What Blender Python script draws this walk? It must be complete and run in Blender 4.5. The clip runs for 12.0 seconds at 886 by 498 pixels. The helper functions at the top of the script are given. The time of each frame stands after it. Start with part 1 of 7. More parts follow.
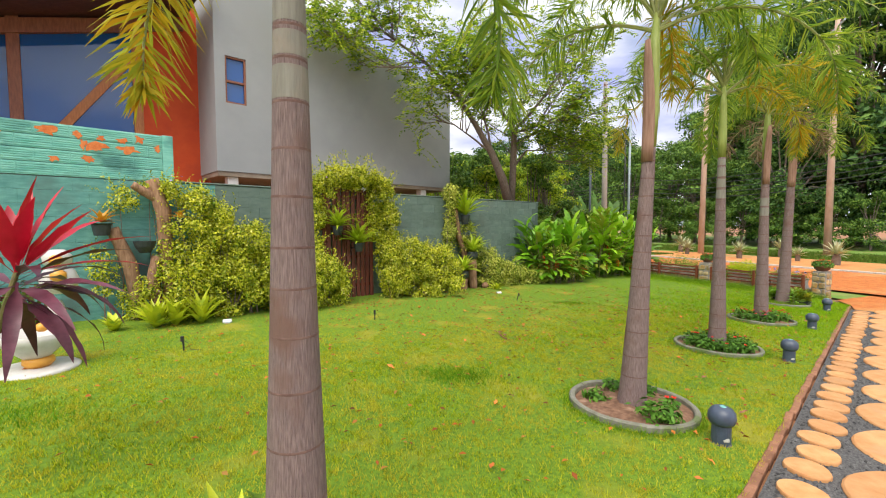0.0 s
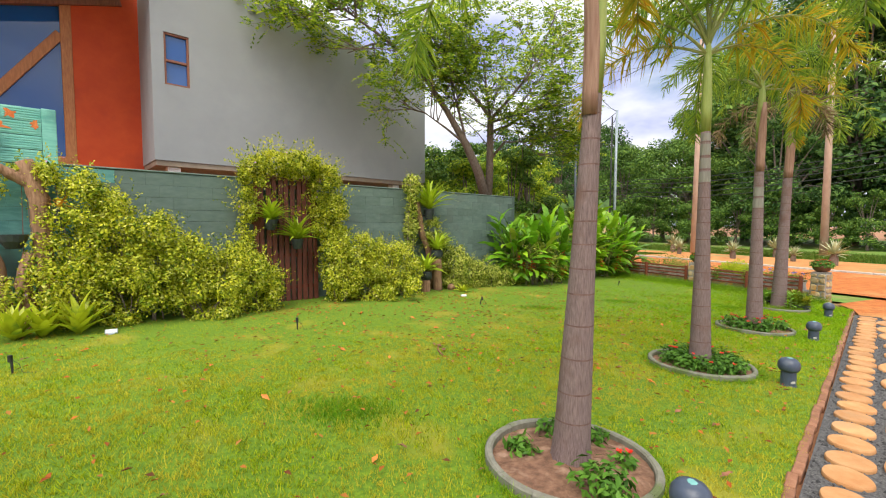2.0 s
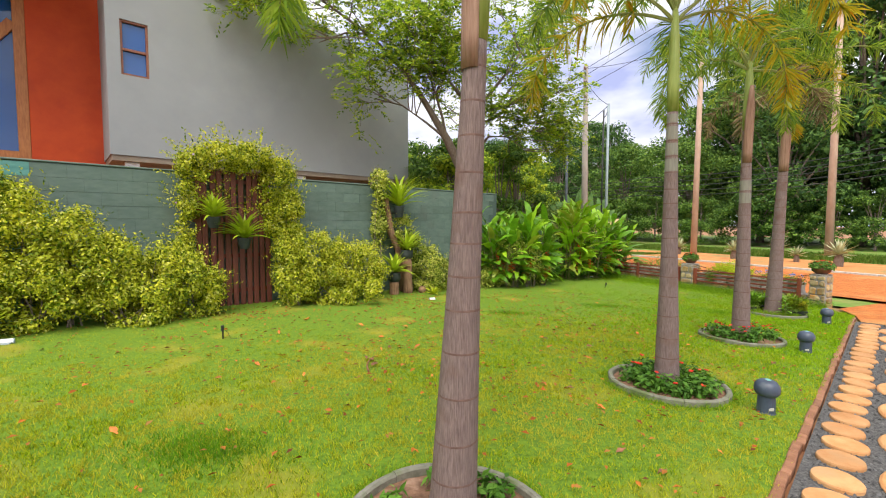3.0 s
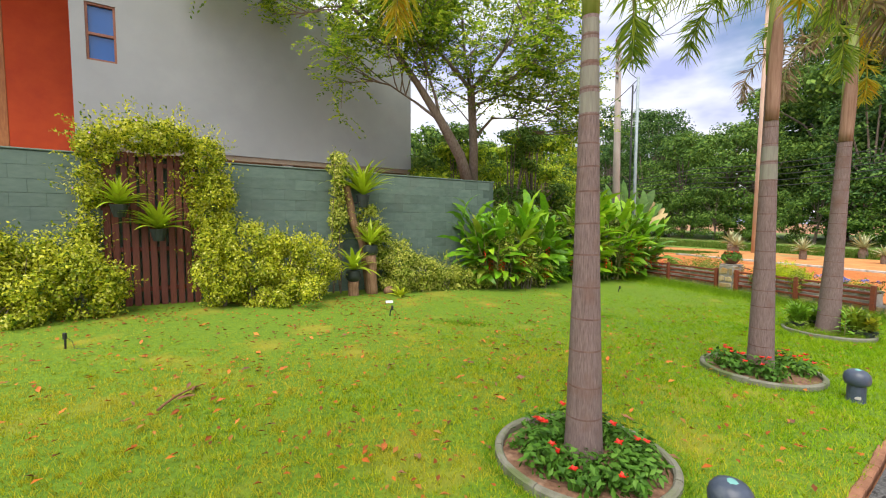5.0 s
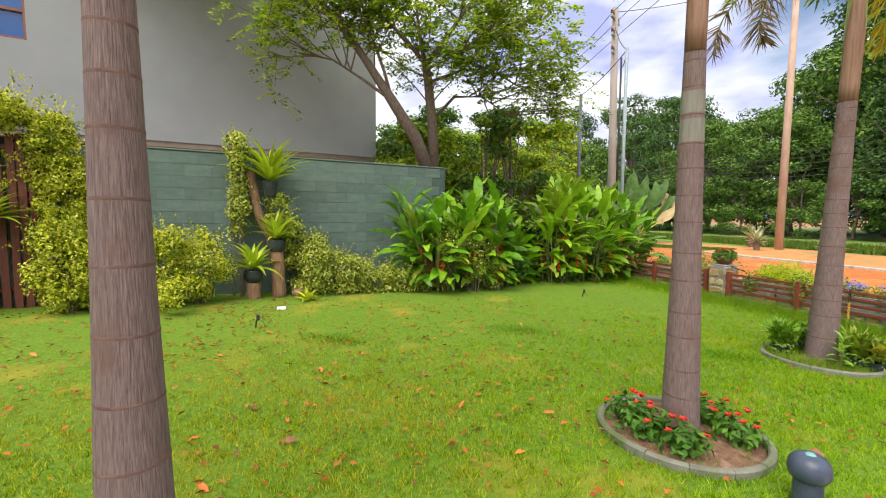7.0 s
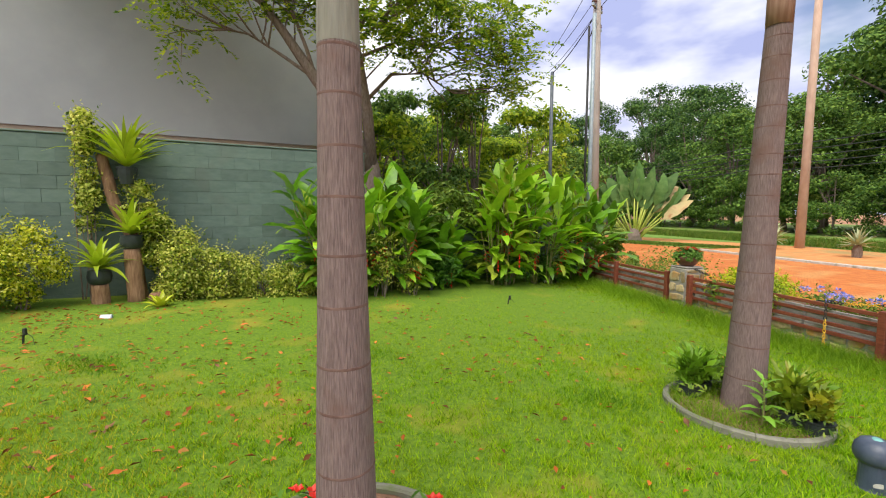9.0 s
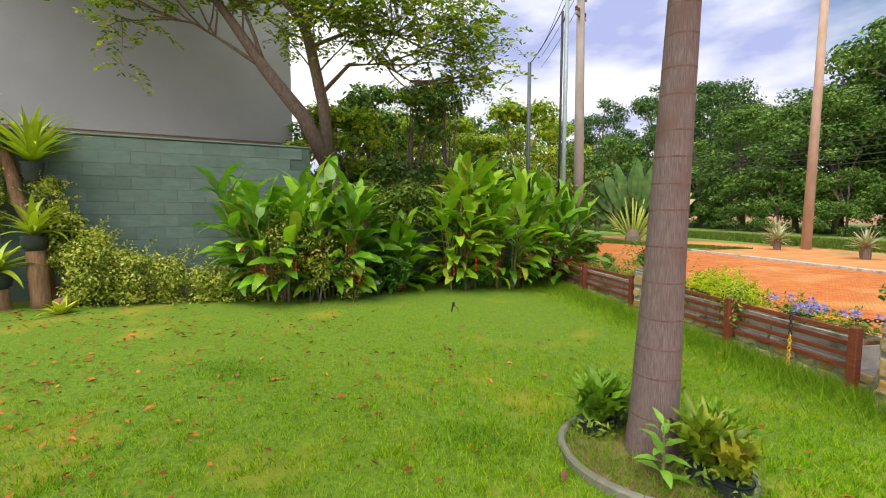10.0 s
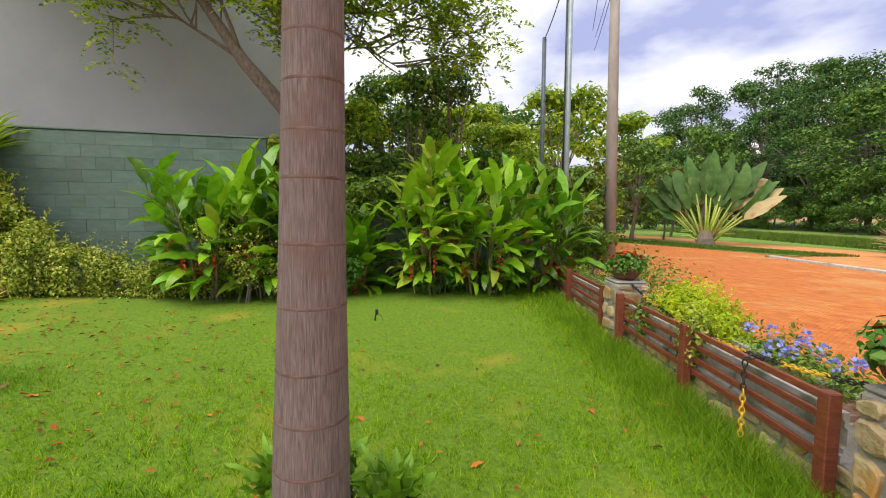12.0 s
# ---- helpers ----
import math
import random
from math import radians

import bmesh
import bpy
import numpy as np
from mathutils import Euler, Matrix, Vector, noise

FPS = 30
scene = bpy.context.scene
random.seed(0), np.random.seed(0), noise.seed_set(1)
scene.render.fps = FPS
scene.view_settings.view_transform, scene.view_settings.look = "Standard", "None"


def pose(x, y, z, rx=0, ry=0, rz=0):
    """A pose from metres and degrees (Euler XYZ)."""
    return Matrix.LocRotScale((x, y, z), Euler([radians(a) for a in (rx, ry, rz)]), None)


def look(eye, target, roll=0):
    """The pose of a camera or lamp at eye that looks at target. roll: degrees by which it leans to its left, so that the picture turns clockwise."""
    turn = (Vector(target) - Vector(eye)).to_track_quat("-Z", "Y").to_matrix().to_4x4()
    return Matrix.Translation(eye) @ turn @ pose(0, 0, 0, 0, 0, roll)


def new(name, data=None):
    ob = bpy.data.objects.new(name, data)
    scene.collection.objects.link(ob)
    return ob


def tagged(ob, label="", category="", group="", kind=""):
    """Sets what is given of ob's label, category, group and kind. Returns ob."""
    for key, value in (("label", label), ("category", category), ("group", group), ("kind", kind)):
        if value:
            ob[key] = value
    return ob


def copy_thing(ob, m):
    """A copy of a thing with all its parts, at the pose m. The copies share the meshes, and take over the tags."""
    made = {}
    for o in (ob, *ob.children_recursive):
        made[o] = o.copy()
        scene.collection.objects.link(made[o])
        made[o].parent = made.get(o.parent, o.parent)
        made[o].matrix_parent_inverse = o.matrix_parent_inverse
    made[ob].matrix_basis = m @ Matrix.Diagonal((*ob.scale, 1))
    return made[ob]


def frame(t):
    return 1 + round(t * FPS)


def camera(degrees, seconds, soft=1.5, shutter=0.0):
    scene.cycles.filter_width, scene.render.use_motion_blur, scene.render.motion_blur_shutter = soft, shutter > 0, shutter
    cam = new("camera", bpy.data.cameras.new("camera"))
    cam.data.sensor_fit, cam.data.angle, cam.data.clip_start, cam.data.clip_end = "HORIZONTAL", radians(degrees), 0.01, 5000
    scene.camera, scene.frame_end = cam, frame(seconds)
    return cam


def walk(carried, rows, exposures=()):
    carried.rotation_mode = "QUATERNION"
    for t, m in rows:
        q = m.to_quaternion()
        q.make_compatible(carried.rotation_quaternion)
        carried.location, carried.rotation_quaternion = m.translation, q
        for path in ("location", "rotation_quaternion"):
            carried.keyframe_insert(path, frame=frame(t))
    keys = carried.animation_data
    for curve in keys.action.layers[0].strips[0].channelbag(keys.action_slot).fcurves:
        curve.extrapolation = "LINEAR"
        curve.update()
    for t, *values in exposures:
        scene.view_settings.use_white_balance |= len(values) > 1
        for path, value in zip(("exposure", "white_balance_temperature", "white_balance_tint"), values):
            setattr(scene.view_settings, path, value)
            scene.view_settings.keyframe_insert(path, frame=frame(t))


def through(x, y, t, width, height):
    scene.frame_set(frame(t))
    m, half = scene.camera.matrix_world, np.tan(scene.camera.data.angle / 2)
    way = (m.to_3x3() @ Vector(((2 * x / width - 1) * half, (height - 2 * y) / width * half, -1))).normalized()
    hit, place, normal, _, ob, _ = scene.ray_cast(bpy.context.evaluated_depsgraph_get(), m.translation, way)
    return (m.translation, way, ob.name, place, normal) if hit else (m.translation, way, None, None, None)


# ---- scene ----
cam = camera(92.4, 12.0, soft=1.1)
METRES, EYE, TILT, LEAN, TURN = 13.4, 1.5, 0.0, 0.0, 0.0
ROWS = [
    (0.0, 0.0, 0.0, 0.0, 0.0, -3.43, -0.05),
    (0.5, 0.0099, 0.0173, -0.0034, -0.23, -3.45, -0.13),
    (1.0, 0.0215, 0.0369, -0.0057, -0.35, -3.44, -0.16),
    (1.5, 0.0437, 0.0609, -0.0075, -0.47, -3.41, -0.17),
    (2.0, 0.0663, 0.0859, -0.0095, -0.46, -3.39, -0.17),
    (2.5, 0.0944, 0.1137, -0.0103, -0.34, -3.37, -0.2),
    (3.0, 0.1272, 0.1362, -0.0119, 0.19, -3.44, -0.19),
    (5.0, 0.2533, 0.2504, -0.0209, 7.27, -3.86, -0.2),
    (5.5, 0.2839, 0.2815, -0.0213, 8.04, -4.17, -0.31),
    (6.0, 0.3143, 0.3108, -0.0211, 8.95, -4.27, -0.27),
    (6.5, 0.3452, 0.3429, -0.0242, 9.99, -4.48, -0.26),
    (7.0, 0.3786, 0.374, -0.0251, 10.68, -4.62, -0.2),
    (9.0, 0.5178, 0.5047, -0.0324, 14.27, -5.0, -0.08),
    (9.5, 0.5529, 0.5391, -0.0337, 15.03, -4.93, -0.01),
    (10.0, 0.5874, 0.5731, -0.0354, 15.83, -4.89, 0.05),
    (10.5, 0.6217, 0.6096, -0.0388, 16.44, -4.89, 0.09),
    (11.0, 0.6562, 0.641, -0.0399, 17.03, -4.88, 0.08),
    (11.5, 0.6859, 0.6706, -0.0417, 18.33, -4.86, 0.01),
    (12.0, 0.7087, 0.6992, -0.0427, 26.81, -4.89, -0.17),
]
walk(cam, [(t, pose(0, 0, EYE, TILT, LEAN, TURN) @ pose(METRES * x, METRES * y, METRES * z, 90 + pitch, roll, yaw)) for t, x, y, z, yaw, pitch, roll in ROWS],
     exposures=[(0.0, 0.98), (6.0, 1.04), (12.0, 0.81)])

# ---- world and sun ----
SUN_EL, SUN_AZ = 58.0, 196.0      # degrees; azimuth from +y towards +x
world = bpy.data.worlds.new("sky")
scene.world = world
world.use_nodes = True


def build_world():
    nt = world.node_tree
    nt.nodes.clear()
    n = nt.nodes.new
    out, bg = n("ShaderNodeOutputWorld"), n("ShaderNodeBackground")
    sky = n("ShaderNodeTexSky")
    sky.sky_type, sky.sun_disc = "NISHITA", False
    sky.sun_elevation, sky.sun_rotation = radians(SUN_EL), radians(SUN_AZ)
    tc, mp = n("ShaderNodeTexCoord"), n("ShaderNodeMapping")
    mp.inputs["Scale"].default_value = (1.0, 1.0, 2.4)
    mp.inputs["Location"].default_value = (0.35, 0.2, 0.1)
    big, fine = n("ShaderNodeTexNoise"), n("ShaderNodeTexNoise")
    big.inputs["Scale"].default_value, big.inputs["Detail"].default_value = 1.7, 6.0
    fine.inputs["Scale"].default_value, fine.inputs["Detail"].default_value = 3.1, 5.0
    cover, shade = n("ShaderNodeValToRGB"), n("ShaderNodeValToRGB")
    cover.color_ramp.elements[0].position, cover.color_ramp.elements[1].position = 0.25, 0.35
    shade.color_ramp.elements[0].position, shade.color_ramp.elements[0].color = 0.36, (0.37, 0.41, 0.66, 1)
    shade.color_ramp.elements[1].position, shade.color_ramp.elements[1].color = 0.58, (0.95, 0.95, 0.95, 1)
    scale = n("ShaderNodeMix")
    scale.data_type, scale.blend_type = "RGBA", "MULTIPLY"
    scale.inputs[0].default_value = 1.0
    scale.inputs[7].default_value = (SKY, SKY, SKY, 1)
    mix = n("ShaderNodeMix")
    mix.data_type = "RGBA"
    L = nt.links.new
    L(tc.outputs["Generated"], mp.inputs["Vector"])
    L(mp.outputs[0], big.inputs["Vector"]), L(mp.outputs[0], fine.inputs["Vector"])
    L(big.outputs[0], cover.inputs[0]), L(fine.outputs[0], shade.inputs[0])
    L(sky.outputs[0], scale.inputs[6])
    L(cover.outputs[0], mix.inputs[0])
    L(scale.outputs[2], mix.inputs[6]), L(shade.outputs[0], mix.inputs[7])
    L(mix.outputs[2], bg.inputs["Color"])
    bg.inputs["Strength"].default_value = 0.74
    L(bg.outputs[0], out.inputs[0])


SKY = 0.10
build_world()
sun = new("sun", bpy.data.lights.new("sun", "SUN"))
sun.data.energy, sun.data.angle, sun.data.color = 2.3, radians(50), (1.0, 0.93, 0.80)
az, el = radians(SUN_AZ), radians(SUN_EL)
sun.matrix_world = look((math.sin(az) * math.cos(el) * 50, math.cos(az) * math.cos(el) * 50, math.sin(el) * 50), (0, 0, 0))

# ---- materials ----


def mat(name, c1, c2, scale=8.0, rough=0.8, bump=0.3, bscale=60.0, stretch=(1, 1, 1), vary=0.0, island=0.0, c3=None, s3=1.2, t3=0.55,
        metal=0.0, through=0.0, wave=None, coat=0.0):
    """Two-scale procedural surface: c1 to c2 by fine noise, c3 in large patches, brightness varied per object or per island."""
    m = bpy.data.materials.new(name)
    m.use_nodes = True
    nt = m.node_tree
    n, L = nt.nodes.new, nt.links.new
    b = nt.nodes["Principled BSDF"]
    b.inputs["Roughness"].default_value, b.inputs["Metallic"].default_value = rough, metal
    b.inputs["Coat Weight"].default_value = coat
    geo, mp = n("ShaderNodeNewGeometry"), n("ShaderNodeMapping")
    mp.inputs["Scale"].default_value = stretch
    L(geo.outputs["Position"], mp.inputs["Vector"])
    a = n("ShaderNodeTexNoise")
    a.inputs["Scale"].default_value, a.inputs["Detail"].default_value = scale, 5.0
    a.inputs["Roughness"].default_value = 0.6
    L(mp.outputs[0], a.inputs["Vector"])
    r = n("ShaderNodeMapRange")
    r.inputs[1].default_value, r.inputs[2].default_value = 0.33, 0.67
    L(a.outputs[0], r.inputs[0])
    mix = n("ShaderNodeMix")
    mix.data_type = "RGBA"
    mix.inputs[6].default_value, mix.inputs[7].default_value = (*c1, 1), (*c2, 1)
    L(r.outputs[0], mix.inputs[0])
    col = mix.outputs[2]
    if c3:
        p = n("ShaderNodeTexNoise")
        p.inputs["Scale"].default_value, p.inputs["Detail"].default_value = s3, 4.0
        L(geo.outputs["Position"], p.inputs["Vector"])
        pr = n("ShaderNodeMapRange")
        pr.inputs[1].default_value, pr.inputs[2].default_value = t3, t3 + 0.14
        L(p.outputs[0], pr.inputs[0])
        m2 = n("ShaderNodeMix")
        m2.data_type = "RGBA"
        m2.inputs[7].default_value = (*c3, 1)
        L(pr.outputs[0], m2.inputs[0]), L(col, m2.inputs[6])
        col = m2.outputs[2]
    if vary or island:
        hsv = n("ShaderNodeHueSaturation")
        k = n("ShaderNodeMapRange")
        amp = vary or island
        k.inputs[3].default_value, k.inputs[4].default_value = 1 - amp, 1 + amp
        if vary:
            oi = n("ShaderNodeObjectInfo")
            L(oi.outputs["Random"], k.inputs[0])
        else:
            L(geo.outputs["Random Per Island"], k.inputs[0])
        L(k.outputs[0], hsv.inputs["Value"]), L(col, hsv.inputs["Color"])
        col = hsv.outputs[0]
    L(col, b.inputs["Base Color"])
    if bump:
        f = n("ShaderNodeTexNoise")
        f.inputs["Scale"].default_value, f.inputs["Detail"].default_value = bscale, 4.0
        L(mp.outputs[0], f.inputs["Vector"])
        bp = n("ShaderNodeBump")
        bp.inputs["Strength"].default_value, bp.inputs["Distance"].default_value = bump, 0.01
        L(f.outputs[0], bp.inputs["Height"]), L(bp.outputs[0], b.inputs["Normal"])
    if through:
        tr, ms = n("ShaderNodeBsdfTranslucent"), n("ShaderNodeMixShader")
        ms.inputs[0].default_value = through
        L(col, tr.inputs["Color"])
        L(b.outputs[0], ms.inputs[1]), L(tr.outputs[0], ms.inputs[2])
        L(ms.outputs[0], nt.nodes["Material Output"].inputs["Surface"])
    return m


def leafmat(name, cols, rough=0.45, through=0.3, patch=None):
    """Leaf surface whose colour is picked leaf by leaf from cols."""
    m = bpy.data.materials.new(name)
    m.use_nodes = True
    nt = m.node_tree
    n, L = nt.nodes.new, nt.links.new
    b = nt.nodes["Principled BSDF"]
    b.inputs["Roughness"].default_value = rough + 0.1
    b.inputs["Specular IOR Level"].default_value = 0.2
    geo, ramp = n("ShaderNodeNewGeometry"), n("ShaderNodeValToRGB")
    e = ramp.color_ramp.elements
    while len(e) < len(cols):
        e.new(0.5)
    for i, c in enumerate(cols):
        e[i].position, e[i].color = i / (len(cols) - 1), (*c, 1)
    L(geo.outputs["Random Per Island"], ramp.inputs[0])
    col = ramp.outputs[0]
    no = n("ShaderNodeTexNoise")
    no.inputs["Scale"].default_value, no.inputs["Detail"].default_value = (patch[1] if patch else 2.5), 3.0
    L(geo.outputs["Position"], no.inputs["Vector"])
    mr = n("ShaderNodeMapRange")
    mr.inputs[1].default_value, mr.inputs[2].default_value = 0.38, 0.64
    L(no.outputs[0], mr.inputs[0])
    m2 = n("ShaderNodeMix")
    m2.data_type = "RGBA"
    if patch:
        m2.inputs[7].default_value = (*patch[0], 1)
        k = n("ShaderNodeMath")
        k.operation = "MULTIPLY"
        k.inputs[1].default_value = patch[2]
        L(mr.outputs[0], k.inputs[0]), L(k.outputs[0], m2.inputs[0])
    else:
        m2.blend_type = "MULTIPLY"
        m2.inputs[7].default_value = (0.72, 0.78, 0.8, 1)
        L(mr.outputs[0], m2.inputs[0])
    L(col, m2.inputs[6])
    col = m2.outputs[2]
    L(col, b.inputs["Base Color"])
    if through:
        tr, ms = n("ShaderNodeBsdfTranslucent"), n("ShaderNodeMixShader")
        ms.inputs[0].default_value = through
        L(col, tr.inputs["Color"])
        L(b.outputs[0], ms.inputs[1]), L(tr.outputs[0], ms.inputs[2])
        L(ms.outputs[0], nt.nodes["Material Output"].inputs["Surface"])
    return m


def road_mat():
    """Rows of worn red pavers under orange dust."""
    m = mat("red_brick_paving", (0.50, 0.125, 0.018), (0.66, 0.23, 0.045), 5.0, 0.92, 0.0, 40, c3=(0.62, 0.29, 0.085), s3=0.7, t3=0.50)
    nt = m.node_tree
    n, L = nt.nodes.new, nt.links.new
    b = nt.nodes["Principled BSDF"]
    col = b.inputs["Base Color"].links[0].from_socket
    geo, mp, br = n("ShaderNodeNewGeometry"), n("ShaderNodeMapping"), n("ShaderNodeTexBrick")
    mp.inputs["Rotation"].default_value = (0, 0, radians(26))
    br.inputs["Scale"].default_value = 4.6
    br.inputs["Mortar Size"].default_value = 0.028
    br.inputs["Color1"].default_value, br.inputs["Color2"].default_value = (1, 1, 1, 1), (0.74, 0.70, 0.68, 1)
    br.inputs["Mortar"].default_value = (0.46, 0.40, 0.38, 1)
    mul = n("ShaderNodeMix")
    mul.data_type, mul.blend_type = "RGBA", "MULTIPLY"
    mul.inputs[0].default_value = 0.8
    L(geo.outputs["Position"], mp.inputs["Vector"]), L(mp.outputs[0], br.inputs["Vector"])
    L(col, mul.inputs[6]), L(br.outputs["Color"], mul.inputs[7]), L(mul.outputs[2], b.inputs["Base Color"])
    bp = n("ShaderNodeBump")
    bp.inputs["Strength"].default_value, bp.inputs["Distance"].default_value = 0.5, 0.01
    L(br.outputs["Color"], bp.inputs["Height"]), L(bp.outputs[0], b.inputs["Normal"])
    return m


M_GROUND = mat("dry_earth", (0.30, 0.13, 0.06), (0.42, 0.20, 0.10), 3.0, 0.95, 0.5, 20, c3=(0.16, 0.17, 0.05), s3=0.35, t3=0.5)
M_LAWN = mat("lawn_turf", (0.07, 0.15, 0.003), (0.165, 0.27, 0.006), 30.0, 0.95, 0.8, 90, c3=(0.25, 0.25, 0.016), s3=1.3, t3=0.55)
M_ROAD = road_mat()
M_VERGE = mat("verge_grass", (0.10, 0.20, 0.02), (0.18, 0.30, 0.04), 6.0, 0.95, 0.6, 60, c3=(0.33, 0.22, 0.09), s3=0.5, t3=0.56)
M_DIRT = mat("orange_dirt", (0.48, 0.18, 0.05), (0.60, 0.28, 0.09), 2.0, 0.95, 0.5, 30, c3=(0.24, 0.22, 0.08), s3=0.35, t3=0.55)
M_GRAVEL = mat("dark_gravel", (0.035, 0.035, 0.04), (0.16, 0.155, 0.15), 70.0, 0.9, 1.0, 90)
M_STONE_DISC = mat("sandstone_disc", (0.48, 0.215, 0.075), (0.59, 0.32, 0.14), 7.0, 0.85, 0.4, 80, vary=0.14, c3=(0.46, 0.27, 0.13), s3=3.0, t3=0.56)
M_EDGE = mat("edging_brick", (0.22, 0.095, 0.05), (0.33, 0.16, 0.09), 12.0, 0.9, 0.5, 60, vary=0.2)
M_WALL = mat("grey_green_painted_block", (0.098, 0.150, 0.128), (0.135, 0.19, 0.165), 5.0, 0.75, 0.35, 50, vary=0.13, stretch=(1, 1, 2.5), c3=(0.12, 0.15, 0.13), s3=1.2, t3=0.6)
M_WALLJ = mat("wall_joint", (0.055, 0.088, 0.075), (0.085, 0.125, 0.108), 6.0, 0.9, 0.4, 50)
M_TURQ = mat("turquoise_painted_block", (0.12, 0.41, 0.35), (0.24, 0.56, 0.48), 6.0, 0.7, 0.4, 40, vary=0.10, stretch=(0.6, 0.6, 4), c3=(0.07, 0.23, 0.21), s3=1.5, t3=0.57)
M_TURQD = mat("teal_painted_block", (0.08, 0.26, 0.245), (0.15, 0.38, 0.345), 5.0, 0.75, 0.35, 50, vary=0.10, stretch=(1, 1, 3), c3=(0.09, 0.17, 0.16), s3=1.1, t3=0.56)
M_RUST = mat("bare_clay_patch", (0.60, 0.13, 0.03), (0.72, 0.24, 0.07), 16, 0.85, 0.4, 60)
M_GREY = mat("light_grey_render", (0.295, 0.318, 0.328), (0.33, 0.352, 0.362), 1.1, 0.9, 0.12, 140, c3=(0.305, 0.325, 0.33), s3=0.3, t3=0.5)
M_WHITE = mat("white_paint", (0.66, 0.66, 0.65), (0.76, 0.76, 0.74), 6, 0.7, 0.1, 60)
M_SOFFIT = mat("tan_soffit", (0.24, 0.19, 0.14), (0.31, 0.26, 0.20), 4, 0.85, 0.15, 60)
M_RED = mat("orange_red_paint", (0.56, 0.060, 0.008), (0.64, 0.085, 0.012), 2.0, 0.7, 0.12, 90, c3=(0.46, 0.05, 0.012), s3=0.7, t3=0.55)
M_TIMBER = mat("varnished_timber", (0.38, 0.13, 0.035), (0.55, 0.23, 0.07), 9, 0.5, 0.2, 40, stretch=(3, 3, 0.5))
M_DARKWOOD = mat("dark_timber", (0.05, 0.022, 0.018), (0.10, 0.045, 0.035), 9, 0.6, 0.2, 40)
M_FENCE = mat("red_brown_stained_wood", (0.15, 0.034, 0.018), (0.26, 0.07, 0.034), 12, 0.5, 0.3, 60, stretch=(1, 1, 6), vary=0.12)
M_TRELLIS = mat("maroon_stained_slat", (0.11, 0.026, 0.018), (0.19, 0.05, 0.032), 10, 0.6, 0.3, 60, stretch=(6, 6, 0.7), vary=0.15)
M_CONC = mat("weathered_concrete", (0.40, 0.38, 0.35), (0.56, 0.54, 0.50), 9, 0.9, 0.4, 70, c3=(0.20, 0.22, 0.14), s3=4.0, t3=0.55)
M_RING = mat("mossy_concrete_ring", (0.155, 0.155, 0.115), (0.26, 0.25, 0.205), 10, 0.95, 0.5, 70, c3=(0.12, 0.15, 0.06), s3=5.0, t3=0.48)
M_SOIL = mat("garden_soil", (0.12, 0.06, 0.035), (0.26, 0.14, 0.085), 20, 0.98, 1.0, 50, c3=(0.35, 0.22, 0.15), s3=8, t3=0.56)
M_LAMP = mat("slate_blue_plastic", (0.045, 0.06, 0.095), (0.065, 0.085, 0.13), 14, 0.4, 0.1, 80, c3=(0.10, 0.12, 0.15), s3=9, t3=0.6)
M_BLACK = mat("black_plastic", (0.012, 0.013, 0.014), (0.03, 0.03, 0.032), 20, 0.5, 0.1, 60)
M_POT = mat("dark_plastic_pot", (0.02, 0.028, 0.03), (0.04, 0.05, 0.052), 10, 0.5, 0.15, 60)
M_CLAY = mat("brown_glazed_clay", (0.10, 0.035, 0.022), (0.18, 0.07, 0.04), 9, 0.45, 0.2, 40)
M_LOG = mat("weathered_log", (0.20, 0.10, 0.055), (0.37, 0.22, 0.13), 9, 0.9, 0.7, 30, stretch=(4, 4, 0.6), vary=0.15)
M_ROCK = mat("field_stone", (0.32, 0.24, 0.12), (0.52, 0.41, 0.24), 16, 0.85, 0.9, 40, vary=0.36, c3=(0.42, 0.22, 0.06), s3=4.5, t3=0.50)
M_MORTAR = mat("pale_mortar", (0.24, 0.22, 0.20), (0.34, 0.32, 0.29), 14, 0.95, 0.5, 60)
M_POLE = mat("concrete_pole", (0.28, 0.245, 0.22), (0.38, 0.34, 0.31), 4, 0.9, 0.3, 40, stretch=(1, 1, 0.4))
M_PINKPOLE = mat("pinkish_concrete_pole", (0.42, 0.29, 0.22), (0.52, 0.38, 0.30), 4, 0.9, 0.3, 40, stretch=(1, 1, 0.4))
M_STEEL = mat("galvanised_steel", (0.26, 0.32, 0.36), (0.36, 0.42, 0.46), 8, 0.5, 0.1, 50, metal=0.3)
M_WIRE = mat("black_cable", (0.02, 0.02, 0.022), (0.03, 0.03, 0.03), 8, 0.6, 0)
M_YELLOW = mat("yellow_plastic_link", (0.75, 0.42, 0.02), (0.85, 0.52, 0.04), 12, 0.45, 0.05, 60)
M_BARK = mat("tree_bark", (0.13, 0.095, 0.075), (0.24, 0.19, 0.16), 10, 0.95, 0.9, 30, stretch=(3, 3, 0.8))
M_PALMGREEN = mat("green_crownshaft", (0.20, 0.26, 0.04), (0.32, 0.37, 0.10), 5, 0.5, 0.2, 50, stretch=(5, 5, 0.5), c3=(0.25, 0.16, 0.09), s3=4, t3=0.6)
M_SHEATH = mat("dry_leaf_sheath", (0.21, 0.105, 0.068), (0.34, 0.205, 0.145), 7, 0.7, 0.4, 30, stretch=(6, 6, 0.4))
M_STATUE = mat("white_ceramic", (0.48, 0.46, 0.43), (0.60, 0.585, 0.56), 7, 0.4, 0.1, 40)
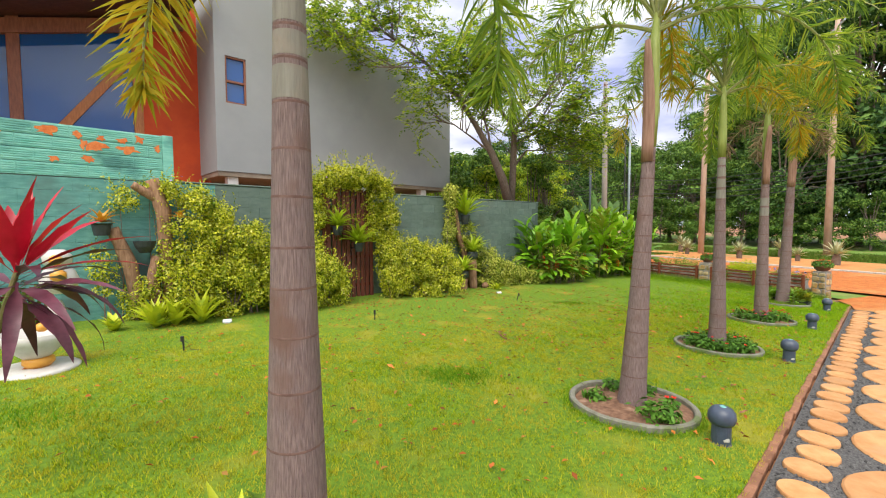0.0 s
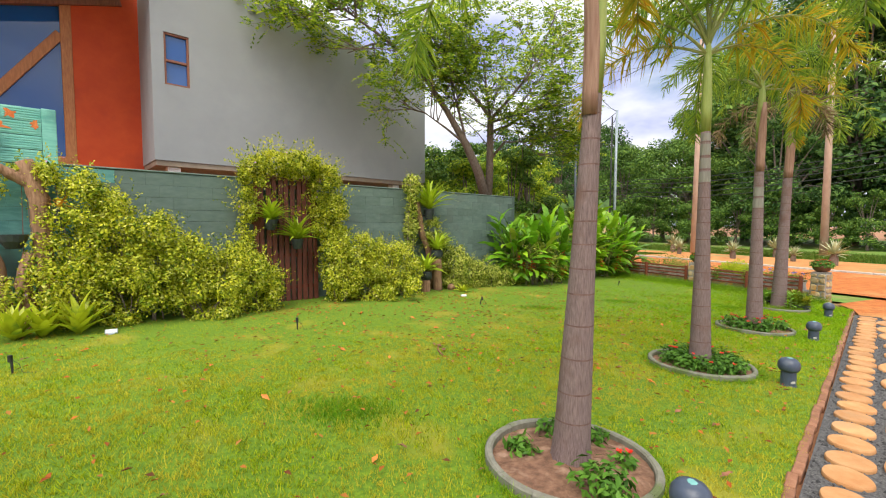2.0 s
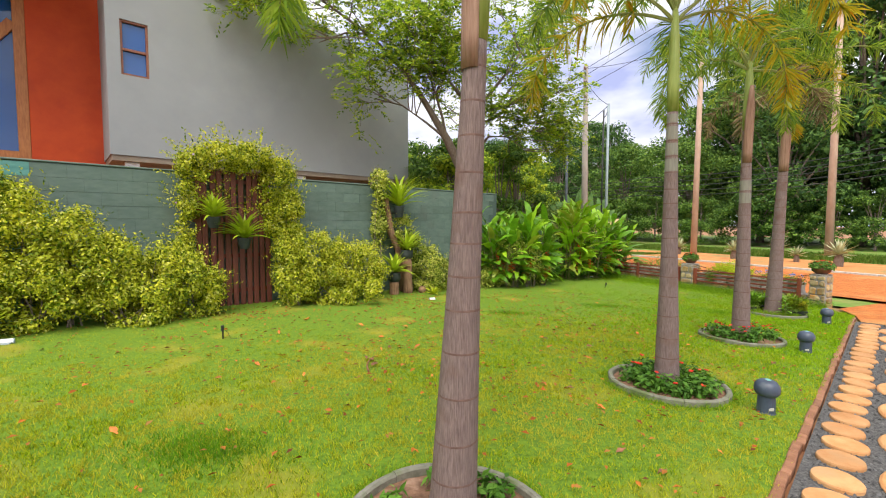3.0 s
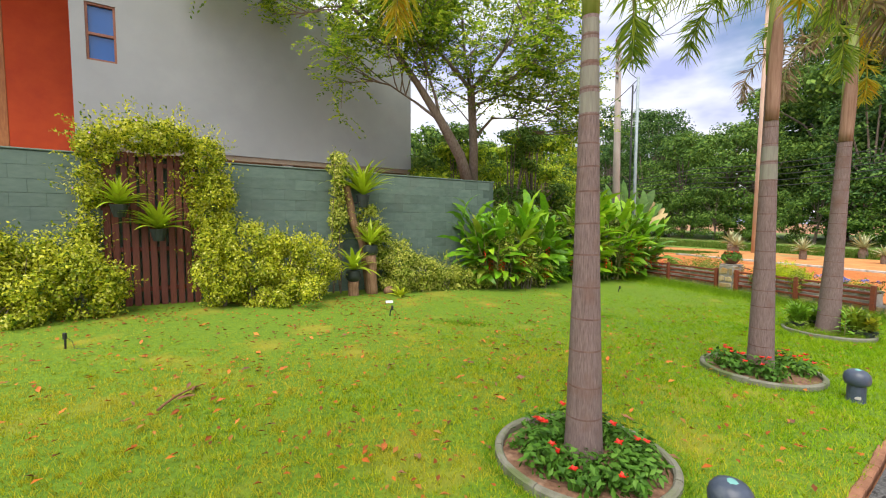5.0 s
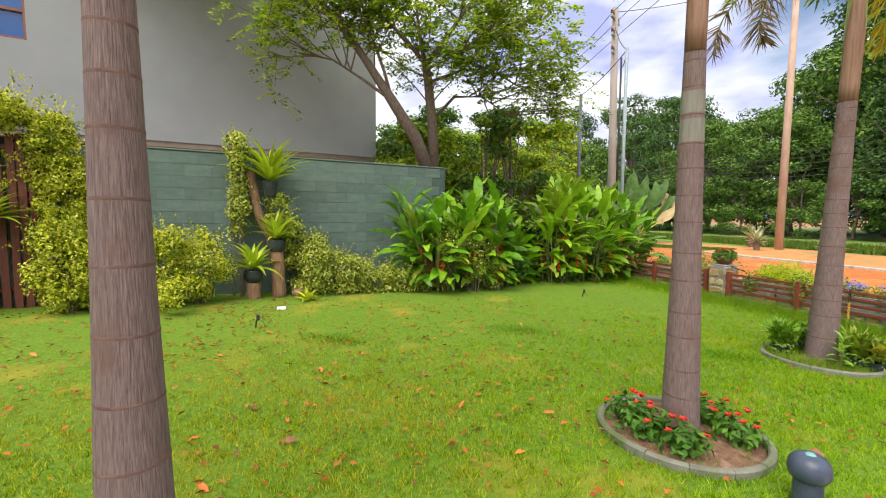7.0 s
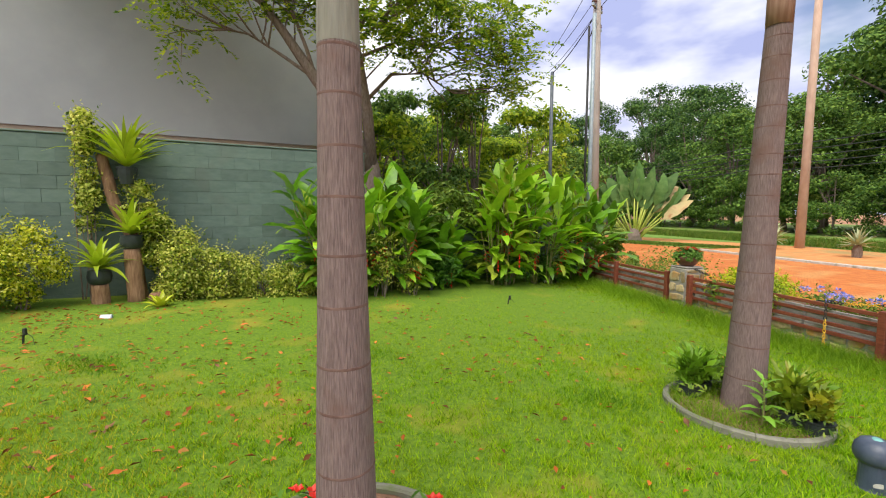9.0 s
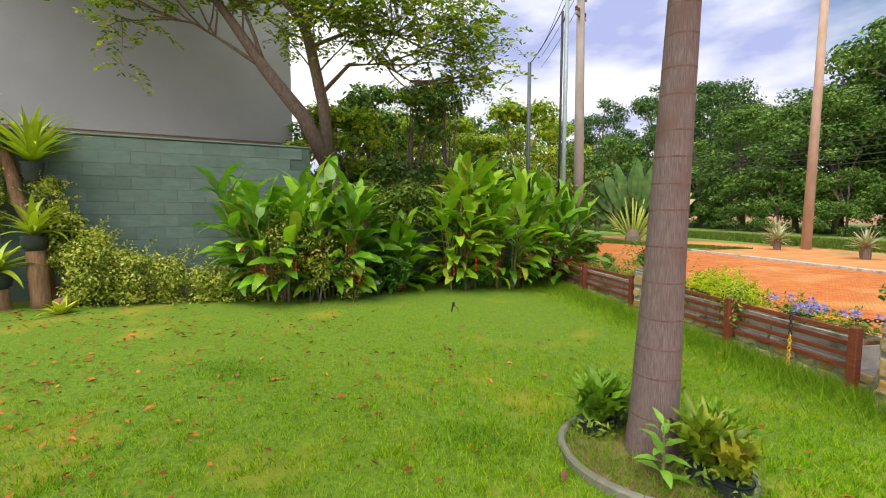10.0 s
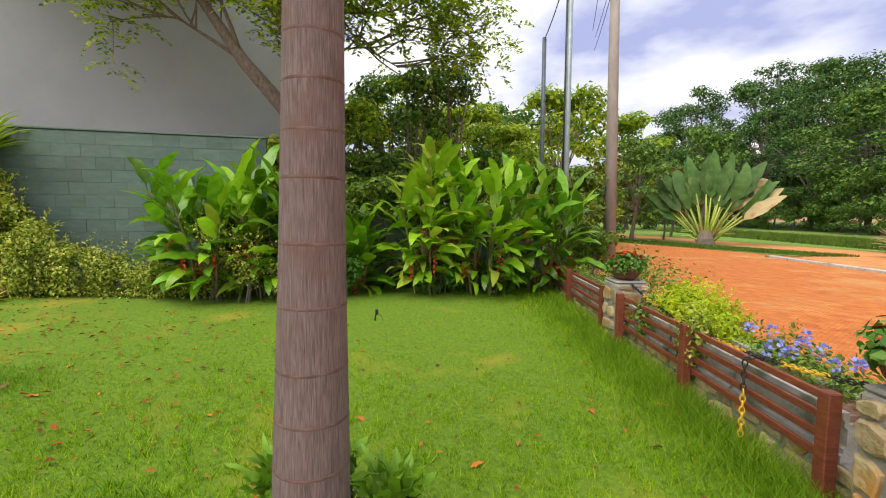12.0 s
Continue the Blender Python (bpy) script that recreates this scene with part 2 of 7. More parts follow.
M_OCHRE = mat("ochre_ceramic", (0.62, 0.27, 0.03), (0.74, 0.37, 0.06), 7, 0.4, 0.1, 40)


def trunk_mat():
    """Palm bark: pinkish grey, with fine upright fibres; paler and greener higher up."""
    m = mat("palm_bark", (0.120, 0.080, 0.077), (0.266, 0.192, 0.180), 130, 0.85, 0.8, 150, stretch=(1.6, 1.6, 0.10), c3=(0.165, 0.095, 0.076), s3=4.0, t3=0.55)
    return m


M_PALM = trunk_mat()
M_RINGSCAR = mat("leaf_scar", (0.11, 0.058, 0.047), (0.20, 0.122, 0.100), 20, 0.9, 0.4, 60)
M_PALEBAND = mat("pale_palm_bark", (0.175, 0.165, 0.135), (0.255, 0.245, 0.205), 20, 0.8, 0.4, 60, stretch=(2, 2, 0.2), c3=(0.24, 0.21, 0.17), s3=7, t3=0.55)


def glass_mat():
    m = bpy.data.materials.new("glass_with_sky_blue_base")
    m.use_nodes = True
    b = m.node_tree.nodes["Principled BSDF"]
    # the blue of the reflected sky is put into the base colour
    b.inputs["Base Color"].default_value = (0.010, 0.09, 0.33, 1)
    b.inputs["Roughness"].default_value = 0.03
    b.inputs["IOR"].default_value = 1.7
    return m


M_GLASS = glass_mat()

# ---- plan: a runs along the garden wall, b from the path towards it ----
UX, UY = 0.740, 0.673


def ab(a, b, z=0.0):
    return Vector((a * UX - b * UY, a * UY + b * UX, z))


def to_ab(x, y):
    return x * UX + y * UY, -x * UY + y * UX


def gz(x, y):
    """Height of the ground: the garden falls gently to the road."""
    return max(-0.0550 - 0.0247 * x - 0.0218 * y, -0.56)


YAW_U = math.degrees(math.atan2(UY, UX))
FENCE0, FENCE_DIR = Vector((10.30, 12.07)), Vector((-0.4397, 0.8981))
YAW_F = math.degrees(math.atan2(FENCE_DIR.y, FENCE_DIR.x))
EDGE0, EDGE_DIR = Vector((1.89, 2.53)), Vector((0.7199, 0.6941))
YAW_E = math.degrees(math.atan2(EDGE_DIR.y, EDGE_DIR.x))


def along(o, d, s, side=0.0):
    """A point s metres along a line and side metres to its left."""
    return Vector((o.x + d.x * s - d.y * side, o.y + d.y * s + d.x * side))


def link(name, me, material, parent=None, label=""):
    ob = new(name, me)
    if material:
        me.materials.append(material)
    if parent:
        ob.parent = parent
    if label:
        tagged(ob, label)
    return ob


def part(name, bm, material, parent=None, label="", smooth=False):
    me = bpy.data.meshes.new(name)
    bm.normal_update()
    bm.to_mesh(me)
    bm.free()
    if smooth:
        me.polygons.foreach_set("use_smooth", [True] * len(me.polygons))
    return link(name, me, material, parent, label)


def pmesh(name, verts, faces, material, parent=None, label="", smooth=False):
    me = bpy.data.meshes.new(name)
    me.from_pydata([tuple(v) for v in verts], [], [tuple(f) for f in faces])
    me.update()
    if smooth:
        me.polygons.foreach_set("use_smooth", [True] * len(me.polygons))
    return link(name, me, material, parent, label)


def nmesh(name, verts, faces, material, parent=None, label="", smooth=False):
    """A mesh from numpy arrays: verts (n, 3), faces (m, k), all of one size."""
    me = bpy.data.meshes.new(name)
    verts, faces = np.ascontiguousarray(verts, np.float32), np.ascontiguousarray(faces, np.int32)
    m, k = faces.shape
    me.vertices.add(len(verts)), me.loops.add(m * k), me.polygons.add(m)
    me.vertices.foreach_set("co", verts.ravel())
    me.loops.foreach_set("vertex_index", faces.ravel())
    me.polygons.foreach_set("loop_start", np.arange(0, m * k, k, dtype=np.int32))
    if smooth:
        me.polygons.foreach_set("use_smooth", np.ones(m, bool))
    me.update(calc_edges=True)
    return link(name, me, material, parent, label)


def thing(name, m, label, category, group="", kind=""):
    ob = new(name)
    ob.empty_display_size = 0.05
    ob.matrix_world = m
    return tagged(ob, label, category, group, kind)


def box(bm, x0, x1, y0, y1, z0, z1, bevel=0.0, m=None):
    r = bmesh.ops.create_cube(bm, size=1.0, matrix=Matrix.LocRotScale(((x0 + x1) / 2, (y0 + y1) / 2, (z0 + z1) / 2), None, (x1 - x0, y1 - y0, z1 - z0)))
    vs = r["verts"]
    if bevel:
        es = list({e for v in vs for e in v.link_edges})
        out = bmesh.ops.bevel(bm, geom=es, offset=bevel, segments=1, affect="EDGES")
        vs = list({v for f in out["faces"] for v in f.verts} | {v for v in vs if v.is_valid})
    if m is not None:
        bmesh.ops.transform(bm, matrix=m, verts=vs)
    return vs


def boxed(name, dims, material, parent, bevel=0.006, m=None, label=""):
    bm = bmesh.new()
    box(bm, *dims, bevel=bevel, m=m)
    return part(name, bm, material, parent, label)


def lathe(profile, seg=20, wob=0.0, rng=None):
    """Verts and quads of a turned shape; profile: (radius, height) from the bottom up."""
    vs, fs = [], []
    for r, z in profile:
        for i in range(seg):
            t = 2 * math.pi * i / seg
            k = 1 + (rng.uniform(-wob, wob) if wob else 0)
            vs.append((r * k * math.cos(t), r * k * math.sin(t), z))
    for j in range(len(profile) - 1):
        for i in range(seg):
            a, b = j * seg + i, j * seg + (i + 1) % seg
            fs.append((a, b, b + seg, a + seg))
    fs.append(tuple(reversed(range(seg))))
    fs.append(tuple(range((len(profile) - 1) * seg, len(profile) * seg)))
    return vs, fs


def tube(points, radii, seg=8):
    """Verts and faces of a tapering tube through points."""
    P = [Vector(p) for p in points]
    vs, fs = [], []
    for i, p in enumerate(P):
        d = (P[min(i + 1, len(P) - 1)] - P[max(i - 1, 0)]).normalized()
        ref = Vector((1, 0, 0)) if abs(d.x) < 0.8 else Vector((0, 1, 0))
        e1 = d.cross(ref).normalized()
        e2 = d.cross(e1)
        for k in range(seg):
            t = 2 * math.pi * k / seg
            vs.append(p + (e1 * math.cos(t) + e2 * math.sin(t)) * radii[i])
    for i in range(len(P) - 1):
        for k in range(seg):
            a, b = i * seg + k, i * seg + (k + 1) % seg
            fs.append((a, b, b + seg, a + seg))
    fs.append(tuple(reversed(range(seg))))
    fs.append(tuple(range((len(P) - 1) * seg, len(P) * seg)))
    return vs, fs


def joined(pieces):
    vs, fs = [], []
    for v, f in pieces:
        o = len(vs)
        vs += list(v)
        fs += [tuple(i + o for i in q) for q in f]
    return vs, fs


# ---- ground ----


def ground_sheet():
    xs = np.concatenate([[-400, -150, -60, -30], np.arange(-18, 31, 1.0), [40, 60, 100, 200, 400]])
    ys = np.concatenate([[-400, -150, -60, -30], np.arange(-14, 46, 1.0), [55, 75, 110, 200, 400]])
    vs = [(x, y, gz(x, y) - 0.05 if -40 < x < 300 and -40 < y < 300 else max(min(gz(x, y), 0.4), -0.56) - 0.05) for y in ys for x in xs]
    w = len(xs)
    fs = [(j * w + i, j * w + i + 1, (j + 1) * w + i + 1, (j + 1) * w + i) for j in range(len(ys) - 1) for i in range(w - 1)]
    tagged(pmesh("ground", vs, fs, M_GROUND), "orange earth with dry grassy patches, reaching to the horizon", "ground", kind="structure")


def flat(name, poly, lift, material, label, category):
    return tagged(pmesh(name, [(x, y, gz(x, y) + lift) for x, y in poly], [tuple(range(len(poly)))], material), label, category, kind="structure")


ground_sheet()
corner = along(FENCE0, FENCE_DIR, 6.95)
LAWN = [tuple(along(EDGE0, EDGE_DIR, -9.0)), tuple(along(EDGE0, EDGE_DIR, 11.4)), (10.32, 12.0), tuple(corner), tuple(ab(-9, 8.72).xy)]
flat("lawn", LAWN, 0.0, M_LAWN, "short green lawn with dry straw-coloured patches", "lawn")
# paved court and road beyond the fence
S = lambda s, side: tuple(along(FENCE0, FENCE_DIR, s, side))
flat("road", [S(-40, -1.9), S(-40, -8.8), S(8, -9.0), S(12.6, -10.0), S(16, -8.6), S(20, -6.4), S(32, 0.5), S(60, 16), S(60, 24), S(32, 8), S(18, 1.5), S(9, -1.6)], 0.012, M_ROAD,
     "road of worn red-orange brick pavers and dust", "road")
flat("verge", [S(-3, -0.5), S(-3, -1.9), S(9, -1.6), S(18, 1.5), S(16, 4), S(7.2, 0.2)], 0.006, M_VERGE, "narrow strip of patchy grass beside the road", "verge")
flat("grass_island", [S(12.7, -10.1), S(16, -8.7), S(20, -6.5), S(32, 0.3), S(34, -3), S(24, -9), S(15, -12.0), S(13, -11.2)], 0.02, M_VERGE,
     "strip of green grass beside the road bend", "grass")
flat("dirt_verge", [S(-40, -8.9), S(-40, -15.5), S(13, -15.5), S(30, -10), S(60, 2), S(60, 10), S(34, -3.2), S(24, -9.2), S(15, -12.2), S(12.6, -10.1), S(8, -9.1)], 0.0, M_DIRT,
     "bare orange dirt verge with thin grass", "ground")
flat("grass_bank", [S(-40, -15.6), S(-40, -60), S(100, -60), S(100, 20), S(60, 2.2), S(30, -10.1), S(13, -15.6)], 0.004, M_VERGE, "rough green grass along the foot of the woods", "grass")

# far kerb of the road
kerb = thing("kerb", pose(0, 0, 0), "low weathered concrete kerb along the dirt verge", "kerb", kind="structure")


def kerb_run():
    me = None
    for i in range(51):
        s = -38 + i * 1.0
        p = along(FENCE0, FENCE_DIR, s, -8.95)
        if me is None:
            bm = bmesh.new()
            box(bm, -0.49, 0.49, -0.07, 0.07, -0.05, 0.09, 0.015)
            o = part("kerbstone", bm, M_CONC, kerb)
            me = o.data
        else:
            o = new("kerbstone", me)
            o.parent = kerb
        o.matrix_world = pose(p.x, p.y, -0.56, 0, 0, YAW_F + random.uniform(-0.8, 0.8))


kerb_run()

# ---- stepping-stone path ----
PE = lambda s, side: tuple(along(EDGE0, EDGE_DIR, s, side))
flat("gravel_path", [PE(-9, -0.05), PE(-9, -2.9), PE(10.6, -2.9), PE(10.6, -0.05)], 0.004, M_GRAVEL, "bed of dark grey gravel between the stepping stones", "path")
flat("far_lawn", [PE(-9, -3.0), PE(-9, -12), PE(10.6, -12), PE(10.6, -3.0)], 0.0, M_LAWN, "short green lawn", "lawn")
flat("entrance_paving", [PE(11.46, -0.02), PE(10.62, -0.12), PE(10.62, -9), S(-3.2, -1.9), S(-0.9, -1.9), S(-0.78, 0.0)], 0.008, M_ROAD, "dusty orange paving at the garden entrance", "paving")


def gravel_bits():
    rng = np.random.default_rng(4)
    n = 26000
    s, side = rng.uniform(-1.5, 10.5, n), -rng.uniform(0.06, 2.6, n)
    x = EDGE0.x + EDGE_DIR.x * s - EDGE_DIR.y * side
    y = EDGE0.y + EDGE_DIR.y * s + EDGE_DIR.x * side
    z = -0.0550 - 0.0247 * x - 0.0218 * y + 0.006
    r = rng.uniform(0.006, 0.017, n)
    base = np.array([(1, 0, 0), (-0.4, 0.9, 0), (-0.5, -0.8, 0), (0.1, 0.05, 0.9)])
    ang = rng.uniform(0, 6.28, n)
    v = np.empty((n, 4, 3))
    for k in range(4):
        bx, by, bz = base[k]
        v[:, k, 0] = x + r * (bx * np.cos(ang) - by * np.sin(ang))
        v[:, k, 1] = y + r * (bx * np.sin(ang) + by * np.cos(ang))
        v[:, k, 2] = z + r * bz
    f = (np.arange(n) * 4)[:, None, None] + np.array([(0, 1, 3), (1, 2, 3), (2, 0, 3)])
    g = nmesh("gravel", v.reshape(-1, 3), f.reshape(-1, 3), M_GRAVELBIT)
    tagged(g, "loose dark grey gravel chips on the path", "gravel", kind="stuff")


M_GRAVELBIT = mat("gravel_chip", (0.05, 0.05, 0.055), (0.12, 0.118, 0.115), 30, 0.85, 0.3, 90, island=0.7)
gravel_bits()


def stepping_stones():
    path = thing("stepping_stones", pose(0, 0, 0), "round sandstone stepping stones set in dark gravel", "paving", kind="structure")
    rng = random.Random(5)
    meshes = {}
    for big in (0, 1):
        for k in range(4):
            seg, r = (30, 0.40) if big else (22, 0.128)
            ph = [rng.uniform(0, 6.28) for _ in range(3)]
            rr = [r * (1 + 0.03 * math.sin(2 * 6.283 * i / seg + ph[0]) + 0.018 * math.sin(3 * 6.283 * i / seg + ph[1]) + 0.012 * math.sin(5 * 6.283 * i / seg + ph[2])) for i in range(seg)]
            vs = []
            for z, q in ((-0.03, 1.0), (0.022, 1.0), (0.032, 0.965)):
                vs += [(rr[i] * q * math.cos(6.283 * i / seg), rr[i] * q * math.sin(6.283 * i / seg), z) for i in range(seg)]
            fs = [(j * seg + i, j * seg + (i + 1) % seg, (j + 1) * seg + (i + 1) % seg, (j + 1) * seg + i) for j in range(2) for i in range(seg)]
            fs.append(tuple(range(2 * seg, 3 * seg)))
            me = bpy.data.meshes.new("stepping_stone")
            me.from_pydata(vs, [], fs)
            me.materials.append(M_STONE_DISC)
            meshes[big, k] = me
    def put(p, big):
        o = new("stepping_stone", meshes[big, rng.randrange(4)])
        o.parent = path
        o.matrix_world = pose(p.x, p.y, gz(p.x, p.y) + rng.uniform(-0.004, 0.004), 0, 0, rng.uniform(0, 360))
    for i in range(-14, 31):
        put(along(EDGE0, EDGE_DIR, 0.24 + i * 0.331 + rng.uniform(-0.025, 0.025), -0.23 + rng.uniform(-0.03, 0.02)), 0)
        put(along(EDGE0, EDGE_DIR, 0.30 + i * 0.331 + rng.uniform(-0.025, 0.025), -1.42 + rng.uniform(-0.03, 0.03)), 0)
    for i in range(-6, 13):
        put(along(EDGE0, EDGE_DIR, 0.62 + i * 0.82 + rng.uniform(-0.04, 0.04), -0.79 + rng.uniform(-0.04, 0.04)), 1)
    # a row of edging bricks
    edge = thing("path_edging", pose(0, 0, 0), "row of weathered red bricks edging the lawn", "edging", kind="structure")
    bm = bmesh.new()
    box(bm, -0.098, 0.098, -0.028, 0.028, -0.06, 0.016, 0.007)
    first = part("edging_brick", bm, M_EDGE, edge)
    for i in range(-26, 55):
        o = first if i == -26 else new("edging_brick", first.data)
        o.parent = edge
        p = along(EDGE0, EDGE_DIR, i * 0.204, rng.uniform(-0.008, 0.008))
        o.matrix_world = pose(p.x, p.y, gz(p.x, p.y) + rng.uniform(-0.006, 0.004), rng.uniform(-2, 2), 0, YAW_E + rng.uniform(-2, 2))


stepping_stones()

# ---- garden wall ----
WALL_B, WALL_TOP = 8.70, 2.22


def garden_wall():
    w = thing("wall_north", pose(0, 0, 0, 0, 0, YAW_U), "block garden wall painted grey-green, teal where it rises higher", "wall", kind="structure")
    boxed("wall_core", (-10, 12.35, WALL_B + 0.008, WALL_B + 0.15, -0.8, WALL_TOP - 0.01), M_WALLJ, w, 0.0)
    boxed("coping", (1.56, 12.37, WALL_B - 0.012, WALL_B + 0.162, WALL_TOP - 0.006, WALL_TOP + 0.02), M_WALL, w, 0.006)
    boxed("tall_core", (-10, 1.50, WALL_B + 0.018, WALL_B + 0.15, WALL_TOP - 0.01, 2.995), M_TURQD, w, 0.0)
    boxed("end_pier", (1.40, 1.56, WALL_B - 0.004, WALL_B + 0.156, WALL_TOP - 0.004, 3.005), M_TURQ, w, 0.008)
    boxed("low_core", (12.37, 17.7, WALL_B + 0.008, WALL_B + 0.15, -0.8, 0.78), M_WALLJ, w, 0.0)
    return w


WALLN = garden_wall()


def wall_blocks():
    """Courses of blocks with recessed joints; those of the middle stretch are pieces, the rest one joined part."""
    rng = random.Random(8)
    L, H = 0.399, 0.197
    def block(l, h):
        c, d = 0.002, 0.007
        return [(0, d, 0), (l, d, 0), (l, d, h), (0, d, h), (0, c, 0), (l, c, 0), (l, c, h), (0, c, h), (c, 0, c), (l - c, 0, c), (l - c, 0, h - c), (c, 0, h - c)]
    FS = [(0, 1, 5, 4), (1, 2, 6, 5), (2, 3, 7, 6), (3, 0, 4, 7), (4, 5, 9, 8), (5, 6, 10, 9), (6, 7, 11, 10), (7, 4, 8, 11), (8, 9, 10, 11)]
    me = bpy.data.meshes.new("block")
    me.from_pydata(block(L, H), [], FS)
    me.materials.append(M_WALL)
    rest, teal, turq = [], [], []
    for j in range(14):
        z = -0.60 + j * 0.2
        off = (0.2 if j % 2 else 0.0) + rng.uniform(-0.03, 0.03)
        for i in range(-8, 31):
            a = i * 0.4 + off
            if a + L > 12.35:
                continue
            dy = WALL_B + rng.uniform(-0.003, 0.003)
            if 4.6 < a and z > 0.1:
                o = new("block", me)
                o.parent = WALLN
                o.matrix_parent_inverse = Matrix()
                o.matrix_basis = pose(a, dy, z, 0, 0, rng.uniform(-0.3, 0.3))
            else:
                (teal if a < 2.0 else rest).append(([(x + a, y + dy, q + z) for x, y, q in block(L, H)], FS))
    # taller stretch: ribbed hollow blocks
    for j in range(4):
        z = WALL_TOP - 0.005 + j * 0.197
        off = 0.2 if j % 2 else 0.0
        for i in range(-24, 5):
            a = i * 0.4 + off
            if a < -8.5:
                continue
            l = min(L, 1.395 - a)
            if l < 0.05:
                continue
            turq.append(([(x + a, y + WALL_B, q + z) for x, y, q in block(l, 0.186)], FS))
            for k in range(5):
                zz = z + 0.02 + k * 0.033
                turq.append(([(x + a + 0.012, y + WALL_B - 0.006, q + zz) for x, y, q in block(l - 0.024, 0.020)], FS))
    tagged(pmesh("blocks", *joined(rest), M_WALL, WALLN), kind="stuff")
    tagged(pmesh("teal_blocks", *joined(teal), M_TURQD, WALLN, "blocks painted dull teal"), kind="stuff")
    tagged(pmesh("ribbed_blocks", *joined(turq), M_TURQ, WALLN, "ribbed hollow blocks painted bright turquoise"), kind="stuff")
    low = []
    for j in range(7):
        for i in range(13):
            a = 12.42 + i * 0.4 + (0.15 if j % 2 else 0)
            if a + L < 17.7:
                low.append(([(x + a, y + WALL_B, q - 0.6 + j * 0.2) for x, y, q in block(L, H)], FS))
    tagged(pmesh("low_blocks", *joined(low), M_WALL, WALLN), kind="stuff")
    # bare clay where the turquoise paint has flaked off
    for a, z, w_, h in ((-0.05, 2.88, 0.26, 0.14), (0.30, 2.86, 0.12, 0.12), (0.50, 2.70, 0.30, 0.16), (0.36, 2.72, 0.10, 0.16), (0.58, 2.84, 0.10, 0.10), (0.85, 2.84, 0.14, 0.10), (0.93, 2.70, 0.30, 0.14),
                        (1.08, 2.88, 0.16, 0.12), (1.33, 2.76, 0.10, 0.14), (0.02, 2.47, 0.16, 0.10), (0.42, 2.50, 0.18, 0.12), (-0.6, 2.8, 0.2, 0.12), (-0.9, 2.6, 0.25, 0.14)):
        n = 17
        rr = [rng.uniform(0.45, 1.3) for k in range(n)]
        ring = [(a + w_ / 2 * math.cos(6.283 * k / n) * rr[k], WALL_B - 0.0085, z + h / 2 * math.sin(6.283 * k / n) * rr[k]) for k in range(n)]
        back = [(x, WALL_B + 0.0, q) for x, y, q in ring]
        pmesh("flaked_patch", ring + back, [tuple(range(n))] + [(k, k + n, (k + 1) % n + n, (k + 1) % n) for k in range(n)], M_RUST, WALLN, "bare orange clay where paint flaked off")


# ---- house behind the wall ----
HB, HC_A, HB_A = 13.50, 12.67, 3.50          # face of the grey volume, its far and near ends


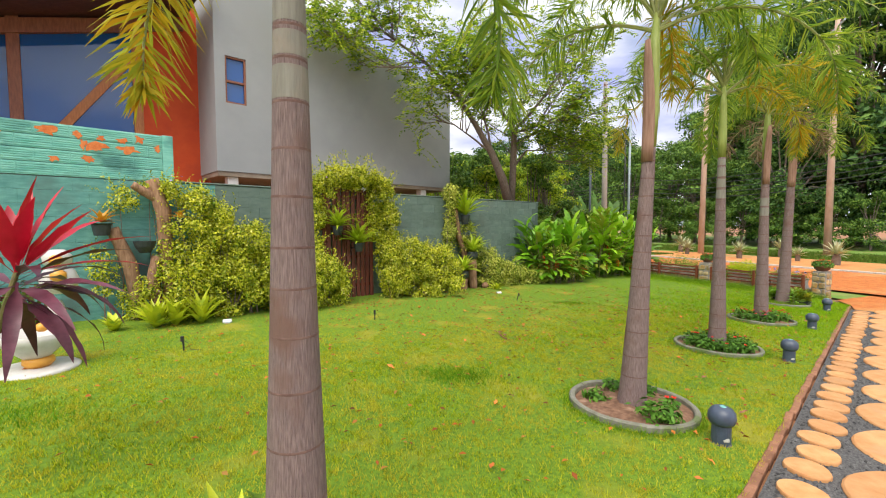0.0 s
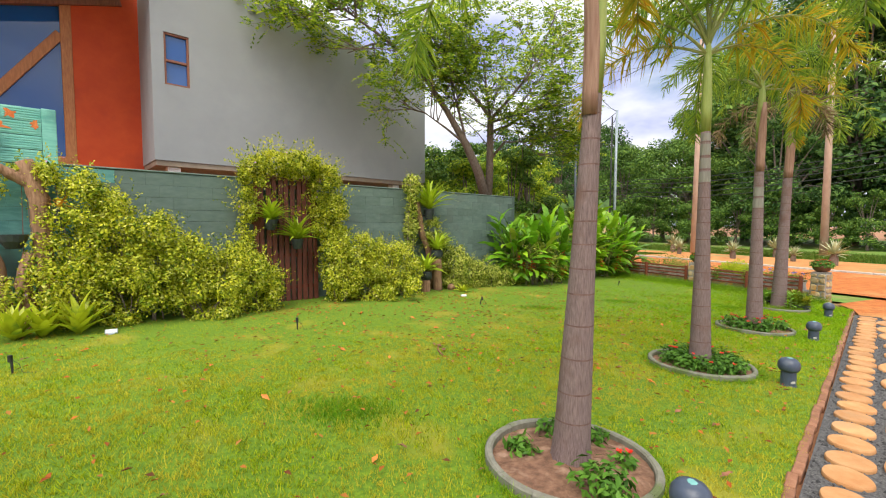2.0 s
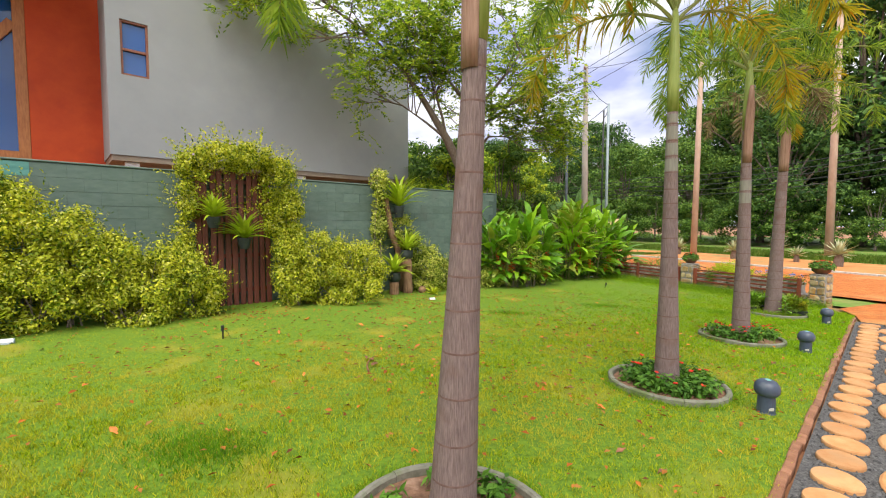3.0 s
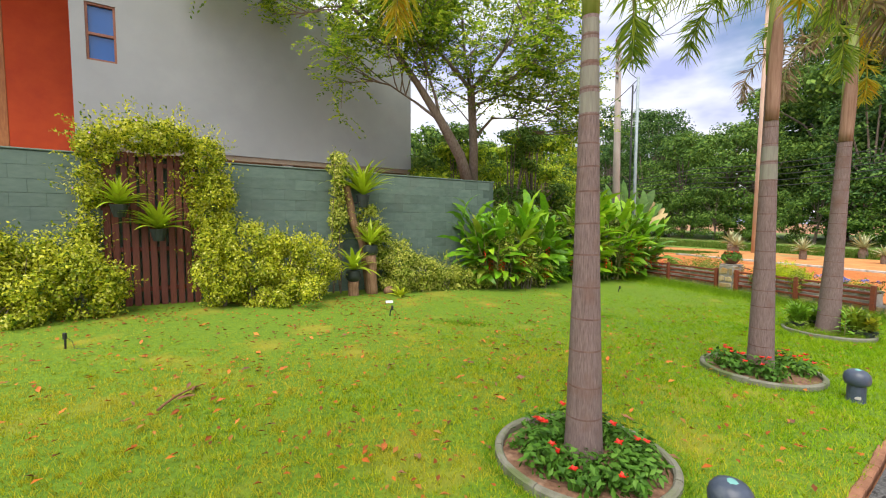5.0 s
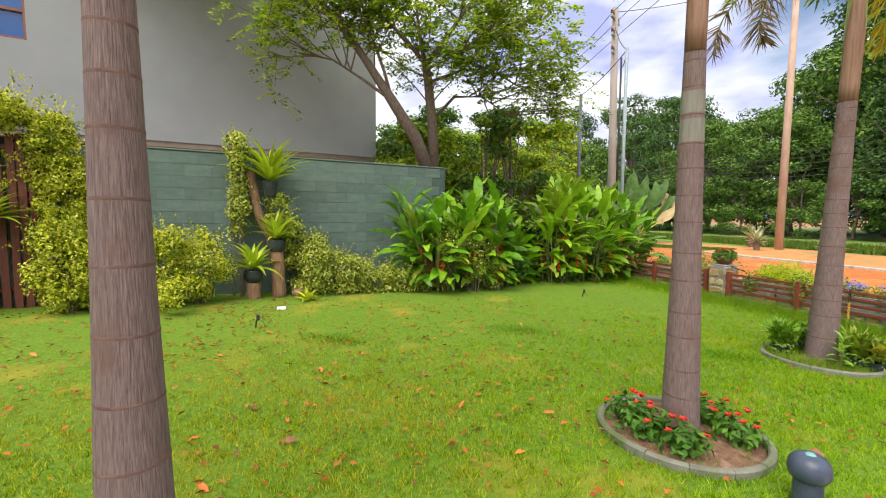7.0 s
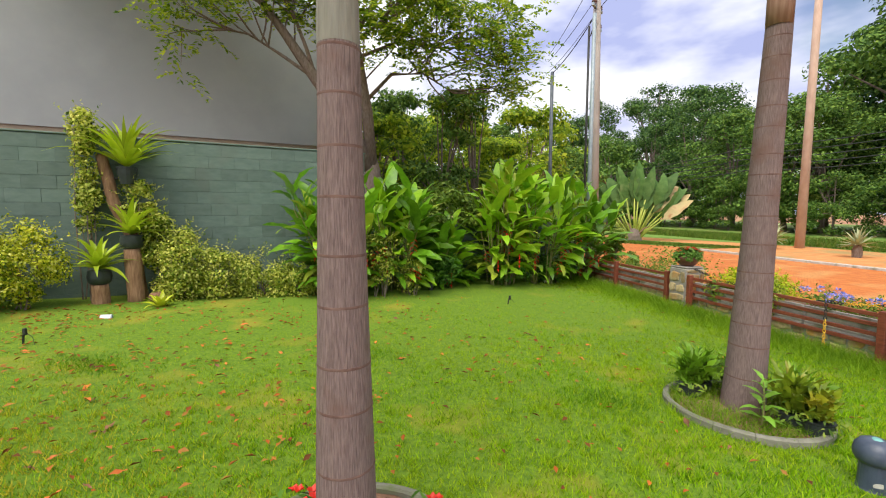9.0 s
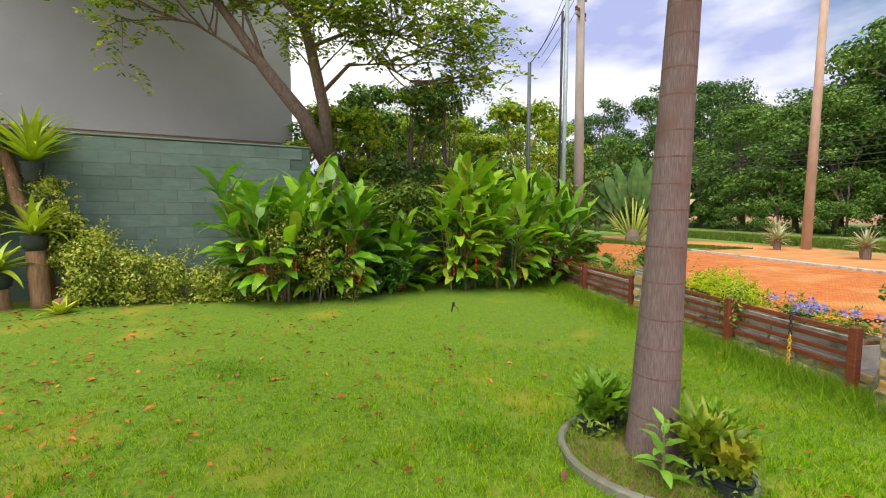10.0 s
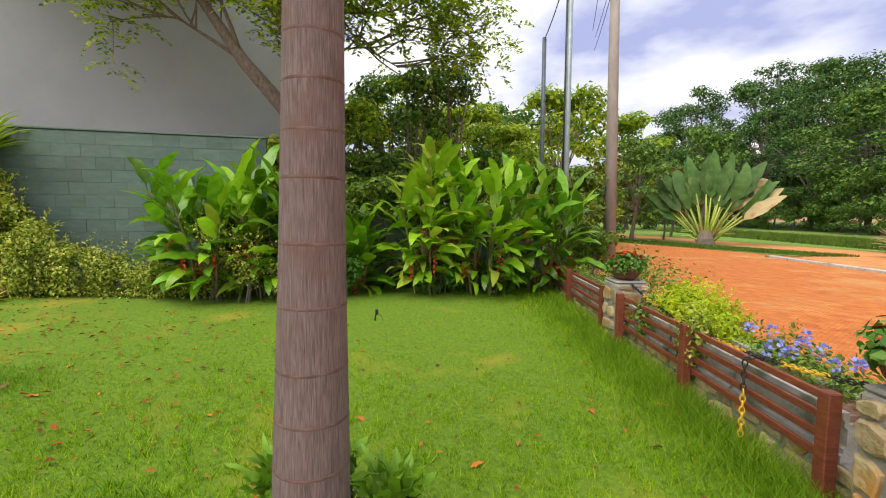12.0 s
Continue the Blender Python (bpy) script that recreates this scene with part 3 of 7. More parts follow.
def house():
    h = thing("house", pose(0, 0, 0, 0, 0, YAW_U), "modern house with a raised light grey volume and an orange-red wall", "house")
    WA, WZ0, WZ1, WW = 4.07, 5.0, 6.34, 0.58       # small window: middle, sill, head, width
    # the grey volume: front wall with an opening, cut as a frame of boxes
    bm = bmesh.new()
    a0, a1, z0, z1 = HB_A, HC_A, 3.02, 6.80
    TOP = lambda a: 8.30 - 0.235 * (a - 6.6)
    wl, wr = WA - WW / 2, WA + WW / 2
    def sloped(x0, x1, y0, y1, zb, lift=0.0):
        for v in box(bm, x0, x1, y0, y1, zb, zb + 1.0):
            if v.co.z > zb + 0.5:
                v.co.z = TOP(v.co.x) + lift

    sloped(a0, wl, HB, HB + 0.22, z0)
    sloped(wr, a1, HB, HB + 0.22, z0)
    box(bm, wl, wr, HB + 0.001, HB + 0.22, z0, WZ0)
    sloped(wl, wr, HB + 0.001, HB + 0.22, WZ1)
    part("front_wall", bm, M_GREY, h, "smooth light grey rendered wall")
    boxed("side_wall", (a0 + 0.002, a0 + 0.22, HB + 0.224, HB + 5, z0, 8.9), M_GREY, h, 0.0)
    boxed("far_wall", (a1 - 0.22, a1 - 0.002, HB + 0.224, HB + 7, z0 + 0.002, z1 - 0.004), M_GREY, h, 0.0)
    boxed("back_wall", (a0 + 0.224, a1 - 0.224, HB + 6.8, HB + 7, z0, z1 - 0.005), M_GREY, h, 0.0)
    boxed("soffit", (a0 + 0.03, a1 - 0.03, HB + 0.03, HB + 6.9, z0 - 0.14, z0 - 0.004), M_SOFFIT, h, 0.0, label="tan underside of the raised volume")
    bm = bmesh.new()
    for v in box(bm, a0, a1, HB - 0.02, HB + 7, 0.0, 0.1):
        v.co.z += TOP(v.co.x) + 0.003
    part("roof", bm, M_GREY, h)
    for a in (3.95, 11.3, 8.4):
        boxed("column", (a - 0.15, a + 0.15, HB + 0.12, HB + 0.42, -0.4, z0 - 0.144), M_WHITE, h, 0.01, label="white column under the raised volume")
    boxed("undercroft_wall", (a0 + 0.3, a1 - 0.3, HB + 3.2, HB + 3.4, -0.5, z0 - 0.146), M_DARKWOOD, h, 0.0)
    win = boxed("window", (wl, wr, HB + 0.10, HB + 0.13, WZ0, WZ1), M_GLASS, h, 0.0, label="small dark casement window with two panes")
    for n_, d in (("frame_side", (wl, wl + 0.05, HB + 0.03, HB + 0.14, WZ0, WZ1)), ("frame_side", (wr - 0.05, wr, HB + 0.03, HB + 0.14, WZ0, WZ1)),
                  ("frame_rail", (wl + 0.05, wr - 0.05, HB + 0.032, HB + 0.138, WZ0, WZ0 + 0.05)), ("frame_rail", (wl + 0.05, wr - 0.05, HB + 0.032, HB + 0.138, WZ1 - 0.05, WZ1)),
                  ("frame_rail", (wl + 0.05, wr - 0.05, HB + 0.034, HB + 0.136, 5.60, 5.66))):
        boxed(n_, d, M_TIMBERDK, win, 0.004)
    # red wall and timber-framed glazing, set back beside the grey volume
    RB = 15.4
    boxed("red_wall", (2.05, a0 + 0.30, RB, RB + 0.2, 1.0, 8.2), M_RED, h, 0.0, label="flat orange-red painted wall")
    g = boxed("large_window", (-3.4, 1.85, RB + 0.10, RB + 0.13, 3.1, 7.6), M_GLASS, h, 0.0, label="large sloping-top window reflecting the sky")
    boxed("timber_post", (1.82, 2.047, RB - 0.02, RB + 0.16, 1.0, 8.2), M_TIMBER, g, 0.008)
    boxed("timber_post", (-0.75, -0.5, RB - 0.02, RB + 0.16, 1.0, 8.2), M_TIMBERDK, g, 0.008)
    boxed("timber_post", (-3.6, -3.4, RB - 0.02, RB + 0.16, 1.0, 8.2), M_TIMBERDK, g, 0.008)
    boxed("timber_sill", (-0.5, 1.82, RB - 0.015, RB + 0.15, 2.92, 3.12), M_TIMBER, g, 0.008)
    boxed("timber_sill", (-3.4, -0.75, RB - 0.015, RB + 0.15, 2.92, 3.12), M_TIMBERDK, g, 0.008)
    boxed("lower_wall", (-6, 2.0, RB + 0.21, RB + 0.3, -0.4, 2.92), M_RED, h, 0.0)
    # sloping brace
    p0, p1 = Vector((0.15, RB + 0.05, 3.95)), Vector((1.82, RB + 0.05, 6.3))
    d = p1 - p0
    boxed("brace", (0, d.length, -0.05, 0.05, -0.11, 0.11), M_TIMBER, g, 0.008, m=Matrix.Translation(p0) @ Matrix.Rotation(-math.atan2(d.z, d.x), 4, "Y"))
    # roof over the glazed part, rising towards the grey volume
    bm = bmesh.new()
    box(bm, 0, 8.6, -2.3, 3.5, 0, 0.16, 0.0, Matrix.Translation((-5.0, RB, 5.35)) @ Matrix.Rotation(radians(-17), 4, "Y"))
    part("eave", bm, M_DARKWOOD, h, "dark timber eave")
    bm = bmesh.new()
    for k in range(30):
        box(bm, 0.0, 8.7, -2.45 + k * 0.2, -2.30 + k * 0.2, 0.165, 0.215, 0.0, Matrix.Translation((-5.0, RB, 5.35)) @ Matrix.Rotation(radians(-17), 4, "Y"))
    part("roof_tiles", bm, M_EDGE, h, "red clay roof tiles")
    bm = bmesh.new()
    box(bm, 0, 8.3, -0.03, 0.13, -0.35, 0, 0.0, Matrix.Translation((-4.9, RB - 0.05, 5.32)) @ Matrix.Rotation(radians(-17), 4, "Y"))
    part("wall_plate", bm, M_TIMBERDK, h)


M_TIMBERDK = mat("brown_timber", (0.19, 0.065, 0.035), (0.30, 0.12, 0.06), 9, 0.5, 0.2, 40, stretch=(3, 3, 0.5))
house()

# ---- fence, planters and stone pillars along the road ----


def stone_mesh(name, bm_list, rng, w, h, d):
    """A rough stone slab, bulging out of its wall."""
    n = rng.randint(7, 9)
    ring = []
    for k in range(n):
        t = 6.283 * k / n + rng.uniform(-0.25, 0.25)
        q = 1 / max(abs(math.cos(t)), abs(math.sin(t))) ** 0.92
        ring.append((w / 2 * math.cos(t) * q * rng.uniform(0.86, 1.0), h / 2 * math.sin(t) * q * rng.uniform(0.84, 1.0)))
    vs = [(x, 0, z) for x, z in ring] + [(x * 0.97, -d * 0.7, z * 0.97) for x, z in ring] + [(x * 0.80, -d, z * 0.78) for x, z in ring]
    fs = [(j * n + k, j * n + (k + 1) % n, (j + 1) * n + (k + 1) % n, (j + 1) * n + k) for j in range(2) for k in range(n)]
    fs.append(tuple(range(2 * n, 3 * n)))
    return vs, fs


def clad(parent, m, width, height, rng, size=0.19, z0=0.0, gap=0.012):
    """Stones set in mortar over a face; each one is a piece."""
    z = z0
    while z < height - 0.05:
        h = min(rng.uniform(0.6, 1.15) * size, height - z)
        x = -width / 2
        while x < width / 2 - 0.03:
            w = min(rng.uniform(0.7, 1.7) * size, width / 2 - x)
            if width / 2 - x - w < 0.06:
                w = width / 2 - x
            vs, fs = stone_mesh("", None, rng, w - gap, h - gap + rng.uniform(-0.015, 0.02), rng.uniform(0.012, 0.034))
            o = pmesh("stone", vs, fs, M_ROCK, parent)
            o.matrix_world = m @ pose(x + w / 2, 0, z + h / 2, 0, rng.uniform(-9, 9), 0)
            x += w
        z += h


def pillar(s, w, top, label, side=-0.16):
    p = along(FENCE0, FENCE_DIR, s, side)
    rng = random.Random(int(s * 100))
    T = thing("stone_pillar", pose(p.x, p.y, -0.60, 0, 0, YAW_F), label, "pillar", "stone pillars")
    h = top + 0.60
    boxed("core", (-w / 2, w / 2, -w / 2, w / 2, 0, h - 0.03), M_MORTAR, T, 0.015)
    boxed("cap", (-w / 2 + 0.004, w / 2 - 0.004, -w / 2 + 0.004, w / 2 - 0.004, h - 0.028, h), M_MORTAR, T, 0.012)
    for k in range(4):
        clad(T, T.matrix_world @ pose(0, 0, 0, 0, 0, 90 * k) @ pose(0, -w / 2, 0), w, h - 0.035, rng, 0.20, gap=0.018)
    return p


bpy.context.view_layer.update()
PILLAR_TOP = 0.19
P1 = pillar(-0.40, 0.32, PILLAR_TOP, "square pillar of tan and grey field stones in mortar", -0.06)
P2 = pillar(2.86, 0.36, 0.16, "slim pillar of grey field stones in mortar")


def slat_fence(s0, s1, posts, n_slats=4):
    T = thing("slat_fence", pose(FENCE0.x, FENCE0.y, -0.5, 0, 0, YAW_F), "low fence of red-brown stained wooden slats", "fence", "fence sections")
    for s in posts:
        boxed("post", (s - 0.036, s + 0.036, -0.035, 0.037, -0.12, 0.545), M_FENCE, T, 0.006)
    for k in range(n_slats):
        z = 0.485 - k * 0.105
        boxed("slat", (s0, s1, -0.062, -0.037, z - 0.022, z + 0.022), M_FENCE, T, 0.004)


slat_fence(0.0, 2.60, (0.0, 1.29, 2.60))
slat_fence(3.12, 6.6, (3.12, 4.60, 6.1))


def stone_kerb_wall():
    T = thing("stone_base_wall", pose(FENCE0.x, FENCE0.y, -0.5, 0, 0, YAW_F), "low base wall of rough field stones under the planters", "wall", kind="structure")
    boxed("core", (-0.2, 6.9, -0.42, -0.10, -0.1, 0.15), M_MORTAR, T, 0.01)
    bpy.context.view_layer.update()
    clad(T, T.matrix_world @ pose(3.35, -0.10, 0, 0, 0, 180), 7.1, 0.15, random.Random(3), 0.2, z0=-0.09)


stone_kerb_wall()


def planter(s0, s1):
    """Moulded concrete trough with a stepped foot and rim."""
    T = thing("concrete_planter", pose(FENCE0.x, FENCE0.y, -0.5, 0, 0, YAW_F), "long moulded grey concrete planter trough", "planter", "planter troughs")
    prof = [(-0.10, 0.152), (-0.10, 0.19), (-0.115, 0.20), (-0.115, 0.225), (-0.13, 0.24), (-0.13, 0.33), (-0.112, 0.345), (-0.112, 0.375), (-0.10, 0.385), (-0.10, 0.42),
            (-0.135, 0.42), (-0.135, 0.36), (-0.355, 0.36), (-0.355, 0.42), (-0.39, 0.42), (-0.39, 0.385), (-0.36, 0.33), (-0.36, 0.24), (-0.39, 0.19), (-0.39, 0.152)]
    n = len(prof)
    vs = [(s, y, z) for s in (s0, s1) for y, z in prof]
    fs = [(k, (k + 1) % n, (k + 1) % n + n, k + n) for k in range(n)] + [tuple(range(n)), tuple(reversed(range(n, 2 * n)))]
    pmesh("trough", vs, fs, M_CONC, T)
    boxed("soil", (s0 + 0.02, s1 - 0.02, -0.352, -0.138, 0.355, 0.395), M_SOIL, T, 0.0)
    return T


for s0 in (0.03, 0.90, 1.77):
    planter(s0, s0 + 0.84)
for s0 in (3.15, 4.02, 4.89, 5.76):
    planter(s0, s0 + 0.84)

# ---- palms ----


def palm_trunk(T, base, lean, height, r0, r1, rings, rng, pale=()):
    """Swollen base tapering up, with ring scars; base and lean in the palm's own space."""
    N, seg = 40, 20
    pts, rad = [], []
    for i in range(N + 1):
        t = i / N
        z = -0.06 + t * (height + 0.06)
        flare = 0.16 * math.exp(-max(z, 0) / 0.16)
        bulge = 0.10 * math.exp(-((z - 0.55) / 0.5) ** 2)
        rad.append((r0 + (r1 - r0) * t ** 0.85) * (1 + flare + bulge * 0.6))
        k = t
        pts.append((lean[0] * k, lean[1] * k, z))
    vs, fs = tube(pts, rad, seg)
    pmesh("trunk", vs, fs, M_PALM, T, smooth=True)
    z = 0.30
    while z < height - 0.05:
        t = (z + 0.06) / (height + 0.06)
        i = min(int(t * N), N - 1)
        f = t * N - i
        r = rad[i] * (1 - f) + rad[i + 1] * f
        k = t
        tx, ty = rng.uniform(-0.03, 0.03), rng.uniform(-0.03, 0.03)
        v, q = tube([(lean[0] * k, lean[1] * k, z - 0.006), (lean[0] * k, lean[1] * k, z), (lean[0] * k, lean[1] * k, z + 0.005)], [r * 1.0, r * 1.016, r * 1.0], seg)
        v = [Vector((p[0], p[1], p[2] + tx * (p[0] - lean[0] * k) + ty * (p[1] - lean[1] * k))) for p in v]
        pmesh("ring_scar", v, q[:-2], M_RINGSCAR, T, smooth=True)
        step = rings * rng.uniform(0.8, 1.15) * (1.1 - 0.45 * t)
        for lo, hi in pale:
            if lo < z < hi:
                z2 = min(z + step * 0.92, height)
                t2 = (z2 + 0.06) / (height + 0.06)
                k2 = t2
                r2 = rad[min(int(t2 * N), N)]
                v, q = tube([(lean[0] * k, lean[1] * k, z + 0.012), (lean[0] * k2, lean[1] * k2, z2 - 0.012)], [r * 1.008, r2 * 1.012], seg)
                pmesh("pale_band", v, q[:-2], M_PALEBAND, T, smooth=True)
        z += step
    return rad[-1]


PALMS = [  # base x, y; lean of the trunk; trunk height, crown height; radii
    (-0.599, 1.674, (0.003, 0.025), 2.42, 3.20, 0.131, 0.058),
    (1.742, 3.829, (0.106, 0.022), 2.20, 3.35, 0.117, 0.052),
    (3.948, 6.026, (-0.018, 0.030), 2.45, 3.45, 0.112, 0.048),
    (6.192, 8.182, (-0.012, 0.033), 2.75, 3.75, 0.118, 0.058),
    (8.416, 10.443, (0.100, 0.019), 2.85, 4.10, 0.138, 0.076),
]

M_FROND = leafmat("palm_leaflet", [(0.11, 0.20, 0.03), (0.22, 0.35, 0.04), (0.32, 0.46, 0.045), (0.48, 0.55, 0.05), (0.18, 0.30, 0.06)], 0.45, 0.55)
M_FRONDYEL = leafmat("yellowing_leaflet", [(0.62, 0.42, 0.025), (0.46, 0.46, 0.03), (0.72, 0.46, 0.025), (0.38, 0.45, 0.035), (0.72, 0.30, 0.015)], 0.45, 0.5)
M_FRONDDRY = leafmat("dry_leaflet", [(0.24, 0.15, 0.09), (0.33, 0.22, 0.14), (0.28, 0.24, 0.09), (0.20, 0.13, 0.09)], 0.7, 0.2)
M_RACHIS = mat("frond_stalk", (0.20, 0.24, 0.06), (0.30, 0.30, 0.10), 8, 0.5, 0.1, 40)


def unit(v):
    return v / np.maximum(np.linalg.norm(v, axis=-1, keepdims=True), 1e-9)


def strips(P, D, W, L, width, droop, mids=(0.0, 0.55, 1.0)):
    """Narrow tapering leaflets: at P, along D, spread along W; 5 verts and 3 triangles each."""
    n = len(P)
    down = np.array([0, 0, -1.0])
    m = P + D * (L * mids[1])[:, None] + down * (droop * L * 0.22)[:, None]
    t = P + D * (L * mids[2] * 0.92)[:, None] + down * (droop * L * 0.8)[:, None]
    w = W * width[:, None]
    v = np.stack([P - w * 0.5, P + w * 0.5, m + w * 0.75, m - w * 0.75, t], 1).reshape(-1, 3)
    f = (np.arange(n) * 5)[:, None, None] + np.array([(0, 1, 2), (0, 2, 3), (3, 2, 4)])
    return v, f.reshape(-1, 3)


def frond_arrays(length, el0, el1, rng, n=125, leaf=0.31):
    """One arching plume along +x from the origin, its leaflets set all round the stalk; returns the stalk and the leaflets."""
    K = 18
    t = np.linspace(0, 1, K + 1)
    el = np.radians(el0 + (el1 - el0) * t ** 1.25)
    step = length / K
    x = np.concatenate([[0], np.cumsum(np.cos(el[:-1]) * step)])
    z = np.concatenate([[0], np.cumsum(np.sin(el[:-1]) * step)])
    y = 0.06 * length * rng.uniform(-1, 1) * t ** 2
    pts = np.stack([x, y, z], 1)
    stalk = tube([tuple(p) for p in pts], [0.017 * (1 - 0.85 * q) + 0.002 for q in t], 5)
    m = 2 * n
    # leaflets leave the stalk in small bunches
    knots = np.sort(rng.uniform(0.20, 1.0, m // 5))
    s = np.clip(knots[rng.integers(0, len(knots), m)] + rng.normal(0, 0.006, m), 0.18, 1.0)
    side = np.where(np.arange(m) % 2, 1.0, -1.0)
    P = np.stack([np.interp(s, t, pts[:, k]) for k in range(3)], 1)
    e = np.interp(s, t, el)
    T = np.stack([np.cos(e), np.zeros_like(e), np.sin(e)], 1)
    N = np.stack([-np.sin(e), np.zeros_like(e), np.cos(e)], 1)
    Y = np.array([0, 1.0, 0])
    roll = rng.normal(0.1, 0.9, m)
    fwd = 0.32 + 0.5 * s ** 2 + rng.normal(0, 0.14, m)
    D = unit(Y * (side * np.cos(roll))[:, None] + N * np.sin(roll)[:, None] + T * fwd[:, None])
    W = unit(np.cross(D, N + rng.normal(0, 0.5, (m, 3))))
    L = leaf * (0.55 + 0.45 * np.sin(np.pi * (0.15 + 0.75 * s))) * rng.uniform(0.75, 1.15, m) * np.where(s > 0.9, 0.75, 1)
    v, f = strips(P, D, W, L, rng.uniform(0.008, 0.0125, m), rng.uniform(0.1, 0.6, m))
    return stalk, v, f


FRONDS = []
for k in range(9):
    r_ = np.random.default_rng(20 + k)
    FRONDS.append(frond_arrays(*[(2.0, 68, -60), (1.9, 58, -75), (2.1, 78, -45), (1.8, 45, -85), (1.8, 82, -10), (2.0, 64, -80), (1.3, -5, -100), (1.9, 26, -104), (1.6, 5, -112)][k], r_))


def frond_mesh_objects():
    out = {}
    for k, (stalk, v, f) in enumerate(FRONDS):
        st = bpy.data.meshes.new("stalk")
        st.from_pydata([tuple(p) for p in stalk[0]], [], stalk[1])
        st.materials.append(M_RACHIS)
        for key, m in (("green", M_FROND), ("yellow", M_FRONDYEL), ("dry", M_FRONDDRY)):
            ob = nmesh("feather_blade", v, f, m)
            out[k, key] = (st, ob.data)
            bpy.data.objects.remove(ob)
    return out


FROND_MESH = frond_mesh_objects()


def palm(i, fronds, sheath=None, pale=(), dry=0):
    x, y, lean, h, top, r0, r1 = PALMS[i]
    rng = random.Random(40 + i)
    T = thing("palm_tree", pose(x, y, gz(x, y)), ["slender foxtail palm with ringed trunk and yellowing lower frond", "slender foxtail palm with a dry leaf sheath peeling from its trunk",
              "slender foxtail palm with pale green crownshaft above red flowers", "slender foxtail palm with drooping feathery fronds, beside red flowers",
              "slender foxtail palm with a thick grey trunk, among potted ferns"][i], "palm tree", "palms along the path")
    g = gz(x, y)
    H, TOP = h - g, top - g
    r = palm_trunk(T, None, lean, H, r0, r1, 0.21, rng, pale)
    lx, ly = lean
    k = (TOP - H) / H
    tip = (lx * (1 + k * 0.6), ly * (1 + k * 0.6), TOP)
    v, f = tube([(lx, ly, H - 0.02), (lx * (1 + k * 0.2), ly * (1 + k * 0.2), H + (TOP - H) * 0.25), (lx * (1 + k * 0.4), ly * (1 + k * 0.4), H + (TOP - H) * 0.7), tip],
                [r * 1.04, r * 1.16, r * 0.9, r * 0.45], 18)
    pmesh("crownshaft", v, f, M_PALMGREEN, T, "pale green crownshaft", smooth=True)
    if sheath:
        ang, zlo, zhi = sheath
        c = Vector((math.cos(radians(ang)), math.sin(radians(ang)), 0)) * 0.03
        vs, fs = [], []
        n = 9
        for j in range(8):
            q = j / 7
            z = zlo + (zhi - zlo) * q - g
            wid = radians(150) * (1 - 0.75 * q ** 2)
            rr = r * (1.10 + 0.25 * q)
            kk = min(z / H, 1.15)
            for m_ in range(n):
                t = radians(ang) + wid * (m_ / (n - 1) - 0.5)
                vs.append((lx * kk + c.x * (0.3 + q) + rr * math.cos(t), ly * kk + c.y * (0.3 + q) + rr * math.sin(t), z))
        fs = [(j * n + m_, j * n + m_ + 1, (j + 1) * n + m_ + 1, (j + 1) * n + m_) for j in range(7) for m_ in range(n - 1)]
        o = pmesh("dry_sheath", vs, fs, M_SHEATH, T, "dry brown sheath peeling away", smooth=True)
        sol = o.modifiers.new("thickness", "SOLIDIFY")
        sol.thickness = 0.006
    for az_, kind, key, roll in fronds:
        st, lf = FROND_MESH[kind, key]
        fr = new("frond", st)
        fr.parent = T
        fr.matrix_basis = Matrix.Translation(tip) @ pose(0, 0, -0.06 - 0.1 * (kind in (3, 6, 7, 8)), roll, 0, az_)
        le = new("feather_blade", lf)
        le.parent = fr
    return T


G, Y, DRY = "green", "yellow", "dry"
palm(0, [(150, 8, Y, 0), (120, 4, G, 0), (20, 8, G, 10), (80, 5, G, 0), (200, 0, G, 0), (250, 1, G, 0), (300, 0, G, 0), (345, 5, G, 0), (20, 2, G, 0), (100, 4, G, 0)], pale=((1.9, 2.6),))
palm(1, [(165, 1, G, 0), (205, 2, G, 8), (250, 4, G, 0), (300, 1, G, 0), (345, 7, G, -6), (30, 0, G, 0), (75, 2, G, 0), (120, 5, G, 0), (5, 4, G, 0), (150, 7, G, 0), (55, 3, Y, 0), (20, 3, G, 0)], sheath=(215, 2.05, 3.1))
palm(2, [(160, 7, Y, 0), (195, 1, G, 0), (250, 4, G, 0), (305, 0, G, 0), (10, 7, Y, 0), (40, 5, G, 0), (85, 0, G, 0), (120, 2, G, 0), (225, 4, G, 0), (345, 3, Y, 0), (62, 7, G, 0), (180, 3, G, 0), (285, 2, G, 0), (135, 5, G, 0)], pale=((2.0, 2.75),))
palm(3, [(140, 5, G, 0), (182, 7, G, 0), (230, 2, G, 0), (275, 5, G, 0), (320, 2, G, 0), (5, 1, G, 0), (60, 0, G, 0), (100, 3, G, 0), (205, 3, G, 0), (330, 6, DRY, 0), (30, 7, G, 0), (300, 2, G, 0), (120, 0, G, 0)], pale=((2.0, 2.35),), sheath=(255, 2.25, 3.35))
palm(4, [(165, 0, G, 0), (200, 4, G, 0), (245, 2, G, 0), (290, 0, G, 0), (335, 7, G, 0), (20, 5, Y, 0), (70, 0, G, 0), (115, 1, G, 0), (185, 8, DRY, 0), (275, 8, G, 0), (45, 7, Y, 0), (310, 1, G, 0), (140, 7, DRY, 0)], sheath=(240, 2.40, 3.5))

# ---- foliage tools ----


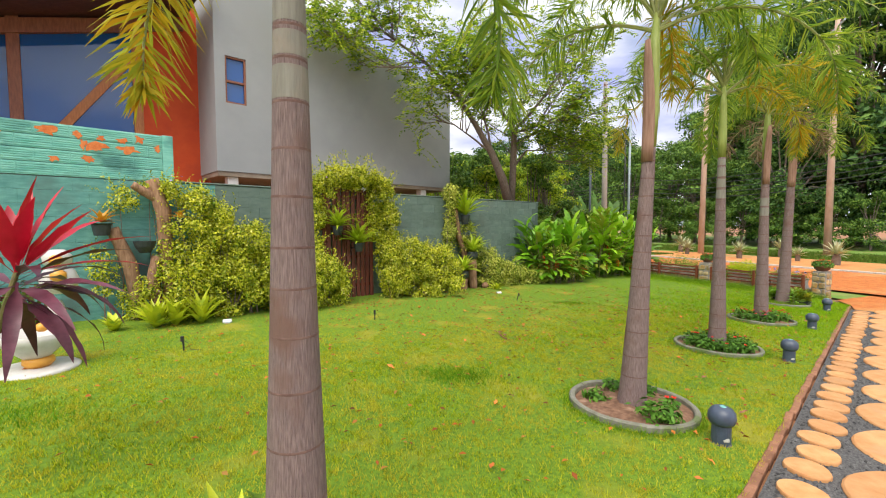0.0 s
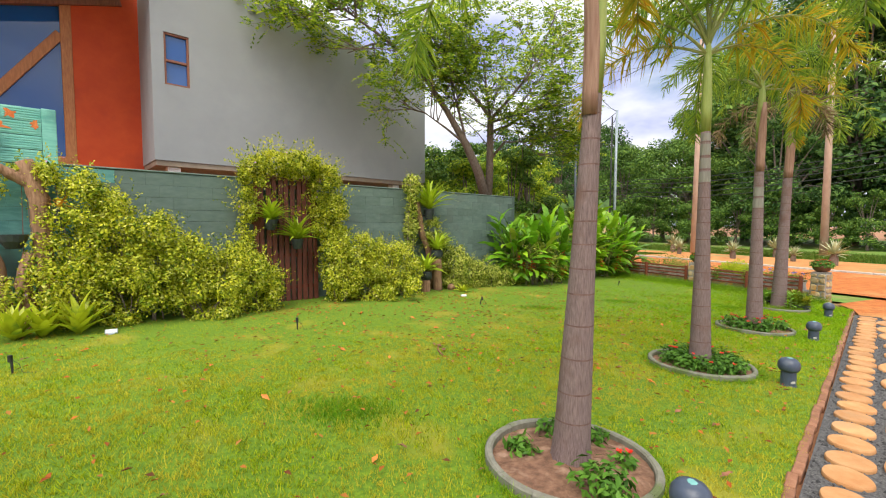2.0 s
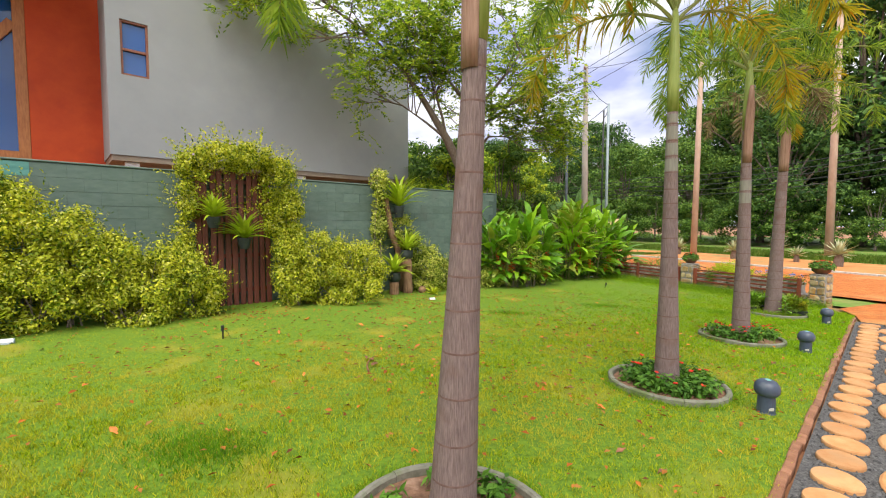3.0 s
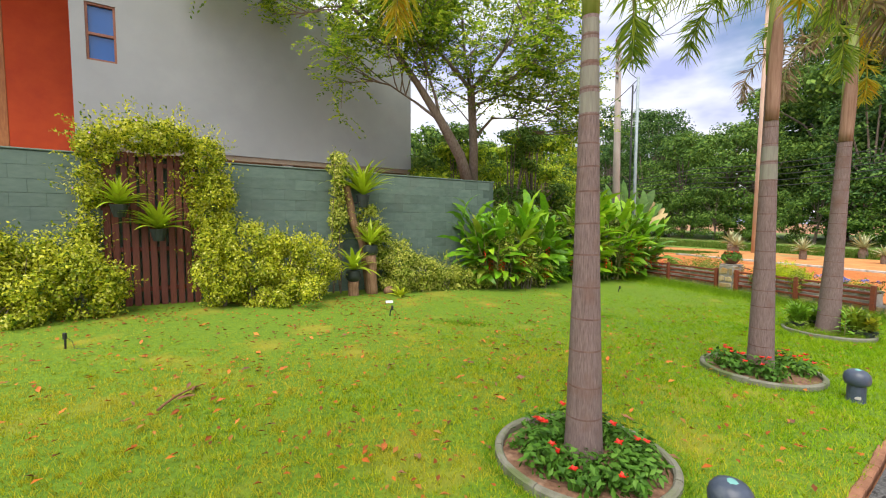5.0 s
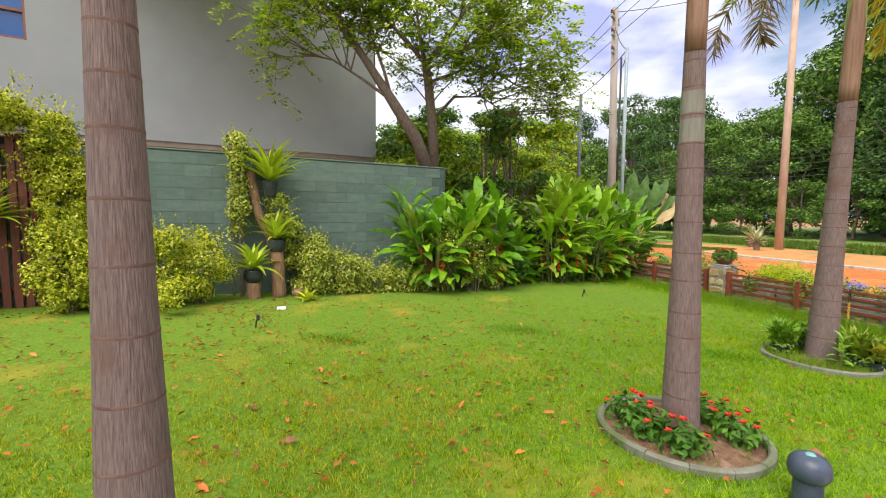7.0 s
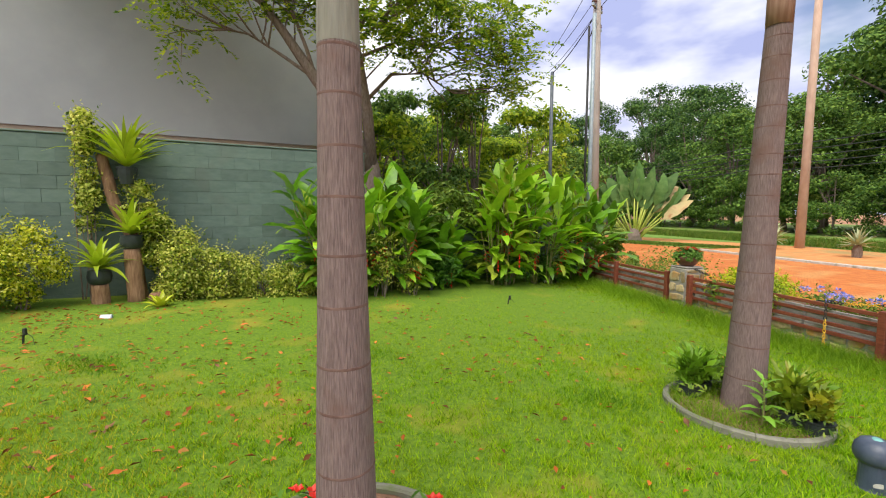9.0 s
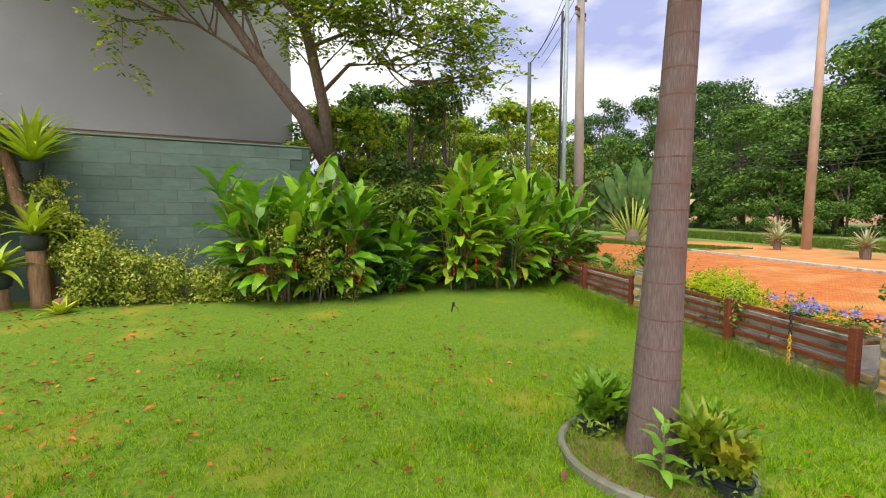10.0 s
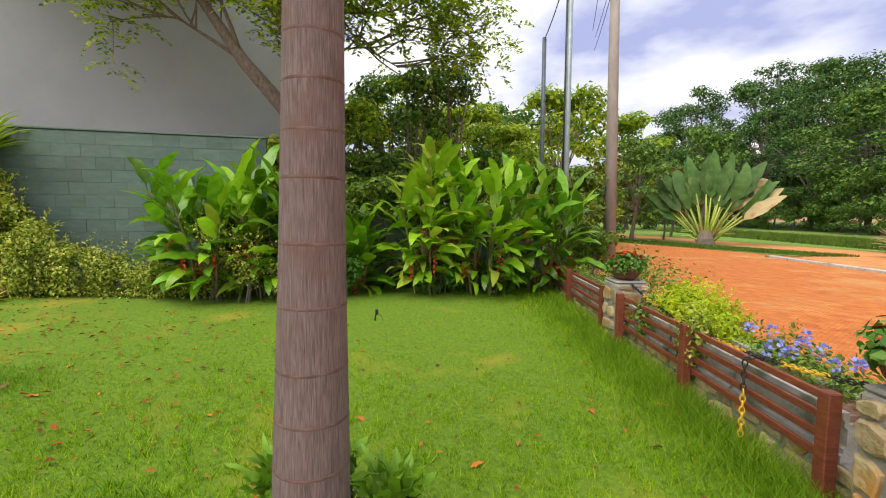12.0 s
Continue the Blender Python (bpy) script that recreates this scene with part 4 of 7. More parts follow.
def rhombs(P, D, N, L, W, fold=0.15):
    """Small pointed leaves folded along the midrib: 4 verts and 2 triangles each."""
    n = len(P)
    S = unit(np.cross(D, N))
    L, W = L[:, None], W[:, None]
    mid = P + D * L * 0.45
    lift = unit(np.cross(S, D)) * W * fold
    v = np.stack([P, mid + S * W * 0.5 + lift, P + D * L, mid - S * W * 0.5 + lift], 1).reshape(-1, 3)
    f = (np.arange(n) * 4)[:, None, None] + np.array([(0, 1, 2), (0, 2, 3)])
    return v, f.reshape(-1, 3)


def stack_mesh(parts):
    vs, fs, o = [], [], 0
    for v, f in parts:
        vs.append(v), fs.append(f + o)
        o += len(v)
    return np.concatenate(vs), np.concatenate(fs)


def blob_leaves(rng, blobs, n, size, shell=0.75, up=0.35, floor=None, ratio=0.5):
    """Leaves spread through and over a set of ellipsoids (centre, radii), turned outwards and upwards."""
    vol = np.array([r[0] * r[1] + r[1] * r[2] + r[0] * r[2] for _, r in blobs])
    pick = rng.choice(len(blobs), n, p=vol / vol.sum())
    C, R = np.array([c for c, _ in blobs])[pick], np.array([r for _, r in blobs])[pick]
    d = unit(rng.normal(0, 1, (n, 3)))
    rad = np.where(rng.random(n) < shell, rng.uniform(0.82, 1.10, n), rng.uniform(0.3, 0.85, n))
    bump = 1 + 0.26 * np.sin(7 * d[:, 0] + 3 * C[:, 0]) * np.sin(6 * d[:, 2] + 5 * C[:, 1]) + 0.14 * np.sin(13 * d[:, 1] + C[:, 2] * 9)
    P = C + d * R * (rad * bump)[:, None]
    N = unit(d / R * R.mean() + rng.normal(0, 0.45, (n, 3)) + np.array([0, 0, up]))
    D = unit(np.cross(N, rng.normal(0, 1, (n, 3))) + np.array([0, 0, -0.25]))
    if floor is not None:
        keep = P[:, 2] > floor + 0.02
        P, N, D = P[keep], N[keep], D[keep]
    s = size * rng.uniform(0.6, 1.25, len(P))
    return rhombs(P, D, N, s, s * ratio)


def blade_arrays(length, width, bend, rng, K=7, petiole=0.0, wave=0.02, tip=1.0, base=0.35, cup=0.12, twist=0.0, full=0.8):
    """A broad leaf along +x that rises and arches down by bend degrees; petiole included. Quads."""
    el = 0.0
    pts, wd = [], []
    x = z = 0.0
    n0 = 3 if petiole else 0
    for i in range(n0):
        pts.append((x, z)), wd.append(0.014)
        x += petiole / n0
    for i in range(K + 1):
        t = i / K
        pts.append((x, z))
        wd.append(max(width * (math.sin(math.pi * min(t ** (0.75 if base < 0.5 else 0.5), 1.0)) ** full) * (1 if t < 0.99 else 0) + (width * base * (1 - t) * 0.5), 0.004))
        el -= radians(bend) / K * (0.4 + 1.2 * t)
        x += math.cos(el) * length / K
        z += math.sin(el) * length / K
    vs, fs = [], []
    for i, ((px, pz), w) in enumerate(zip(pts, wd)):
        q = wave * math.sin(i * 2.1 + rng.uniform(0, 1)) * (1 if i > n0 else 0)
        tw = twist * max(i - n0, 0) / K
        for s in (-1, 0, 1):
            vs.append((px, s * w / 2 * math.cos(tw), pz + abs(s) * w * cup + s * q * w * 3 + s * w / 2 * math.sin(tw)))
    for i in range(len(pts) - 1):
        for s in range(2):
            a = i * 3 + s
            fs.append((a, a + 3, a + 4, a + 1))
    return np.array(vs), np.array(fs)


def leaf_mesh(name, arr, material):
    ob = nmesh(name, arr[0], arr[1], material, smooth=True)
    me = ob.data
    bpy.data.objects.remove(ob)
    return me


M_SHRUB = leafmat("variegated_shrub_leaf", [(0.05, 0.11, 0.006), (0.22, 0.31, 0.012), (0.54, 0.56, 0.03), (0.86, 0.80, 0.06), (0.50, 0.54, 0.03), (0.88, 0.82, 0.22)], 0.45, 0.33)
M_SHRUBDK = leafmat("green_vine_leaf", [(0.08, 0.15, 0.02), (0.15, 0.25, 0.03), (0.23, 0.34, 0.04), (0.32, 0.38, 0.07)], 0.45, 0.25)
M_CREAM = leafmat("cream_edged_leaf", [(0.045, 0.10, 0.010), (0.22, 0.32, 0.025), (0.58, 0.60, 0.09), (0.80, 0.76, 0.20), (0.44, 0.52, 0.035)], 0.45, 0.33)
M_HELI = mat("glossy_green_leaf", (0.08, 0.22, 0.008), (0.17, 0.37, 0.014), 9, 0.38, 0.12, 30, vary=0.5, through=0.28, c3=(0.20, 0.38, 0.02), s3=2.2, t3=0.57)
M_HELIBR = mat("bright_green_leaf", (0.22, 0.44, 0.012), (0.32, 0.54, 0.02), 9, 0.42, 0.12, 30, vary=0.25, through=0.35, c3=(0.42, 0.60, 0.03), s3=2.2, t3=0.55)
M_FERND = mat("dark_fern_leaf", (0.13, 0.28, 0.012), (0.22, 0.41, 0.02), 6, 0.5, 0.15, 40, vary=0.3, through=0.25)
M_HELIYEL = mat("yellow_green_leaf", (0.32, 0.42, 0.03), (0.42, 0.48, 0.05), 7, 0.4, 0.1, 30, vary=0.2, through=0.3)
M_STEM = mat("plant_stem", (0.14, 0.16, 0.04), (0.26, 0.22, 0.09), 8, 0.6, 0.2, 30, vary=0.2)
M_BROM = mat("bromeliad_leaf", (0.42, 0.50, 0.02), (0.55, 0.58, 0.03), 6, 0.4, 0.1, 40, vary=0.22, through=0.25, c3=(0.20, 0.33, 0.03), s3=6, t3=0.55)
M_BROMOR = mat("orange_bromeliad_leaf", (0.62, 0.27, 0.02), (0.72, 0.40, 0.04), 6, 0.4, 0.1, 40, vary=0.2, through=0.25)
M_FERN = mat("birds_nest_fern_leaf", (0.30, 0.43, 0.014), (0.44, 0.54, 0.028), 6, 0.45, 0.15, 40, vary=0.3, through=0.25)
M_CORDR = mat("crimson_leaf", (0.40, 0.006, 0.022), (0.52, 0.015, 0.04), 8, 0.35, 0.1, 30, vary=0.3, through=0.25)
M_CORDP = mat("purple_leaf", (0.060, 0.014, 0.026), (0.15, 0.045, 0.070), 8, 0.35, 0.1, 30, vary=0.35, through=0.15)
M_AGAVE = mat("cream_striped_agave_leaf", (0.30, 0.34, 0.16), (0.50, 0.50, 0.30), 4, 0.5, 0.1, 30, vary=0.2)
M_PETRED = mat("red_petal", (0.70, 0.015, 0.008), (0.80, 0.05, 0.02), 20, 0.5, 0.1, 40, vary=0.2, through=0.15)
M_PETBLUE = mat("sky_blue_petal", (0.24, 0.26, 0.72), (0.38, 0.40, 0.85), 20, 0.5, 0.1, 40, island=0.2, through=0.15)
M_PETYEL = mat("yellow_petal", (0.80, 0.52, 0.02), (0.85, 0.62, 0.05), 20, 0.5, 0.1, 40, vary=0.2)
M_DKLEAF = leafmat("bedding_leaf", [(0.05, 0.13, 0.015), (0.09, 0.22, 0.02), (0.16, 0.32, 0.04)], 0.4, 0.2)
M_DURANTA = leafmat("golden_shrub_leaf", [(0.48, 0.60, 0.015), (0.66, 0.74, 0.02), (0.36, 0.52, 0.015), (0.74, 0.76, 0.04)], 0.45, 0.3)
M_TREELEAF = leafmat("compound_leaf", [(0.09, 0.18, 0.024), (0.22, 0.35, 0.03), (0.40, 0.53, 0.035), (0.66, 0.72, 0.06)], 0.45, 0.6)
M_FOREST = leafmat("woodland_leaf", [(0.026, 0.070, 0.022), (0.055, 0.125, 0.032), (0.10, 0.195, 0.040), (0.17, 0.29, 0.055)], 0.55, 0.2)
M_FOREST2 = leafmat("pale_woodland_leaf", [(0.05, 0.11, 0.025), (0.10, 0.20, 0.035), (0.16, 0.28, 0.045), (0.26, 0.38, 0.06)], 0.55, 0.2)
M_FOREST3 = leafmat("reddish_woodland_leaf", [(0.16, 0.06, 0.03), (0.20, 0.12, 0.04), (0.12, 0.15, 0.04), (0.24, 0.10, 0.05)], 0.6, 0.2)


def clumped(rng, blobs, size):
    """Many small uneven clumps over and inside each ellipsoid, with gaps between them."""
    out = []
    for c, r in blobs:
        c, r = np.array(c), np.array(r)
        k = int(min(max(1.25 * (r[0] * r[1] + r[1] * r[2] + r[0] * r[2]) / size ** 2, 4), 60))
        for i in range(k):
            d = unit(rng.normal(0, 1, 3))
            q = size * rng.uniform(0.55, 1.25)
            p = c + d * np.maximum(r - q * 0.55, r * 0.45) * rng.uniform(0.78, 1.06)
            out.append((tuple(p), (q, q, q * rng.uniform(0.7, 1.15))))
    return out


def shrub(name, label, category, a, b, blobs, n, size, material, floor_pad=0.0, stems=6, seed=1, group="", ratio=0.58, shell=0.75, clump=0.15):
    """A shrub at plan point a, b; blobs are given in plan coordinates."""
    rng = np.random.default_rng(seed)
    base = ab(a, b)
    g = gz(base.x, base.y)
    T = thing(name, pose(base.x, base.y, g), label, category, group)
    loc = []
    for (ba, bb, bz), r in blobs:
        p = ab(ba, bb)
        loc.append(((p.x - base.x, p.y - base.y, bz - g), r))
    v, f = blob_leaves(rng, clumped(rng, loc, clump), n, size, floor=0.0, ratio=ratio, shell=shell)
    nmesh("foliage", v, f, material, T)
    pieces = []
    for c, r in loc:
        for k in range(stems):
            q = Vector(c) + Vector((rng.uniform(-0.6, 0.6) * r[0], rng.uniform(-0.6, 0.6) * r[1], rng.uniform(-0.2, 0.7) * r[2]))
            root = Vector((c[0] + rng.uniform(-0.12, 0.12), c[1] + rng.uniform(-0.1, 0.1), -0.02))
            pieces.append(tube([root, root.lerp(q, 0.5) + Vector((rng.uniform(-0.05, 0.05), rng.uniform(-0.05, 0.05), 0)), q], [0.012, 0.008, 0.003], 5))
    if pieces:
        pmesh("twig_frame", *joined(pieces), M_BARK, T)
    return T, loc


def spikes(T, loc, n, size, material, seed, reach=0.22):
    """Loose shoots that break a shrub's outline."""
    rng = np.random.default_rng(seed)
    parts = []
    for k in range(n):
        c, r = loc[rng.integers(len(loc))]
        d = unit(np.array([rng.normal(), rng.normal(), abs(rng.normal()) * 0.9 + 0.1]))
        p0 = np.array(c) + d * np.array(r) * 0.95
        m = rng.integers(6, 12)
        dirn = unit(d + np.array([0, 0, 0.5]) + rng.normal(0, 0.25, 3))
        t = np.linspace(0, reach * rng.uniform(0.6, 1.4), m)
        P = p0 + dirn * t[:, None] + np.array([0, 0, -0.8]) * (t ** 2)[:, None]
        D = unit(rng.normal(0, 0.7, (m, 3)) + dirn * 0.6)
        N = unit(rng.normal(0, 0.5, (m, 3)) + np.array([0, 0, 1]))
        s = size * rng.uniform(0.6, 1.1, m)
        parts.append(rhombs(P, D, N, s, s * 0.5))
    tagged(nmesh("shoot_growth", *stack_mesh(parts), material, T), kind="stuff")


def flower_bits(T, loc, n, size, material, seed, top=True, name="blossom_scatter"):
    rng = np.random.default_rng(seed)
    parts = []
    for k in range(n):
        c, r = loc[rng.integers(len(loc))]
        d = unit(np.array([rng.normal(), rng.normal(), abs(rng.normal()) + 0.2]))
        p = np.array(c) + d * np.array(r) * 1.08
        m = 5
        t = np.arange(m) * 6.283 / m
        e1 = unit(np.cross(d, [0.3, 0.2, 0.9]))
        e2 = np.cross(d, e1)
        D = unit(e1 * np.cos(t)[:, None] + e2 * np.sin(t)[:, None] + d * 0.35)
        parts.append(rhombs(np.repeat(p[None], m, 0), D, np.repeat(d[None], m, 0), np.full(m, size), np.full(m, size * 0.7)))
    return nmesh(name, *stack_mesh(parts), material, T)


def rosette(name, label, category, p, n, length, width, material, seed, el=(20, 80), bend=60, group="", stalk=None, scale=1.0, wave=0.0, foot=0.0):
    """A rosette of arching strap leaves, each a part."""
    rng = random.Random(seed)
    T = thing(name, pose(*p), label, category, group)
    meshes = [leaf_mesh("leaf", blade_arrays(length * q, width, bend * w, rng, K=9 if wave else 6, base=0.9, cup=0.18, wave=wave), material) for q, w in ((1, 1), (0.85, 0.8), (1.05, 1.25))]
    for k in range(n):
        t = k / n
        o = new("leaf", meshes[rng.randrange(3)])
        o.parent = T
        e = el[0] + (el[1] - el[0]) * t + rng.uniform(-8, 8)
        o.matrix_basis = pose(rng.uniform(-foot, foot), rng.uniform(-foot, foot), 0.01, 0, 0, k * 137.5 + rng.uniform(-15, 15)) @ pose(0, 0, 0, rng.uniform(-12, 12), -e, 0)
        o.scale = (scale * rng.uniform(0.85, 1.1),) * 3
    return T


def potted(T, r, h, material, name="pot"):
    prof = [(r * 0.70, 0), (r * 0.92, h * 0.55), (r, h * 0.88), (r * 1.06, h * 0.88), (r * 1.06, h), (r * 0.95, h), (r * 0.93, h * 0.85), (0.01, h * 0.85)]
    return pmesh(name, *lathe(prof, 18), material, T, smooth=False)

# ---- planting along the wall ----
E3 = lambda a, b, z, ra, rb, rz: ((a, b, z), (ra, rb, rz))


def wall_shrubs():
    T, loc = shrub("variegated_shrub", "large yellow-green variegated shrub spilling down from the wall", "shrub", 2.6, 8.0,
                   [E3(1.72, 8.25, 1.25, .48, .40, 0.95), E3(2.15, 8.1, 1.05, .50, .46, 0.90), E3(2.6, 8.0, 0.80, .50, .48, 0.72), E3(1.6, 8.05, 0.5, .45, .40, 0.65), E3(2.2, 7.9, 0.35, .55, .45, 0.55)],
                   33000, 0.051, M_SHRUB, seed=11)
    spikes(T, loc, 160, 0.055, M_SHRUB, 12)
    T, loc = shrub("variegated_shrub", "broad yellow-green variegated shrub in front of the wall", "shrub", 3.6, 7.95,
                   [E3(3.0, 7.95, 0.55, .50, .45, 0.66), E3(3.5, 7.9, 0.42, .50, .46, 0.60), E3(4.0, 7.9, 0.30, .46, .44, 0.52), E3(4.3, 8.0, 0.15, .25, .35, 0.40), E3(3.2, 7.75, 0.1, .6, .4, 0.36)],
                   28000, 0.051, M_SHRUB, seed=13)
    spikes(T, loc, 150, 0.055, M_SHRUB, 14)
    T, loc = shrub("flowering_vine", "yellow-green vine with mauve flowers arching over the trellis", "vine", 4.9, 8.45,
                   [E3(4.08, 8.45, 1.55, .18, .18, 0.70), E3(4.0, 8.4, 0.75, .22, .22, 0.4), E3(4.22, 8.40, 2.32, .32, .24, 0.32), E3(4.70, 8.40, 2.54, .44, .27, 0.27), E3(5.15, 8.40, 2.54, .44, .27, 0.26), E3(4.92, 8.42, 2.42, .4, .2, 0.16),
                    E3(5.60, 8.36, 2.22, .32, .27, 0.40), E3(5.46, 8.44, 1.5, .10, .10, 0.55), E3(5.80, 8.34, 1.55, .30, .28, 0.55), E3(5.75, 8.25, 1.0, .30, .3, 0.5)],
                   28000, 0.049, M_SHRUB, seed=15, shell=0.6, stems=0, clump=0.11)
    spikes(T, loc, 330, 0.060, M_SHRUB, 16, 0.34)
    # thin trails over the face of the slats
    thin = [((q.x, q.y, q.z), (0.03, 0.03, 0.03)) for q in [ab(a_, 8.47, z_) - ab(4.9, 8.45, gz(*ab(4.9, 8.45).xy)) for a_, z_ in ((4.45, 2.15), (4.7, 2.2), (4.95, 2.1), (5.2, 2.15), (4.8, 1.75), (5.15, 1.8), (5.3, 1.6), (4.6, 1.85), (5.05, 1.5))]]
    spikes(T, thin, 60, 0.055, M_SHRUB, 66, 0.34)
    flower_bits(T, loc, 40, 0.022, M_MAUVE, 17)
    T, loc = shrub("variegated_shrub", "dense low variegated shrub along the wall", "shrub", 6.6, 7.95,
                   [E3(5.75, 8.0, 0.45, .42, .42, 0.68), E3(6.2, 7.95, 0.50, .50, .44, 0.68), E3(6.8, 7.95, 0.42, .50, .44, 0.62), E3(7.35, 8.0, 0.35, .44, .42, 0.58), E3(6.5, 7.72, 0.05, .9, .35, 0.36)],
                   33000, 0.050, M_SHRUB, seed=18)
    spikes(T, loc, 190, 0.05, M_SHRUB, 19)
    T, loc = shrub("cream_leaved_shrub", "low cream-edged shrub along the foot of the wall", "shrub", 10.0, 8.05,
                   [E3(9.15, 8.15, 0.22, .42, .38, 0.62), E3(9.7, 8.1, 0.05, .44, .40, 0.46), E3(10.3, 8.05, -0.10, .46, .40, 0.46), E3(10.9, 8.0, -0.14, .46, .42, 0.46), E3(11.5, 7.85, -0.2, .40, .40, 0.42)],
                   25000, 0.050, M_CREAM, seed=20)
    spikes(T, loc, 150, 0.05, M_CREAM, 21)
    T, loc = shrub("cream_leaved_shrub", "pale leafy shrub growing among the broad leaves", "shrub", 12.0, 7.35,
                   [E3(11.75, 7.5, 0.55, .26, .24, 0.42), E3(12.15, 7.3, 0.25, .30, .26, 0.45), E3(12.7, 7.3, -0.05, .30, .24, 0.34)],
                   2300, 0.050, M_CREAM, seed=26, stems=5)
    spikes(T, loc, 60, 0.05, M_CREAM, 27)
    T, loc = shrub("dark_shrub", "low dark green shrub at the foot of the broad leaves", "shrub", 14.0, 7.7,
                   [E3(13.6, 7.75, -0.1, .42, .3, 0.36), E3(15.2, 7.7, -0.15, .42, .3, 0.36), E3(16.4, 7.6, -0.15, .42, .3, 0.40)],
                   4200, 0.075, M_DKLEAF, seed=28, stems=4)
    T, loc = shrub("climbing_vine", "leafy green vine climbing the log beside the fern", "vine", 8.0, 8.5,
                   [E3(7.98, 8.52, 1.1, .17, .13, 0.5), E3(7.98, 8.5, 1.75, .18, .14, 0.45), E3(8.0, 8.48, 2.28, .24, .18, 0.30), E3(8.62, 8.45, 1.15, .26, .17, 0.42), E3(8.85, 8.35, 0.6, .34, .25, 0.5)],
                   7200, 0.062, M_CREAM, seed=22, stems=2, clump=0.10)
    spikes(T, loc, 70, 0.05, M_CREAM, 23)
    T, loc = shrub("creeping_vine", "thin green vine trailing over the teal wall and log", "vine", 1.0, 8.5,
                   [E3(0.75, 8.60, 1.9, .34, .07, 0.26), E3(1.25, 8.55, 2.05, .22, .1, 0.2), E3(0.95, 8.3, 0.35, .35, .22, 0.36), E3(0.5, 8.45, 0.7, .12, .12, 0.5), E3(1.5, 8.4, 2.1, .25, .2, .2)],
                   3600, 0.05, M_SHRUB, seed=24, stems=2)
    spikes(T, loc, 60, 0.045, M_SHRUB, 25)
    flower_bits(T, loc, 18, 0.02, M_MAUVE, 26)
    T, loc = shrub("mixed_bedding", "low bedding plants with dark red and green leaves", "plant", -0.9, 8.1,
                   [E3(-0.4, 8.2, 0.25, .36, .3, 0.42), E3(-1.0, 8.1, 0.3, .45, .35, 0.5), E3(-1.7, 8.0, 0.4, .5, .4, 0.6), E3(-2.4, 7.9, 0.4, .5, .4, 0.6)],
                   6500, 0.085, M_CROTON, seed=27)


M_MAUVE = mat("mauve_petal", (0.42, 0.22, 0.50), (0.58, 0.36, 0.64), 20, 0.5, 0.1, 40, through=0.15)
M_CROTON = leafmat("croton_leaf", [(0.06, 0.13, 0.02), (0.14, 0.24, 0.03), (0.24, 0.03, 0.05), (0.10, 0.03, 0.05), (0.30, 0.36, 0.05)], 0.4, 0.2)
wall_shrubs()


def trellis():
    p = ab(4.88, 8.60)
    T = thing("trellis", pose(p.x, p.y, gz(p.x, p.y), 0, 0, YAW_U), "dark maroon wooden slat trellis leaning against the wall", "trellis")
    g = gz(p.x, p.y)
    rng = random.Random(2)
    for k in range(11):
        x = -0.60 + k * 0.12
        boxed("slat", (x - 0.045, x + 0.045, -0.075, -0.05, -0.02, 2.26 - g + rng.uniform(-0.01, 0.01)), M_TRELLIS, T, 0.004, m=Matrix.Rotation(radians(rng.uniform(-0.5, 0.5)), 4, "Y"))
    for z in (0.30, 0.95, 1.60, 2.30):
        boxed("rail", (-0.66, 0.66, -0.047, -0.012, z - 0.035, z + 0.035), M_TRELLIS, T, 0.004)


trellis()


def hanging_fern(a, b, z, label, seed, scale=1.0):
    """A dark pot hung on the wall or trellis with a rosette of strap leaves; the hook holds it."""
    p = ab(a, b)
    T = rosette("wall_pot_fern", label, "potted plant", (p.x, p.y, z), 52, 0.42 * scale, 0.046 * scale, M_FERN, seed, (20, 90), 55, "ferns in pots")
    pot = pmesh("pot", *lathe([(0.07, -0.17), (0.10, -0.08), (0.115, 0.0), (0.122, 0.0), (0.122, 0.02), (0.105, 0.02), (0.10, -0.01), (0.01, -0.01)], 16), M_POT, T)
    q = ab(a, WALL_B + 0.01) - p
    hook = pmesh("bracket", *tube([(0, 0, -0.10), (q.x * 0.5, q.y * 0.5, -0.10), (q.x, q.y, -0.10)], [0.012] * 3, 6), M_BLACK, T)
    return T


hanging_fern(4.46, 8.25, 1.42, "bright green fern in a dark pot hung on the trellis", 31, 1.25)
hanging_fern(4.94, 8.2, 1.05, "green fern in a dark pot hung low on the trellis", 32, 1.4)


def log_thing(name, label, pts, radii, seed, material=None):
    base = Vector(pts[0])
    T = thing(name, pose(*base), label, "log")
    P = [Vector(p) - base for p in pts]
    # resample for an uneven outline
    rng = random.Random(seed)
    Q, R = [], []
    for i in range(len(P) - 1):
        for k in range(5):
            t = k / 5
            Q.append(P[i].lerp(P[i + 1], t) + Vector((rng.uniform(-1, 1), rng.uniform(-1, 1), 0)) * 0.008)
            R.append((radii[i] * (1 - t) + radii[i + 1] * t) * rng.uniform(0.95, 1.05))
    Q.append(P[-1]), R.append(radii[-1])
    vs, fs = tube(Q, R, 12)
    vs = [v + Vector((rng.uniform(-1, 1), rng.uniform(-1, 1), rng.uniform(-0.3, 0.3))) * 0.006 for v in vs]
    pmesh("trunk", vs, fs, M_LOG if material is None else material, T, smooth=True)
    return T


def A3(a, b, z):
    p = ab(a, b)
    return (p.x, p.y, z)


def GA(a, b, lift=-0.03):
    p = ab(a, b)
    return (p.x, p.y, gz(p.x, p.y) + lift)


